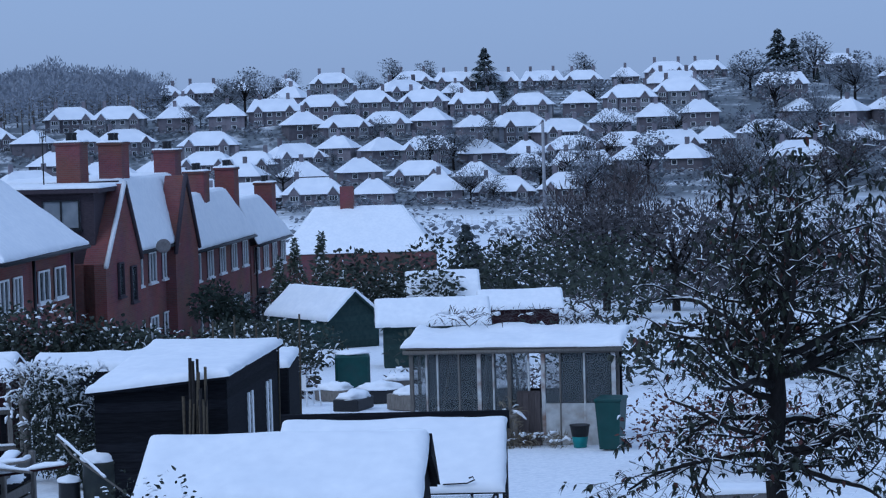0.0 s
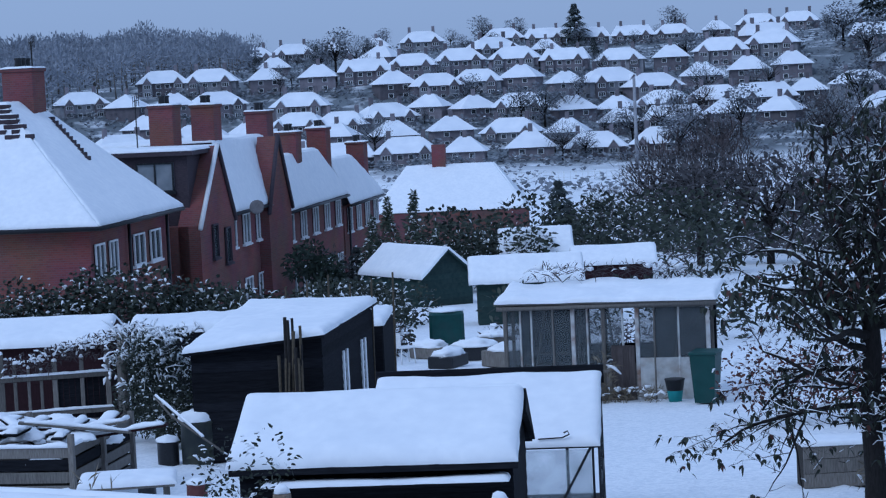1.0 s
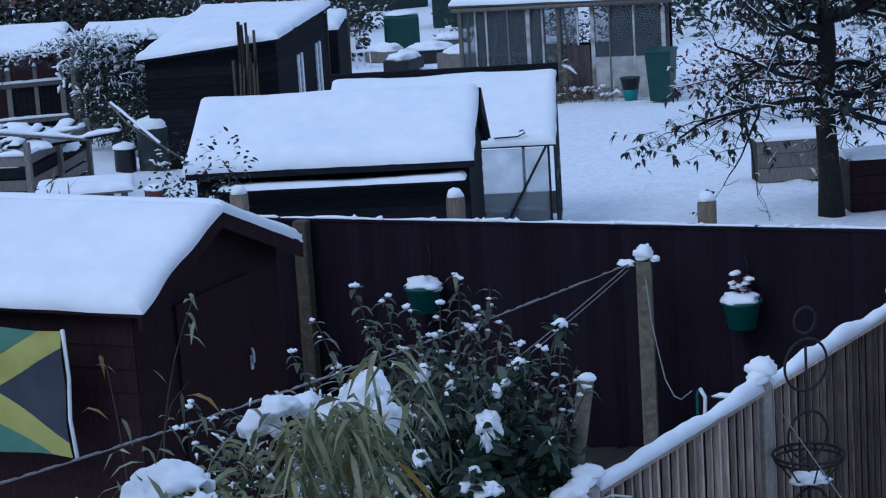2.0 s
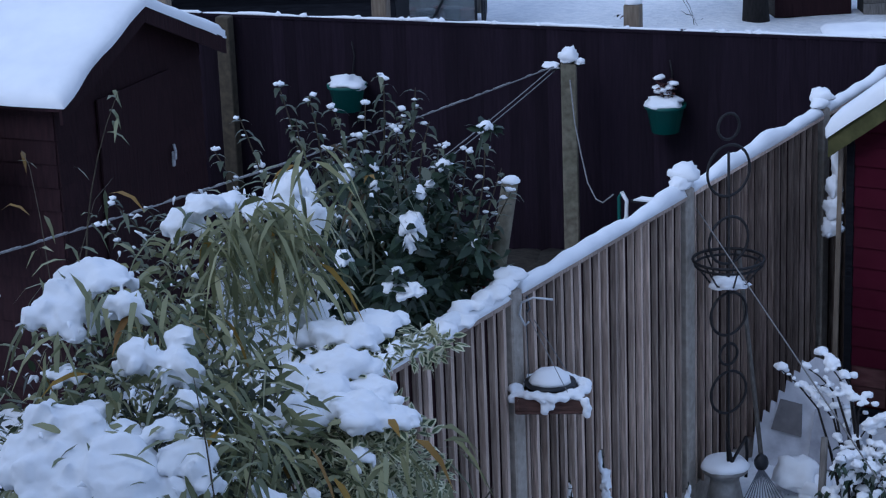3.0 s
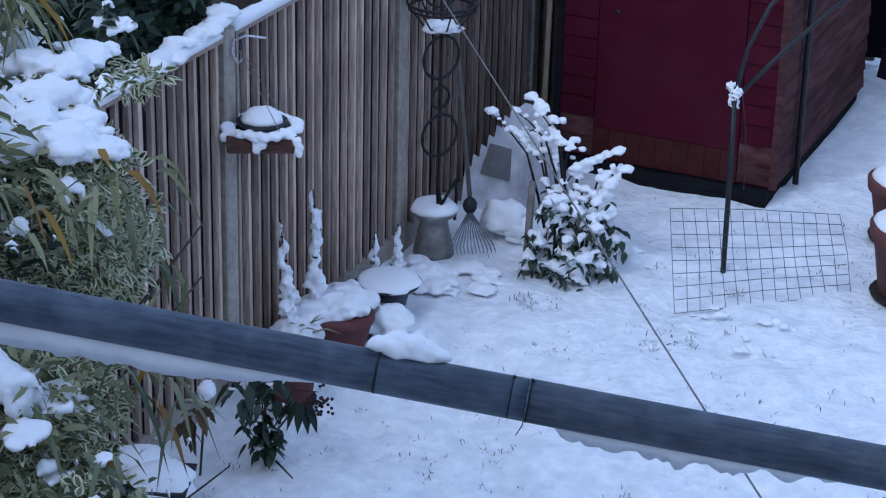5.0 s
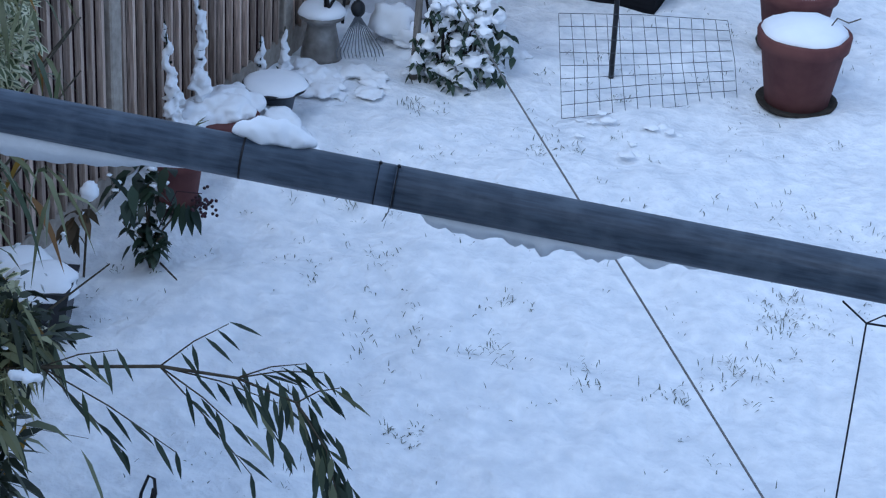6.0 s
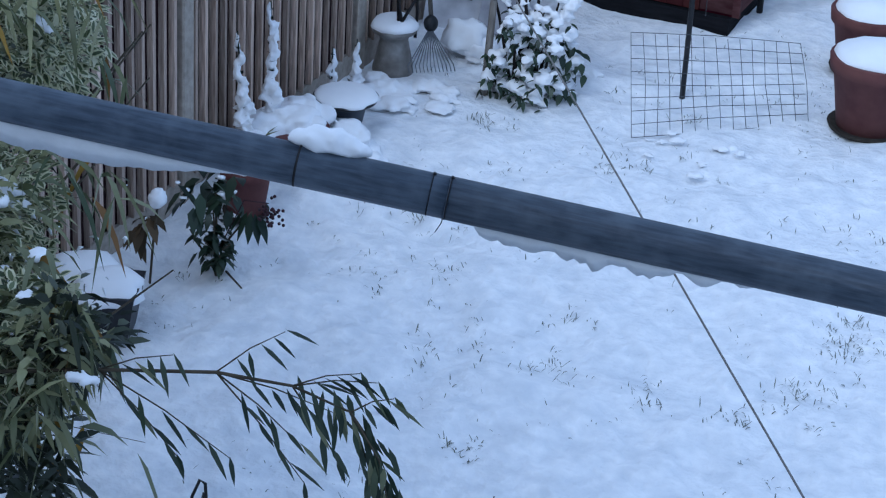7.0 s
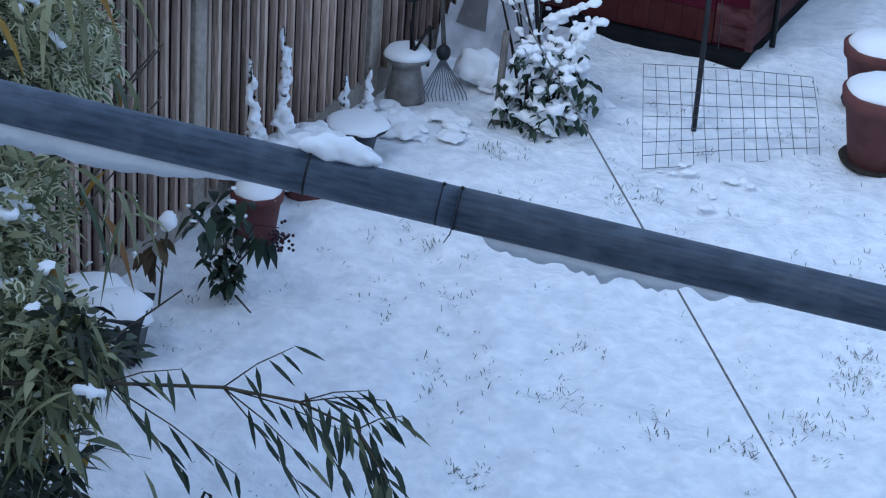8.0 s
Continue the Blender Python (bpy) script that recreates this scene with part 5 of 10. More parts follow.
for k in range(9):
    w2, ln = pk.uniform(0.05, 0.14), pk.uniform(0.5, 1.1)
    m = here(-25.3 + 0.24 * k, 24.3 + pk.uniform(0.0, 1.5), 1.0 + 0.05 * (k % 4), pk.choice((22, 30, -62, -50, 36))) @ pose(0, 0, 0, pk.uniform(-9, 9), pk.uniform(-6, 6), 0)
    r = Mesh()
    r.box(-w2, w2, -ln, ln, -0.018, 0.018, c=0.006)
    single("loose_plank", r, (BLACK_WOOD, GREY_WOOD, SHED_BROWN)[k % 3], "snowy plank lying over the compost bays", "plank", "loose planks", m=m)
    r = Mesh()
    r.strip((0, -ln * 0.9, 0.018), (0, ln * 0.95, 0.018), w2 * 1.7, 0.06, k + 30, 0.06, 0.8)
    single("plank_snow", r, SNOW, "snow lying on a loose plank", "snow", "snow on planks", m=m)
r = Mesh()
r.tube([(0, 0, 0), (0.62, -0.3, -0.26), (2.3, -0.9, -0.72)], [0.018, 0.02, 0.018], 7)
single("leaning_pole", r, GREY_WOOD, "snow-lined pole leaning across a grey drum", "pole", m=here(-25.35, 28.15, 1.22))
r = Mesh()
r.strip((0.05, -0.02, 0.02), (1.6, -0.65, -0.51), 0.05, 0.035, 5, 0.02, 0.5)
single("pole_snow", r, SNOW, "thin line of snow along a leaning pole", "snow", m=here(-25.35, 28.15, 1.22))
tb = thing("wooden_table", "small wooden table under a slab of snow", "table", here(-20.0, 21.6, 0.08, 40))
for x, y in ((-0.5, -0.3), (0.5, -0.3), (0.5, 0.3), (-0.5, 0.3)):
    r = Mesh()
    r.box(x - 0.035, x + 0.035, y - 0.035, y + 0.035, -0.1, 0.70, c=0.006)
    part("leg", r, GREY_WOOD, tb)
r = Mesh()
r.box(-0.62, 0.62, -0.4, 0.4, 0.70, 0.74, c=0.008)
part("tabletop", r, GREY_WOOD, tb)
r = Mesh()
r.blanket((-0.62, -0.4, 0.74), (0.62, -0.4, 0.74), (0.62, 0.4, 0.74), (-0.62, 0.4, 0.74), 0.10, 20, 14, 0.2, 3, 0.1)
part("snow", r, SNOW, tb, "slab of snow")
for i, (x, y, sc, mt) in enumerate(((-25.05, 28.9, 1.0, DRUM_GREY), (-25.5, 28.6, 0.6, PLASTIC_DARK), (-21.55, 24.75, 0.5, TERRACOTTA), (-22.4, 24.6, 0.45, PLASTIC_DARK), (-20.4, 23.8, 0.4, GREY_WOOD))):
    dm = thing("drum", "dark plastic drum with a mound of snow on its lid", "drum", here(x, y, -0.12), "drums and tubs")
    r = Mesh()
    r.lathe([(0.27 * sc, 0), (0.30 * sc, 0.06), (0.31 * sc, 0.42 * sc), (0.30 * sc, 0.8 * sc), (0.32 * sc, 0.83 * sc), (0.28 * sc, 0.86 * sc)], n=18)
    part("body", r, mt, dm)
    r = Mesh()
    r.blob((0, 0, 0.86 * sc), 0.32 * sc, 0.32 * sc, 0.18 * sc, i, 0.2, 0.2)
    part("snow", r, SNOW, dm)
# trellis and post-and-rail fence
tr = thing("trellis_fence", "grey post-and-rail fence with dark boards and snow on its rails", "fence panel", here(-30.55, 31.15, 0, 46))
for k, (x, h2, w2) in enumerate(((-1.05, 1.75, 0.07), (-0.78, 1.55, 0.035), (-0.52, 1.45, 0.03), (-0.28, 1.4, 0.03), (-0.02, 1.55, 0.05), (0.5, 1.6, 0.04), (1.0, 1.7, 0.05))):
    r = Mesh()
    r.box(x - w2, x + w2, -0.03, 0.03, -0.2, h2, c=0.01)
    up = part("upright", r, GREY_WOOD, tr)
    r = Mesh()
    r.blob((x, 0, h2), w2 * 1.1, 0.04, 0.06, k, 0.2, 0.2, False)
    part("snow_cap", r, SNOW, up)
for k in range(9):
    r = Mesh()
    r.box(0.02 + 0.115 * k, 0.125 + 0.115 * k, 0.035, 0.055, -0.2, 1.28 + 0.03 * (k % 3))
    part("board", r, BLACK_WOOD, tr, "dark upright board")
for z in (0.5, 1.2):
    r = Mesh()
    r.box(-1.05, 1.1, -0.055, -0.031, z, z + 0.09, c=0.01)
    part("rail", r, GREY_WOOD, tr)
    r = Mesh()
    r.strip((-1.05, -0.04, z + 0.09), (1.1, -0.04, z + 0.09), 0.05, 0.05, z)
    part("snow", r, SNOW, tr)
for x, y, h2 in ((-29.35, 31.75, 1.95), (-28.6, 30.9, 1.5)):
    r = Mesh()
    r.tube([(0, 0, -0.2), (0.02, 0, h2)], 0.10, 9)
    r.blob((0.02, 0, h2), 0.11, 0.11, 0.1, 1, 0.2, 0.3)
    single("round_post", r, GREY_WOOD, "stout round wooden post capped with snow", "post", "round posts", m=here(x, y))

# low wooden boxes on the snowy plot
for i, (x, y, a, w2, h2, mt) in enumerate(((-13.4, 29.2, 36, 0.48, 0.62, GREY_WOOD), (-11.0, 26.9, 36, 0.5, 0.7, SHED_BROWN), (-9.6, 27.6, 30, 0.9, 0.5, GREY_WOOD), (-8.3, 24.0, 30, 1.2, 0.35, BLACK_WOOD))):
    bx = thing("planter_box", "boarded wooden box with snow along its edge", "planter box", here(x, y, 0, a), "planter boxes")
    for k in range(3):
        r = Mesh()
        r.box(-w2, w2, -0.3, -0.27, h2 * k / 3 + 0.004, h2 * (k + 1) / 3 - 0.004)
        part("board", r, mt, bx)
        r = Mesh()
        r.box(w2 - 0.03, w2, -0.268, 0.3, h2 * k / 3 + 0.004, h2 * (k + 1) / 3 - 0.004)
        part("board", r, mt, bx)
    r = Mesh()
    r.box(-w2 + 0.01, w2 - 0.04, -0.265, 0.29, -0.1, h2 - 0.06)
    part("fill", r, SOIL, bx)
    r = Mesh()
    r.blanket((-w2, -0.3, h2 - 0.02), (w2, -0.3, h2 - 0.02), (w2, 0.3, h2 - 0.02), (-w2, 0.3, h2 - 0.02), 0.07, 14, 10, 0.4, i, 0.08)
    part("snow", r, SNOW, bx)


# ---- street of brick houses ----
ST, SD = Vector((-49.8, 53.0)), Vector((-0.43, 0.903))
SP = Vector((-0.903, -0.43))


def street(s, d, z):
    p = ST + SD * s + SP * d
    return (p.x, p.y, z)


def slab_roof(parent, a, b, c, d, seed):
    r = Mesh()
    lift = Vector((0, 0, 0.08))
    q = [Vector(p) for p in (a, b, c, d)]
    r.prism(q, [p + lift for p in q])
    part("roof_slope", r, TILE_HUNG, parent)
    r = Mesh()
    r.blanket(*[p + lift for p in q], 0.09, 26, 18, 0.5, seed, 0.15, 0.0)
    part("roof_snow", r, SNOW, parent, "snow on the roof slope")


def chimney(parent, s, d, z0, z1, w=0.9, l=1.1, pots=3):
    p = ST + SD * s + SP * d
    m = Matrix.Translation((p.x, p.y, 0)) @ pose(0, 0, 0, 0, 0, 25.5)
    c = Mesh()
    c.box(-w / 2, w / 2, -l / 2, l / 2, z0, z1 - 0.12, m)
    st = part("chimney", c, BRICK, parent, "tall red brick chimney stack")
    c = Mesh()
    c.box(-w / 2 - 0.06, w / 2 + 0.06, -l / 2 - 0.06, l / 2 + 0.06, z1 - 0.12, z1, m, c=0.02)
    part("chimney_cap", c, BRICK_DARK, st)
    c = Mesh()
    c.blanket(*[m @ Vector((x, y, z1)) for x, y in ((-w / 2 - 0.05, -l / 2 - 0.05), (w / 2 + 0.05, -l / 2 - 0.05), (w / 2 + 0.05, l / 2 + 0.05), (-w / 2 - 0.05, l / 2 + 0.05))], 0.06, 8, 8, 0.9, s, 0.1)
    part("chimney_snow", c, SNOW, st)
    for k in range(pots):
        c = Mesh()
        q = m @ Vector((0, -l / 2 + l * (k + 0.5) / pots, z1))
        c.lathe([(0.14, 0), (0.12, 0.28), (0.15, 0.31), (0.15, 0.36), (0.09, 0.38)], Matrix.Translation(q), 10)
        part("chimney_pot", c, PLASTIC_DARK, st, "sooty chimney pot")


def window(parent, centre, along, out, wide, high, panes=2, trim=WHITE, glass=PANE):
    """A framed casement on a wall: along and out are unit plan directions."""
    c, a, o = Vector(centre), Vector((*along, 0)), Vector((*out, 0))
    up = Vector((0, 0, 1))

    def bar(u0, u1, z0, z1, t0, t1, name, material, under):
        m = Mesh()
        low = [c + a * u0 + o * t0 + up * z0, c + a * u1 + o * t0 + up * z0, c + a * u1 + o * t1 + up * z0, c + a * u0 + o * t1 + up * z0]
        m.prism(low, [p + up * (z1 - z0) for p in low])
        return part(name, m, material, under)

    w, h, e = wide / 2, high / 2, 0.06
    win = bar(-w, w, -h, h, 0.0, 0.03, "window", glass, parent)
    for u0, u1, z0, z1 in ((-w, w, h - e, h), (-w, w, -h, -h + e), (-w, -w + e, -h + e, h - e), (w - e, w, -h + e, h - e)):
        bar(u0, u1, z0, z1, 0.031, 0.09, "frame", trim, win)
    for k in range(1, panes):
        x = -w + wide * k / panes
        bar(x - e / 2, x + e / 2, -h + e, h - e, 0.031, 0.08, "frame", trim, win)
    bar(-w - 0.08, w + 0.08, -h - 0.08, -h, 0.0, 0.14, "sill", trim, win)


front = -SP
# hipped house
ha = thing("house", "red brick house with a hipped snow-covered roof", "house")
E0, RZ, GZ = 0.86, 4.95, -5.5
LA, DA = 10.0, 10.5
r = Mesh()
r.prism([street(0.3, 0.3, GZ), street(0.3, DA, GZ), street(LA - 0.3, DA, GZ), street(LA - 0.3, 0.3, GZ)], [street(0.3, 0.3, E0 + 0.05), street(0.3, DA, E0 + 0.05), street(LA - 0.3, DA, E0 + 0.05), street(LA - 0.3, 0.3, E0 + 0.05)])
part("wall", r, BRICK, ha)
a, b, c, d = street(-0.2, -0.2, E0), street(LA, -0.2, E0), street(LA, DA + 0.4, E0), street(-0.2, DA + 0.4, E0)
m1, m2 = street(4.6, 4.5, RZ), street(7.4, 4.5, RZ)
slab_roof(ha, a, b, m2, m1, 1)
slab_roof(ha, d, a, m1, street(4.6, 4.55, RZ), 2)
slab_roof(ha, b, c, street(7.4, 4.55, RZ), m2, 3)
slab_roof(ha, c, d, m1, m2, 4)
r = Mesh()
r.tube([a, b], 0.07, 6)
r.tube([d, a], 0.07, 6)
part("gutter", r, PLASTIC_DARK, ha)
chimney(ha, 6.7, 4.45, RZ - 1.2, 6.2, 1.1, 1.35, 3)
for s, w2, p in ((1.1, 1.0, 2), (2.6, 0.9, 2), (5.6, 1.3, 2), (7.6, 1.3, 2)):
    window(ha, street(s, 0.29, -0.25), SD, front, w2, 1.1, p)
window(ha, street(0.29, 7.3, -0.55), SP, -SD, 1.2, 1.2, 2)
for s in (4.2, 8.9):
    r = Mesh()
    r.tube([street(s, 0.15, E0), street(s, 0.15, GZ)], 0.06, 6)
    part("downpipe", r, PLASTIC_DARK, ha)
# tiles bared where the snow has slid: a stepped line below the stack and a patch by the hip
ht = random.Random(3)
r = Mesh()
SD3, SP3, up3 = SD.to_3d(), SP.to_3d(), Vector((0, 0, 1))
low = [SD3 * x + SP3 * y for x, y in ((-0.12, -0.13), (0.12, -0.13), (0.12, 0.13), (-0.12, 0.13))]
r.prism([p - up3 * 0.1 for p in low], [p + up3 * 0.085 for p in low])
tile = r.make("roof_tile", TILE_HUNG)
for k in range(11):
    t = k / 10
    s2, d2 = 7.05 - 1.2 * t, 3.66 - 1.62 * t
    part("roof_tile", tile, None, ha, m=Matrix.Translation(street(s2, d2, E0 + (d2 + 0.2) * 0.870 + 0.15)))
for k in range(7):
    s2 = 4.35 - 0.2 * k
    d2 = 4.30 - 0.2 * k
    while d2 < 5.0:
        if ht.random() > 0.2 + 0.35 * (k > 4):
            part("roof_tile", tile, None, ha, m=Matrix.Translation(street(s2, d2 + 0.1 * (k % 2), E0 + (s2 + 0.2) * 0.852 + 0.14)))
        d2 += 0.24
r = Mesh()
r.tube([street(3.2, 1.9, 2.1), street(3.2, 1.9, 2.75)], 0.06, 6)
r.tube([street(7.9, 0.6, 1.1), street(7.9, 0.6, 1.7)], 0.06, 6)
part("vent_pipe", r, PLASTIC_DARK, ha)


def terrace(label, s0, s1, r0, r1, eave, ridge, seed, wins):
    """A house with a steep garden-side slope; r0 to r1: the ridge."""
    h = thing("house", label, "house")
    r = Mesh()
    r.prism([street(s0, 0, -7.5), street(s0, 8, -7.5), street(s1, 8, -7.5), street(s1, 0, -7.5)], [street(s0, 0, eave), street(s0, 8, eave), street(s1, 8, eave), street(s1, 0, eave)])
    part("wall", r, BRICK, h)
    r = Mesh()
    r.prism([street(s0, 0.1, eave), street(s0, 8, eave), street(s1, 8, eave), street(s1, 0.1, eave)], [street(r0, 0.75, ridge - 0.15), street(r0, 7, ridge - 0.15), street(r1, 7, ridge - 0.15), street(r1, 0.75, ridge - 0.15)])
    part("roof_core", r, TILE_HUNG, h)
    slab_roof(h, street(s0, -0.35, eave), street(s1, -0.35, eave), street(r1, 0.7, ridge), street(r0, 0.7, ridge), seed)
    slab_roof(h, street(r0, 0.7, ridge), street(r1, 0.7, ridge), street(r1, 7, ridge - 0.1), street(r0, 7, ridge - 0.1), seed + 1)
    r = Mesh()
    r.tube([street(s0, -0.4, eave), street(s1, -0.4, eave)], 0.06, 6)
    part("gutter", r, PLASTIC_DARK, h)
    for i in range(wins):
        s = s0 + (s1 - s0) * (i + 0.5) / wins
        window(h, street(s, -0.01, eave - 0.75), SD, front, 1.1, 1.25, 2)
        window(h, street(s, -0.01, eave - 3.4), SD, front, 1.2, 1.3, 2)
    r = Mesh()
    r.tube([street(s0 + 0.6, -0.15, eave - 0.1), street(s0 + 0.6, -0.15, -7)], 0.06, 6)
    part("downpipe", r, PLASTIC_DARK, h)
    return h


def gable_wall(h, s0, s1, apex, eave, ridge):
    """A brick gable rising above the eaves, with a white verge."""
    r = Mesh()
    ring = [(s0, -7.4), (s1, -7.4), (s1, eave), (apex, ridge), (s0, eave)]
    r.prism([street(s, -0.45, z) for s, z in ring], [street(s, 0.4, z) for s, z in ring])
    g = part("gable", r, BRICK, h, "steep brick gable")
    for a, b in (((s0 - 0.15, eave - 0.1), (apex, ridge + 0.05)), ((apex, ridge + 0.05), (s1 + 0.1, eave - 0.1))):
        r = Mesh()
        r.tube([street(a[0], -0.5, a[1]), street(b[0], -0.5, b[1])], 0.09, 6)
        part("verge", r, WHITE if a[0] < apex - 0.5 and s0 < 12 else TILE_HUNG, g)


b1 = thing("house", "red brick terraced house with a dark dormer and a steep gable", "house")
r = Mesh()
r.prism([street(11.2, 0, -7.5), street(11.2, 8, -7.5), street(16.4, 8, -7.5), street(16.4, 0, -7.5)], [street(11.2, 0, 0.1), street(11.2, 8, 0.1), street(16.4, 8, 0.1), street(16.4, 0, 0.1)])
part("wall", r, BRICK_DARK, b1)
gable_wall(b1, 11.2, 16.4, 14.2, 0.1, 3.0)
window(b1, street(13.2, -0.46, -0.6), SD, front, 0.75, 1.3, 1, TILE_HUNG)
window(b1, street(15.1, -0.46, -0.9), SD, front, 0.8, 1.4, 1, TILE_HUNG)
r = Mesh()
bx = [street(11.9, 0.1, 0.0), street(15.0, 0.1, 0.0), street(15.0, 7.6, 0.0), street(11.9, 7.6, 0.0)]
r.prism(bx, [(x, y, 2.75) for x, y, _ in bx])
dm = part("dormer", r, TILE_HUNG, b1, "dark tile-hung box dormer")
bx2 = [street(11.6, -0.2, 2.75), street(15.4, -0.2, 2.75), street(15.4, 7.9, 2.75), street(11.6, 7.9, 2.75)]
r = Mesh()
r.prism(bx2, [(x, y, 2.92) for x, y, _ in bx2])
part("dormer_roof", r, TILE_HUNG, dm)
r = Mesh()
r.blanket(*[(x, y, 2.92) for x, y, _ in bx2], 0.12, 16, 12, 0.3, 2, 0.2)
part("dormer_snow", r, SNOW, dm)
window(b1, street(11.89, 1.35, 1.95), SP, -SD, 1.45, 1.1, 2, PLASTIC_DARK, PANE_PALE)
b2 = terrace("red brick terraced house with a steep snow-covered roof", 16.5, 23.4, 18.0, 28.6, 0.15, 2.95, 31, 3)
gable_wall(b2, 22.4, 26.7, 24.55, -0.1, 3.02)
b3 = terrace("red brick terraced house with a broad snowy roof", 26.9, 40.2, 28.6, 38.0, -0.45, 1.9, 41, 5)
b4 = terrace("red brick terraced house further down the street", 40.6, 50.2, 40.6, 46.5, -1.0, 1.25, 51, 4)
for h, s, d, z0, z1 in ((b1, 15.9, 2.0, 1.0, 4.62), (b2, 19.2, 1.2, 1.0, 4.55), (b2, 27.2, 0.9, 0.8, 4.1), (b3, 32.8, 0.9, 0.5, 3.0), (b3, 39.6, 0.9, 0.3, 3.0), (b4, 49.4, 0.9, -1.5, 1.95)):
    chimney(h, s, d, z0, z1, 0.95, 1.2, 2)
# aerials on the stacks
for q, hi, n in ((street(7.0, 4.2, 6.0), 1.15, 5), (street(14.0, 2.6, 2.6), 2.3, 4)):
    q = Vector(q)
    ae = thing("television_aerial", "thin dark television aerial on a mast", "aerial", pose(0, 0, 0), "aerials")
    r = Mesh()
    r.tube([q, q + Vector((0, 0, hi))], 0.025, 6)
    part("mast", r, IRON, ae)
    r = Mesh()
    a, b = q + Vector((-0.25, 0.15, hi - 0.08)), q + Vector((0.45, -0.3, hi - 0.02))
    r.tube([a, b], 0.018, 5)
    part("boom", r, IRON, ae)
    for k in range(n):
        o = a.lerp(b, k / (n - 1))
        r = Mesh()
        r.tube([o + Vector((0, 0, -0.22)), o + Vector((0, 0, 0.2))], 0.012, 4)
        part("element", r, IRON, ae)
# vent pipes through the roofs
for s1, d1, z0, z1 in ((6.2, 3.0, 0.5, 2.2), (11.3, 1.6, -0.3, 0.9), (23.6, 1.6, 1.0, 2.9), (30.5, 1.6, 0.3, 1.9), (36.0, 1.8, 0.3, 1.7), (45.0, 1.6, -1.0, 0.6)):
    r = Mesh()
    r.tube([street(s1, d1, z0), street(s1, d1, z1)], 0.06, 8)
    r.tube([street(s1, d1, z1), street(s1, d1, z1 + 0.12)], 0.085, 8)
    single("vent_pipe", r, PLASTIC_DARK, "short black vent pipe through the snowy roof", "vent pipe", "vent pipes")
# satellite dish
sd = thing("satellite_dish", "grey satellite dish on the house wall", "dish", Matrix.Translation(street(18.7, -0.85, 0.3)) @ pose(0, 0, 0, 70, 0, 30) @ Matrix.Scale(0.72, 4))
r = Mesh()
r.lathe([(0.02, 0), (0.2, 0.03), (0.42, 0.12), (0.40, 0.14), (0.18, 0.05), (0.02, 0.02)], n=20)
part("reflector", r, SLATE, sd)
r = Mesh()
r.tube([(0, 0, 0), (0, 0.5, -0.3)], 0.03, 6)
part("arm", r, IRON, sd)

# hipped bungalow across the end of the street
fh = thing("house", "brick house with a broad hipped snow-covered roof", "house")
FP = [(-85.6, 117.2), (-77.0, 122.6), (-81.6, 130.0), (-90.2, 124.6)]
r = Mesh()
r.prism([(x, y, -8) for x, y in FP], [(x, y, -3.5) for x, y in FP])
part("wall", r, BRICK_DARK, fh)
rz = -0.7
ra, rb = (-86.2, 122.2, rz), (-81.3, 125.2, rz)
q = [(x, y, -3.55) for x, y in FP]
slab_roof(fh, q[0], q[1], rb, ra, 3)
slab_roof(fh, q[1], q[2], (-81.3, 125.25, rz), rb, 5)
slab_roof(fh, q[2], q[3], ra, rb, 7)
slab_roof(fh, q[3], q[0], ra, (-86.2, 122.25, rz), 9)
c = Mesh()
c.box(-0.45, 0.45, -0.45, 0.45, -2, 0.75, Matrix.Translation((-84.4, 123.4, 0)) @ pose(0, 0, 0, 0, 0, 30))
part("chimney", c, BRICK, fh)


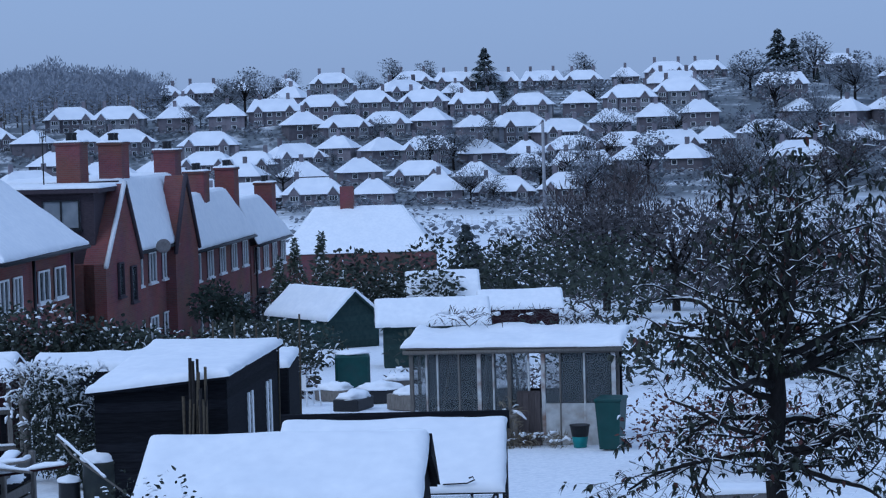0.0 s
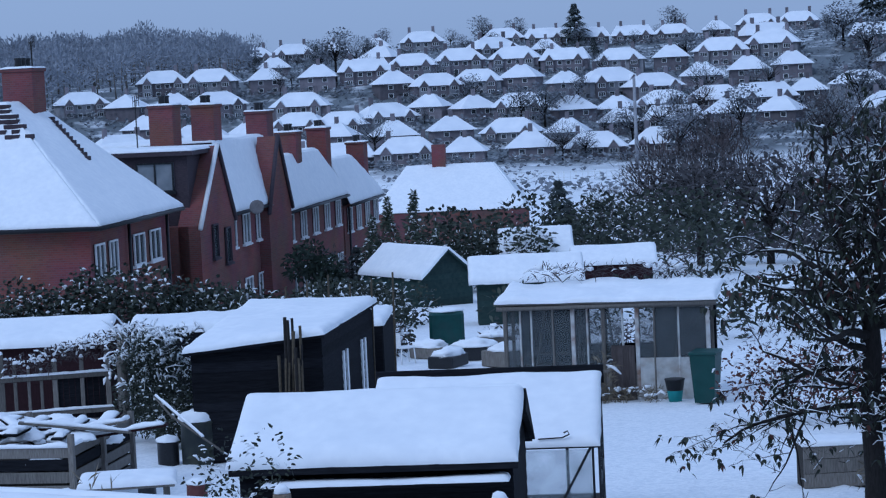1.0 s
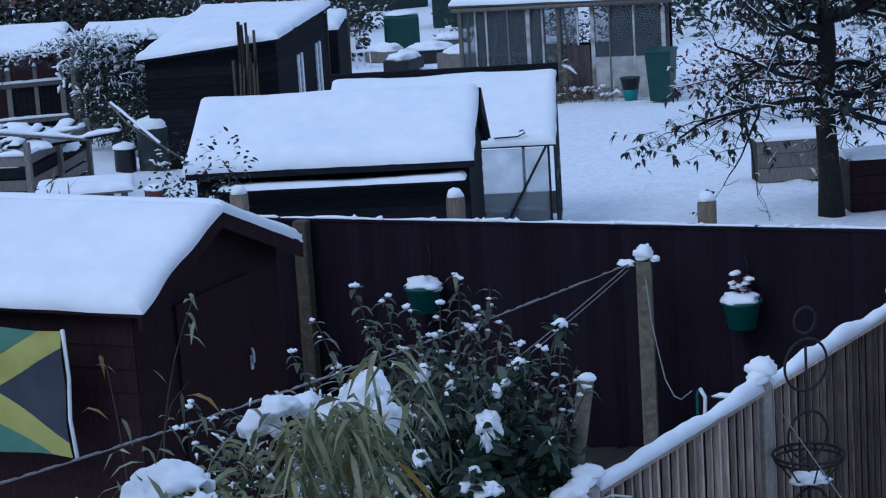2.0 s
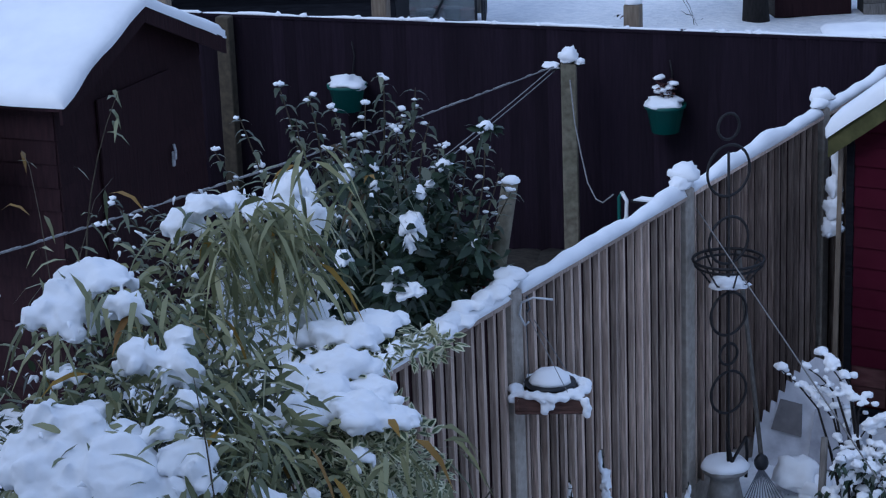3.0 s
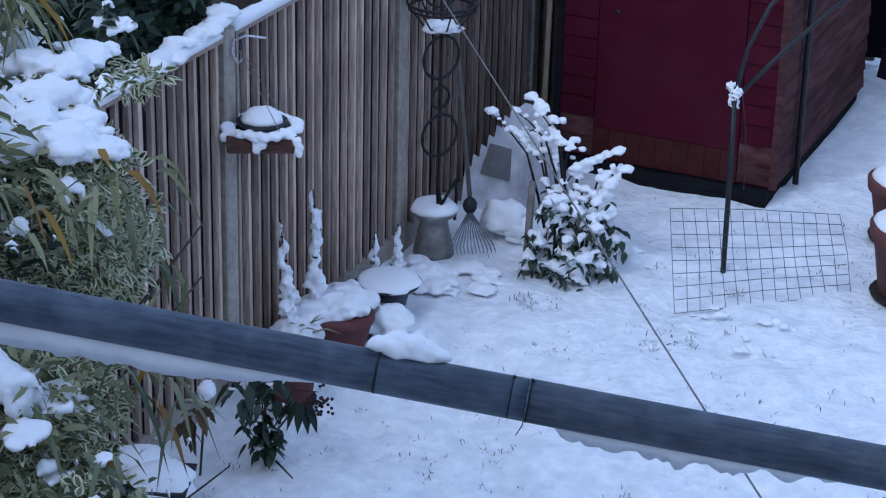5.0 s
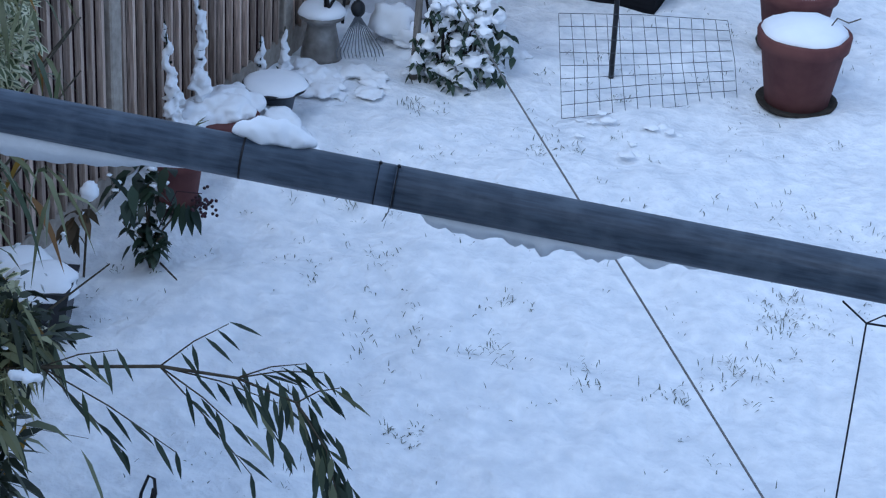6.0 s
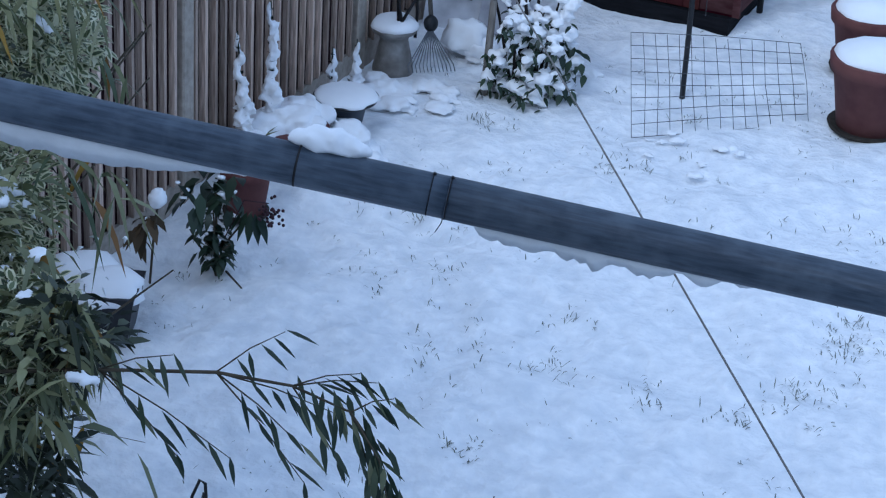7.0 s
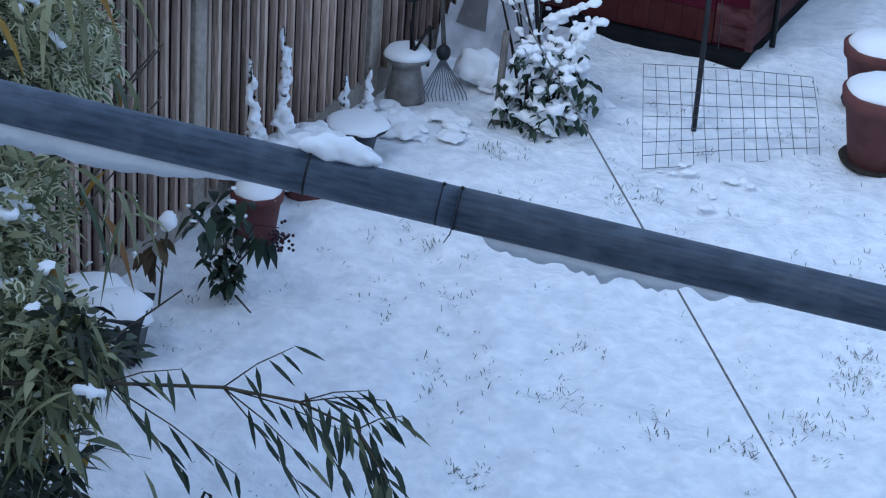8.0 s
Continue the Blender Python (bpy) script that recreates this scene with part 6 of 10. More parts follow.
# ---- the hillside of houses ----
def far_house(kind):
    """A pair of houses under one hipped roof."""
    h = thing("semi_detached_house", "distant brick pair of houses with a snowy hipped roof", "house", pose(0, 0, -500), "hillside houses")
    w, d, e, rg = (7.2, 4.6, 4.0, 7.7) if kind != 2 else (4.9, 4.6, 4.0, 7.6)
    m = Mesh()
    m.box(-w, w, -d, d, -4, e)
    part("wall", m, HAZED_WHITE if kind == 3 else HAZED_BRICK, h)
    o = 0.75
    hip = 3.6 if kind != 1 else 1.6
    m = Mesh()
    v = [(-w - o, -d - o, e), (w + o, -d - o, e), (w + o, d + o, e), (-w - o, d + o, e), (-w + hip, 0, rg), (w - hip, 0, rg)]
    m.add(v, [(0, 1, 5, 4), (1, 2, 5), (2, 3, 4, 5), (3, 0, 4), (3, 2, 1, 0)])
    part("roof", m, SNOW_HAZED, h, "snow-covered roof")
    if kind in (0, 1, 3):
        for s in (-1, 1):
            m = Mesh()
            x0, x1 = s * w * 0.62 - 1.6, s * w * 0.62 + 1.6
            m.box(x0 + 0.2, x1 - 0.2, -d - 0.9, -d, -4, e - 0.2)
            part("bay", m, HAZED_WHITE if kind == 0 else HAZED_BRICK, h)
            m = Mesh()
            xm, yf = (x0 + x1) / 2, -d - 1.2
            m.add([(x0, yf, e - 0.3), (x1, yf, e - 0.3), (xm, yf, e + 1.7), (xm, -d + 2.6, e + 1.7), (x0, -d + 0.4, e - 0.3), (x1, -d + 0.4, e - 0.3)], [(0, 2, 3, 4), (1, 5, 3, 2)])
            part("gable_roof", m, SNOW_HAZED, h)
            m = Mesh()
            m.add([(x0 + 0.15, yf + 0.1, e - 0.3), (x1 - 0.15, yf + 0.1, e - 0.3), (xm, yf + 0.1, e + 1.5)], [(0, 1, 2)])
            part("gable", m, HAZED_BRICK, h)
            for z in (0.9, 3.1):
                m = Mesh()
                m.box(xm - 1.0, xm + 1.0, -d - 0.98, -d - 0.88, z - 0.6, z + 0.6)
                wn2 = part("window", m, WHITE, h)
                for k in (-1, 0, 1):
                    m = Mesh()
                    m.box(xm + 0.62 * k - 0.25, xm + 0.62 * k + 0.25, -d - 1.0, -d - 0.97, z - 0.5, z + 0.5)
                    part("pane", m, PANE, wn2)
    for s in (-1, 1):
        for z in (0.9, 3.1):
            m = Mesh()
            x = s * (1.3 if kind != 2 else 2.0)
            m.box(x - 0.7, x + 0.7, -d - 0.08, -d, z - 0.6, z + 0.6)
            wn2 = part("window", m, WHITE, h)
            m = Mesh()
            m.box(x - 0.55, x + 0.55, -d - 0.1, -d - 0.07, z - 0.5, z + 0.5)
            part("pane", m, PANE, wn2)
    for s in ((-1, 1) if kind != 2 else (0,)):
        m = Mesh()
        m.box(s * (w - 3.2) - 0.5, s * (w - 3.2) + 0.5, -0.4, 0.4, rg - 0.8, rg + 1.5)
        part("chimney", m, HAZED_BRICK, h)
    return h


protos = [far_house(k) for k in range(4)]
hr2 = random.Random(8)
# streets along the hill: distance, degrees from pair to pair, share of empty plots, jitter in depth
ROWS = [(500, 1.62, 0.06, 4), (536, 1.4, 0.28, 7), (570, 1.2, 0.08, 7), (601, 1.16, 0.06, 6), (634, 1.28, 0.02, 2), (690, 1.4, 0.45, 8), (772, 1.06, 0.02, 4)]
homes = []


def wooded(az, d):
    """True where the hill carries wood in place of houses."""
    return d > float(np.interp(az, [38.6, 39.3, 41.0, 43.0, 45.0, 48.0], [900, 690, 642, 616, 590, 560]))


for i, (dist, step, empty, jitter) in enumerate(ROWS):
    deg = 48.0 + hr2.uniform(-0.4, 0.4)
    while deg > 18.5:
        a = radians(deg)
        d = dist + hr2.uniform(-jitter, jitter) + 3 * math.sin(deg * 0.7 + i)
        x, y = -math.sin(a) * d, math.cos(a) * d
        az = deg
        deg -= step * hr2.uniform(0.9, 1.12)
        if wooded(az, d - 4) or hr2.random() < empty + (0.4 if az < 24.5 else 0.0) or i == 0 and az < 28.5:
            continue
        homes.append((x, y))
        k = hr2.choice((0, 0, 0, 1, 2, 3)) if i in (0, 4, 6) else hr2.choice((0, 1, 2, 2, 2, 3))
        sc = hr2.uniform(0.9, 1.04)
        swing = 7 if i in (0, 4, 6) else 26
        ob = copy_thing(protos[k], pose(x, y, land(x, y) - 1.3, 0, 0, az + hr2.uniform(-swing, swing) + (90 if i in (1, 2, 3) and hr2.random() < 0.2 else 0)))
        ob.scale = (sc, sc, sc)
for p in protos:
    for o in [*p.children_recursive, p]:
        bpy.data.objects.remove(o)

# the telegraph mast
r = Mesh()
x, y = -math.sin(radians(29.3)) * 430, math.cos(radians(29.3)) * 430
z = land(x, y)
r.tube([(x, y, z - 1), (x, y, z + 19)], [0.4, 0.28], 8)
single("lamp_mast", r, HAZED_WHITE, "tall pale mast among the houses", "mast")
# road railings at the foot of the hill
for i in range(14):
    a = radians(33.2 - 0.31 * i)
    rr = thing("railing", "pale metal railing beside the valley road", "railing", here(-math.sin(a) * 425, math.cos(a) * 425, 0, math.degrees(a)), "valley railings")
    for z in (0.5, 1.5):
        r = Mesh()
        r.box(-1.15, 1.15, -0.05, 0.05, z, z + 0.1)
        part("rail", r, WHITE, rr)
    for x in (-1.1, 0, 1.0):
        r = Mesh()
        r.box(x, x + 0.12, -0.05, 0.05, -0.3, 1.7)
        part("post", r, WHITE, rr)


# ---- plants ----
DOWN = Vector((0, 0, -1))


def ball(r, n):
    """n random points in a ball of radius r, denser outward."""
    out = []
    while len(out) < n:
        p = Vector((rng.uniform(-1, 1), rng.uniform(-1, 1), rng.uniform(-1, 1)))
        if p.length <= 1 and p.length > rng.random() * 0.7:
            out.append(p * r)
    return out


def leaf_cloud(m, c, rad, n, length, wide, droop, spread=1.0, level=0.2):
    for p in ball(1, n):
        o = Vector(c) + Vector((p.x * rad[0], p.y * rad[1], p.z * rad[2]))
        d = Vector((rng.uniform(-1, 1), rng.uniform(-1, 1), rng.uniform(-0.7, 0.7) + level)) * spread + p * 0.6
        m.leaf(o, d, length * rng.uniform(0.6, 1.25), wide * rng.uniform(0.7, 1.2), droop * rng.uniform(0.3, 1.4), Vector((rng.uniform(-1, 1), rng.uniform(-1, 1), rng.uniform(-0.4, 1.4))))


def shoots(m, lv, sn, base, n, reach, lean, leaf, wide, step=0.06, snow=0.5, rise=1.0):
    """Upright shoots with pairs of leaves and crumbs of snow at their tips."""
    for i in range(n):
        b = Vector(base) + Vector((rng.uniform(-1, 1) * lean, rng.uniform(-1, 1) * lean, rng.uniform(-0.2, 0.1)))
        d = Vector((rng.uniform(-0.5, 0.5), rng.uniform(-0.5, 0.5), rise)).normalized()
        ln = reach * rng.uniform(0.5, 1)
        pts = [b + d * ln * k / 4 + Vector((0.02 * math.sin(k + i), 0.02 * math.cos(k * 2 + i), 0)) for k in range(5)]
        m.tube(pts, [0.006, 0.005, 0.004, 0.003, 0.002], 4)
        k = 0.25 * ln
        while k < ln:
            for s in (0, math.pi):
                a = k * 17 + s
                lv.leaf(b + d * k, (math.cos(a), math.sin(a), 0.25), leaf * rng.uniform(0.6, 1.1), wide, 0.35)
            k += step
        if rng.random() < snow:
            t = pts[-1]
            for q in range(3):
                r = rng.uniform(0.006, 0.013)
                sn.blob(t + Vector((rng.uniform(-0.02, 0.02), rng.uniform(-0.02, 0.02), rng.uniform(-0.01, 0.006))), r * 1.3, r, r * 0.9, i + q, 0.5, 0.9, False)


def snow_load(sn, c, rx, ry, rz, n, seed=0):
    """A heap of snow made of n overlapping, uneven lumps."""
    for i in range(int(n * 1.8)):
        a, t = rng.uniform(0, 6.28), rng.random() ** 0.6
        k = rng.uniform(0.22, 0.55) * (1.15 - 0.5 * t)
        sn.blob((c[0] + rx * 0.8 * t * math.cos(a), c[1] + ry * 0.8 * t * math.sin(a), c[2] - rz * 0.7 * t * t + rng.uniform(-0.2, 0.2) * rz), rx * k, ry * k * rng.uniform(0.8, 1.3), rz * rng.uniform(0.4, 0.85), seed + i, 0.75, 0.8, k > 0.35)


def lump(m, x, y, z, rx, rz, seed, n=9):
    """One lobed lump: a low dome with a ragged, drooping rim."""
    m.blob((x, y, z - rz * 0.25), rx * 0.95, rx * 0.85, rz * 0.95, seed, 0.35, 0.7)
    for k in range(n):
        a, t = rng.uniform(0, 6.28), rng.uniform(0.6, 1.15)
        r = rx * rng.uniform(0.16, 0.42)
        m.blob((x + rx * t * math.cos(a), y + rx * t * math.sin(a), z - rz * rng.uniform(0.1, 1.0)), r, r * rng.uniform(0.7, 1.3), rz * rng.uniform(0.25, 0.6), seed * 11 + k, 0.4, 1.1, False)


def bunch(m, p, n, length, wide, way=(0, 0, 0), fall=0.9, spread=0.06):
    """Narrow leaves drooping from about one point."""
    for i in range(n):
        a = rng.uniform(0, 6.28)
        d = Vector((math.cos(a), math.sin(a), rng.uniform(-0.9, 0.4))) + Vector(way)
        o = Vector(p) + Vector((rng.uniform(-1, 1), rng.uniform(-1, 1), rng.uniform(-1.2, 0.8))) * spread
        m.leaf(o, d, length * rng.uniform(0.6, 1.2), wide * rng.uniform(0.7, 1.25), fall * rng.uniform(0.6, 1.5), Vector((rng.uniform(-1, 1), rng.uniform(-1, 1), rng.uniform(-0.2, 1.2))))


# evergreen laurel beyond the fence
lau = thing("laurel_bush", "glossy dark green laurel bush with clots of snow", "bush", pose(-5.65, 8.5, 0))
st, lv, sn = Mesh(), Mesh(), Mesh()
for i in range(9):
    a = i * 0.7
    st.tube([(0.05 * math.cos(a), 0.05 * math.sin(a), -0.05), (0.2 * math.cos(a), 0.2 * math.sin(a), 1.0), (0.4 * math.cos(a), 0.4 * math.sin(a), 2.0)], [0.03, 0.02, 0.01], 5)
leaf_cloud(lv, (0.10, 0.1, 1.5), (0.42, 0.5, 0.72), 1700, 0.10, 0.046, 0.35)
leaf_cloud(lv, (0.28, 0.0, 1.9), (0.30, 0.34, 0.42), 800, 0.10, 0.046, 0.35)
leaf_cloud(lv, (-0.1, 0.1, 1.95), (0.32, 0.32, 0.35), 500, 0.10, 0.046, 0.35)
leaf_cloud(lv, (0.42, -0.38, 1.88), (0.14, 0.2, 0.28), 180, 0.09, 0.045, 0.35)
# young shoots: each a bowed stem with pairs of curling leaves and a cap of snow at the tip
sh = random.Random(19)
yv = Mesh()
for x, y, z in ((-5.82, 7.98, 2.87), (-5.97, 7.87, 2.73), (-6.07, 7.79, 2.59), (-5.43, 8.25, 2.88), (-5.31, 8.33, 2.82), (-5.71, 8.06, 2.81), (-5.05, 8.49, 2.61), (-5.26, 8.36, 2.66), (-5.39, 8.28, 2.63), (-6.44, 7.49, 2.38), (-6.33, 7.58, 2.35), (-6.47, 7.47, 2.27), (-5.54, 8.18, 2.61), (-5.18, 8.41, 2.45), (-5.76, 8.02, 2.7), (-5.62, 8.12, 2.74), (-5.5, 8.2, 2.76), (-5.36, 8.3, 2.72), (-5.12, 8.45, 2.52), (-5.0, 8.55, 2.42), (-5.9, 7.92, 2.5), (-5.66, 8.1, 2.55), (-5.22, 8.38, 2.55), (-5.45, 8.2, 2.5), (-4.98, 8.6, 2.3), (-6.2, 7.7, 2.3)):
    t = Vector((x + 5.65, y - 8.5, z))
    b = Vector((t.x * 0.75 + sh.uniform(-0.06, 0.06), t.y * 0.75, z - sh.uniform(0.45, 0.7)))
    bow = Vector((sh.uniform(-0.05, 0.05), sh.uniform(-0.05, 0.05), 0.04))
    pts = [b.lerp(t, k / 6) + bow * math.sin(math.pi * k / 6) for k in range(7)]
    st.tube(pts, [0.006, 0.005, 0.005, 0.004, 0.0035, 0.003, 0.002], 4)
    d, k = (t - b).normalized(), 0.12
    while k < 1.0:
        i = min(5, int(k * 6))
        q = pts[i].lerp(pts[i + 1], k * 6 - i)
        a = k * 40 + x * 9
        for e in (a, a + sh.uniform(1.6, 3.6)):
            yv.leaf(q, (math.cos(e), math.sin(e), sh.uniform(0.1, 0.8)), sh.uniform(0.05, 0.088), sh.uniform(0.02, 0.034), sh.uniform(0.5, 1.2))
        if sh.random() < 0.34:
            w = sh.uniform(0.006, 0.014)
            sn.blob(q + Vector((0.02 * math.cos(a), 0.02 * math.sin(a), 0.014)), w * 1.4, w, w * 0.7, int(k * 50), 0.6, 0.8, False)
        k += sh.uniform(0.06, 0.12)
    if sh.random() < 0.6:
        for j in range(3):
            w = sh.uniform(0.007, 0.015)
            sn.blob(t + Vector((sh.uniform(-0.025, 0.025), sh.uniform(-0.02, 0.02), sh.uniform(-0.01, 0.015))), w * 1.3, w, w * 0.9, j, 0.5, 0.9, False)
# mixed paler leaves and withered ones before the bush
wv = Mesh()
for i in range(26):
    p = Vector((sh.uniform(-0.25, 0.32), sh.uniform(-0.75, -0.3), sh.uniform(1.95, 2.62)))
    bunch(yv if i % 5 else wv, p, 7, 0.12, 0.02, (0.1, -0.1, -0.1), 0.8, 0.05)
tagged(part("young_foliage", yv, YOUNG_LAUREL, lau, "paler green young leaves"), kind="stuff")
tagged(part("withered_foliage", wv, BROWN_LEAF, lau, "withered brown leaves"), kind="stuff")
tagged(part("branchwork", st, TWIG, lau), kind="stuff")
CLOTS = (
    (-5.15, 8.01, 2.30, 0.075, 0.080), (-5.15, 7.97, 2.22, 0.030, 0.055), (-5.43, 7.93, 2.52, 0.050, 0.070),
    (-5.06, 8.15, 2.54, 0.040, 0.035), (-5.34, 7.73, 2.19, 0.050, 0.060), (-5.07, 7.83, 2.05, 0.074, 0.045),
    (-5.15, 7.79, 2.06, 0.045, 0.035), (-5.33, 7.99, 2.54, 0.030, 0.025), (-5.32, 7.97, 2.46, 0.035, 0.030),
    (-5.14, 8.06, 2.43, 0.035, 0.035), (-5.10, 8.10, 2.46, 0.030, 0.030), (-5.13, 7.83, 2.13, 0.035, 0.022),
    (-4.85, 8.04, 2.24, 0.020, 0.035), (-4.98, 8.38, 2.67, 0.040, 0.025),
)
for i, (x, y, z, rx, rz) in enumerate(CLOTS):
    cl = Mesh()
    lump(cl, x + 5.65, y - 8.5, z, rx * 0.8, rz * 0.8, i, 13)
    heap("snow_clot", cl, lau, "clot of wet snow", 0.006, 2, crag=0.012)
    leaf_cloud(lv, (x + 5.65, y - 8.5, z - 0.02), (rx, rx, rz), 16, 0.09, 0.04, 0.4)
tagged(part("foliage", lv, LAUREL, lau), kind="stuff")
tagged(part("snow_dusting", sn, SNOW, lau), kind="stuff")

# bamboo and evergreen thicket beside the fence
bam = thing("bamboo", "arching green bamboo bowed down by heaps of snow", "bamboo", pose(-3.9, 4.9, 0))
O = Vector((-3.9, 4.9, 0))
st, lv, dk, yl, sn, ug = Mesh(), Mesh(), Mesh(), Mesh(), Mesh(), Mesh()


def cane(p0, p1, p2, r=0.0035):
    """A bowed cane through three points; returns points along it."""
    pts = []
    for k in range(9):
        t = k / 8
        pts.append(Vector(p0) * (1 - t) ** 2 + Vector(p1) * 2 * t * (1 - t) + Vector(p2) * t * t - O)
    st.tube(pts, [r * (1 - 0.75 * k / 8) for k in range(9)], 5)
    return pts


def spray(pts, lv, n, length, wide, fall=0.9):
    """Bamboo leaves hanging in fans along the outer half of a cane."""
    for i in range(n):
        k = rng.choice((4.3, 5.2, 6.0, 6.7, 7.3, 7.9))
        a = int(k)
        p = pts[a].lerp(pts[a + 1], k - a)
        d = (pts[a + 1] - pts[a]).normalized()
        q = p + Vector((rng.uniform(-1, 1), rng.uniform(-1, 1), rng.uniform(-1.0, 0.5))) * 0.03
        lv.leaf(q, d * 0.6 + Vector((rng.uniform(-0.7, 0.7), rng.uniform(-0.7, 0.7), rng.uniform(-0.7, 0.2))), length * rng.uniform(0.6, 1.2), wide * rng.uniform(0.7, 1.2), fall * rng.uniform(0.4, 1.4))


targets = [((-4.15, 5.36, 3.05), 22, lv), ((-3.98, 5.45, 2.95), 30, lv), ((-4.05, 5.2, 3.1), 30, lv), ((-3.96, 4.75, 3.08), 26, lv), ((-3.8, 4.8, 2.85), 22, dk), ((-3.7, 4.9, 2.6), 24, lv), ((-3.62, 5.1, 2.45), 10, dk), ((-3.3, 4.7, 2.1), 24, dk), ((-3.2, 4.9, 1.95), 22, dk), ((-3.3, 4.4, 2.2), 20, lv), ((-3.1, 4.4, 1.8), 24, dk), ((-3.0, 4.2, 1.6), 22, dk), ((-2.95, 4.6, 1.5), 20, dk), ((-4.35, 5.0, 3.0), 20, dk), ((-4.6, 5.2, 2.95), 18, dk), ((-4.95, 5.5, 3.2), 16, lv), ((-4.4, 5.6, 2.8), 18, lv), ((-3.7, 5.0, 2.3), 10, dk)]
for p0, p1, p2 in (((-3.40, 4.27, 2.45), (-3.42, 4.29, 2.8), (-3.46, 4.28, 3.1)), ((-3.38, 4.25, 2.45), (-3.36, 4.3, 2.7), (-3.30, 4.33, 2.95)), ((-4.6, 5.2, 2.6), (-4.75, 5.3, 3.1), (-4.62, 5.45, 3.5))):
    spray(cane(p0, p1, p2, 0.005), dk, 8, 0.12, 0.018)
for (x, y, z), n, which in targets:
    for j in range(2):
        e = Vector((x + rng.uniform(-0.15, 0.15), y + rng.uniform(-0.15, 0.15), z + rng.uniform(-0.12, 0.08)))
        b = Vector((-4.15 + rng.uniform(-0.3, 0.15), 4.4 + rng.uniform(-0.4, 0.3), -0.05))
        c = Vector((b.x * 0.7 + e.x * 0.3, b.y * 0.7 + e.y * 0.3, e.z + rng.uniform(0.05, 0.3)))
        pts = cane(b, c, e)
        spray(pts, which, int(n * 0.4), 0.125, 0.019)
        if rng.random() < 0.35:
            spray(pts, yl, 2, 0.15, 0.022)
# dark leaves low and inside: a darker shrub, deepened in colour for shade
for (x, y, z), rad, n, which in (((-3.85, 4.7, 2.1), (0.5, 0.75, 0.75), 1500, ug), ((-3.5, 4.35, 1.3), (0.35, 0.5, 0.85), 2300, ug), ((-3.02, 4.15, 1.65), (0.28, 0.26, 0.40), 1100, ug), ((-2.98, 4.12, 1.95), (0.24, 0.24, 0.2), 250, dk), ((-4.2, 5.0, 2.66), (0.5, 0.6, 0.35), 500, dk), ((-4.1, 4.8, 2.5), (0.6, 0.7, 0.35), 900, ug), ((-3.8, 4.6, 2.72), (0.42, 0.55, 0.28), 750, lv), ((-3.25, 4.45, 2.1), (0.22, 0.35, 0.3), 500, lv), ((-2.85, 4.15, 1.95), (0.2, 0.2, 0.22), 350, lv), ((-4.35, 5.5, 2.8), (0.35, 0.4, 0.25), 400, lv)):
    leaf_cloud(which, Vector((x, y, z)) - O, rad, n, 0.095, 0.022, 0.5)
# drooping bunches: x, y, z, leaves
for x, y, z, n in ((-4.05, 5.32, 3.18, 26), (-3.99, 5.36, 3.19, 34), (-3.98, 5.47, 3.14, 34), (-4.03, 5.21, 3.18, 26), (-4.06, 5.17, 3.11, 22), (-3.94, 5.35, 3.09, 30), (-3.93, 5.45, 3.03, 26), (-3.83, 4.69, 3.10, 12), (-3.82, 4.81, 3.08, 12), (-4.15, 4.55, 3.25, 12), (-3.99, 4.59, 3.13, 10), (-3.26, 4.89, 2.76, 20), (-3.22, 5.01, 2.71, 24), (-3.24, 4.77, 2.73, 22), (-3.34, 4.72, 2.76, 16), (-3.97, 4.45, 3.05, 10), (-3.66, 4.74, 2.97, 16), (-3.49, 4.44, 2.89, 16), (-3.42, 4.44, 2.82, 20), (-3.38, 4.57, 2.78, 20), (-3.50, 4.19, 2.72, 18), (-4.06, 4.40, 3.05, 9), (-4.13, 5.79, 3.25, 10), (-3.97, 5.84, 3.14, 12), (-3.23, 5.08, 2.57, 24), (-3.05, 4.6, 2.3, 24), (-2.95, 4.35, 2.15, 26), (-3.0, 4.8, 2.2, 20), (-2.85, 4.2, 2.0, 22), (-3.1, 4.95, 2.45, 22), (-2.75, 4.12, 1.85, 18), (-2.9, 4.3, 1.6, 20)):
    bunch(lv if z > 2.5 else dk, Vector((x, y, z)) - O, n if z > 3.0 and y > 5.1 else (n // 3 if x > -3.4 and z > 2.3 else n // 2), 0.145, 0.019, (0.35, -0.1, 0.1), 0.95, 0.07)
    if rng.random() < 0.5:
        bunch(yl, Vector((x, y, z)) - O, 1, 0.15, 0.022, (0.3, 0, 0))
# leaves drooping over the pot beside the thicket
for x, y, z in ((-2.71, 4.29, 2.00), (-2.69, 4.18, 2.07), (-2.74, 4.15, 2.02), (-2.72, 4.16, 2.16)):
    for k in range(3):
        bunch((dk, lv, ug)[k], Vector((x, y, z)) - O, 6, 0.085, 0.018, (0.1, -0.1, -0.4), 0.95, 0.05)
    leaf_cloud(ug, Vector((x - 0.03, y + 0.05, z - 0.02)) - O, (0.08, 0.08, 0.07), 45, 0.07, 0.022, 0.5)
    bunch(yl, Vector((x, y, z)) - O, 1, 0.11, 0.018, (0.2, -0.1, -0.2))
tagged(part("cane_thicket", st, TWIG, bam), kind="stuff")
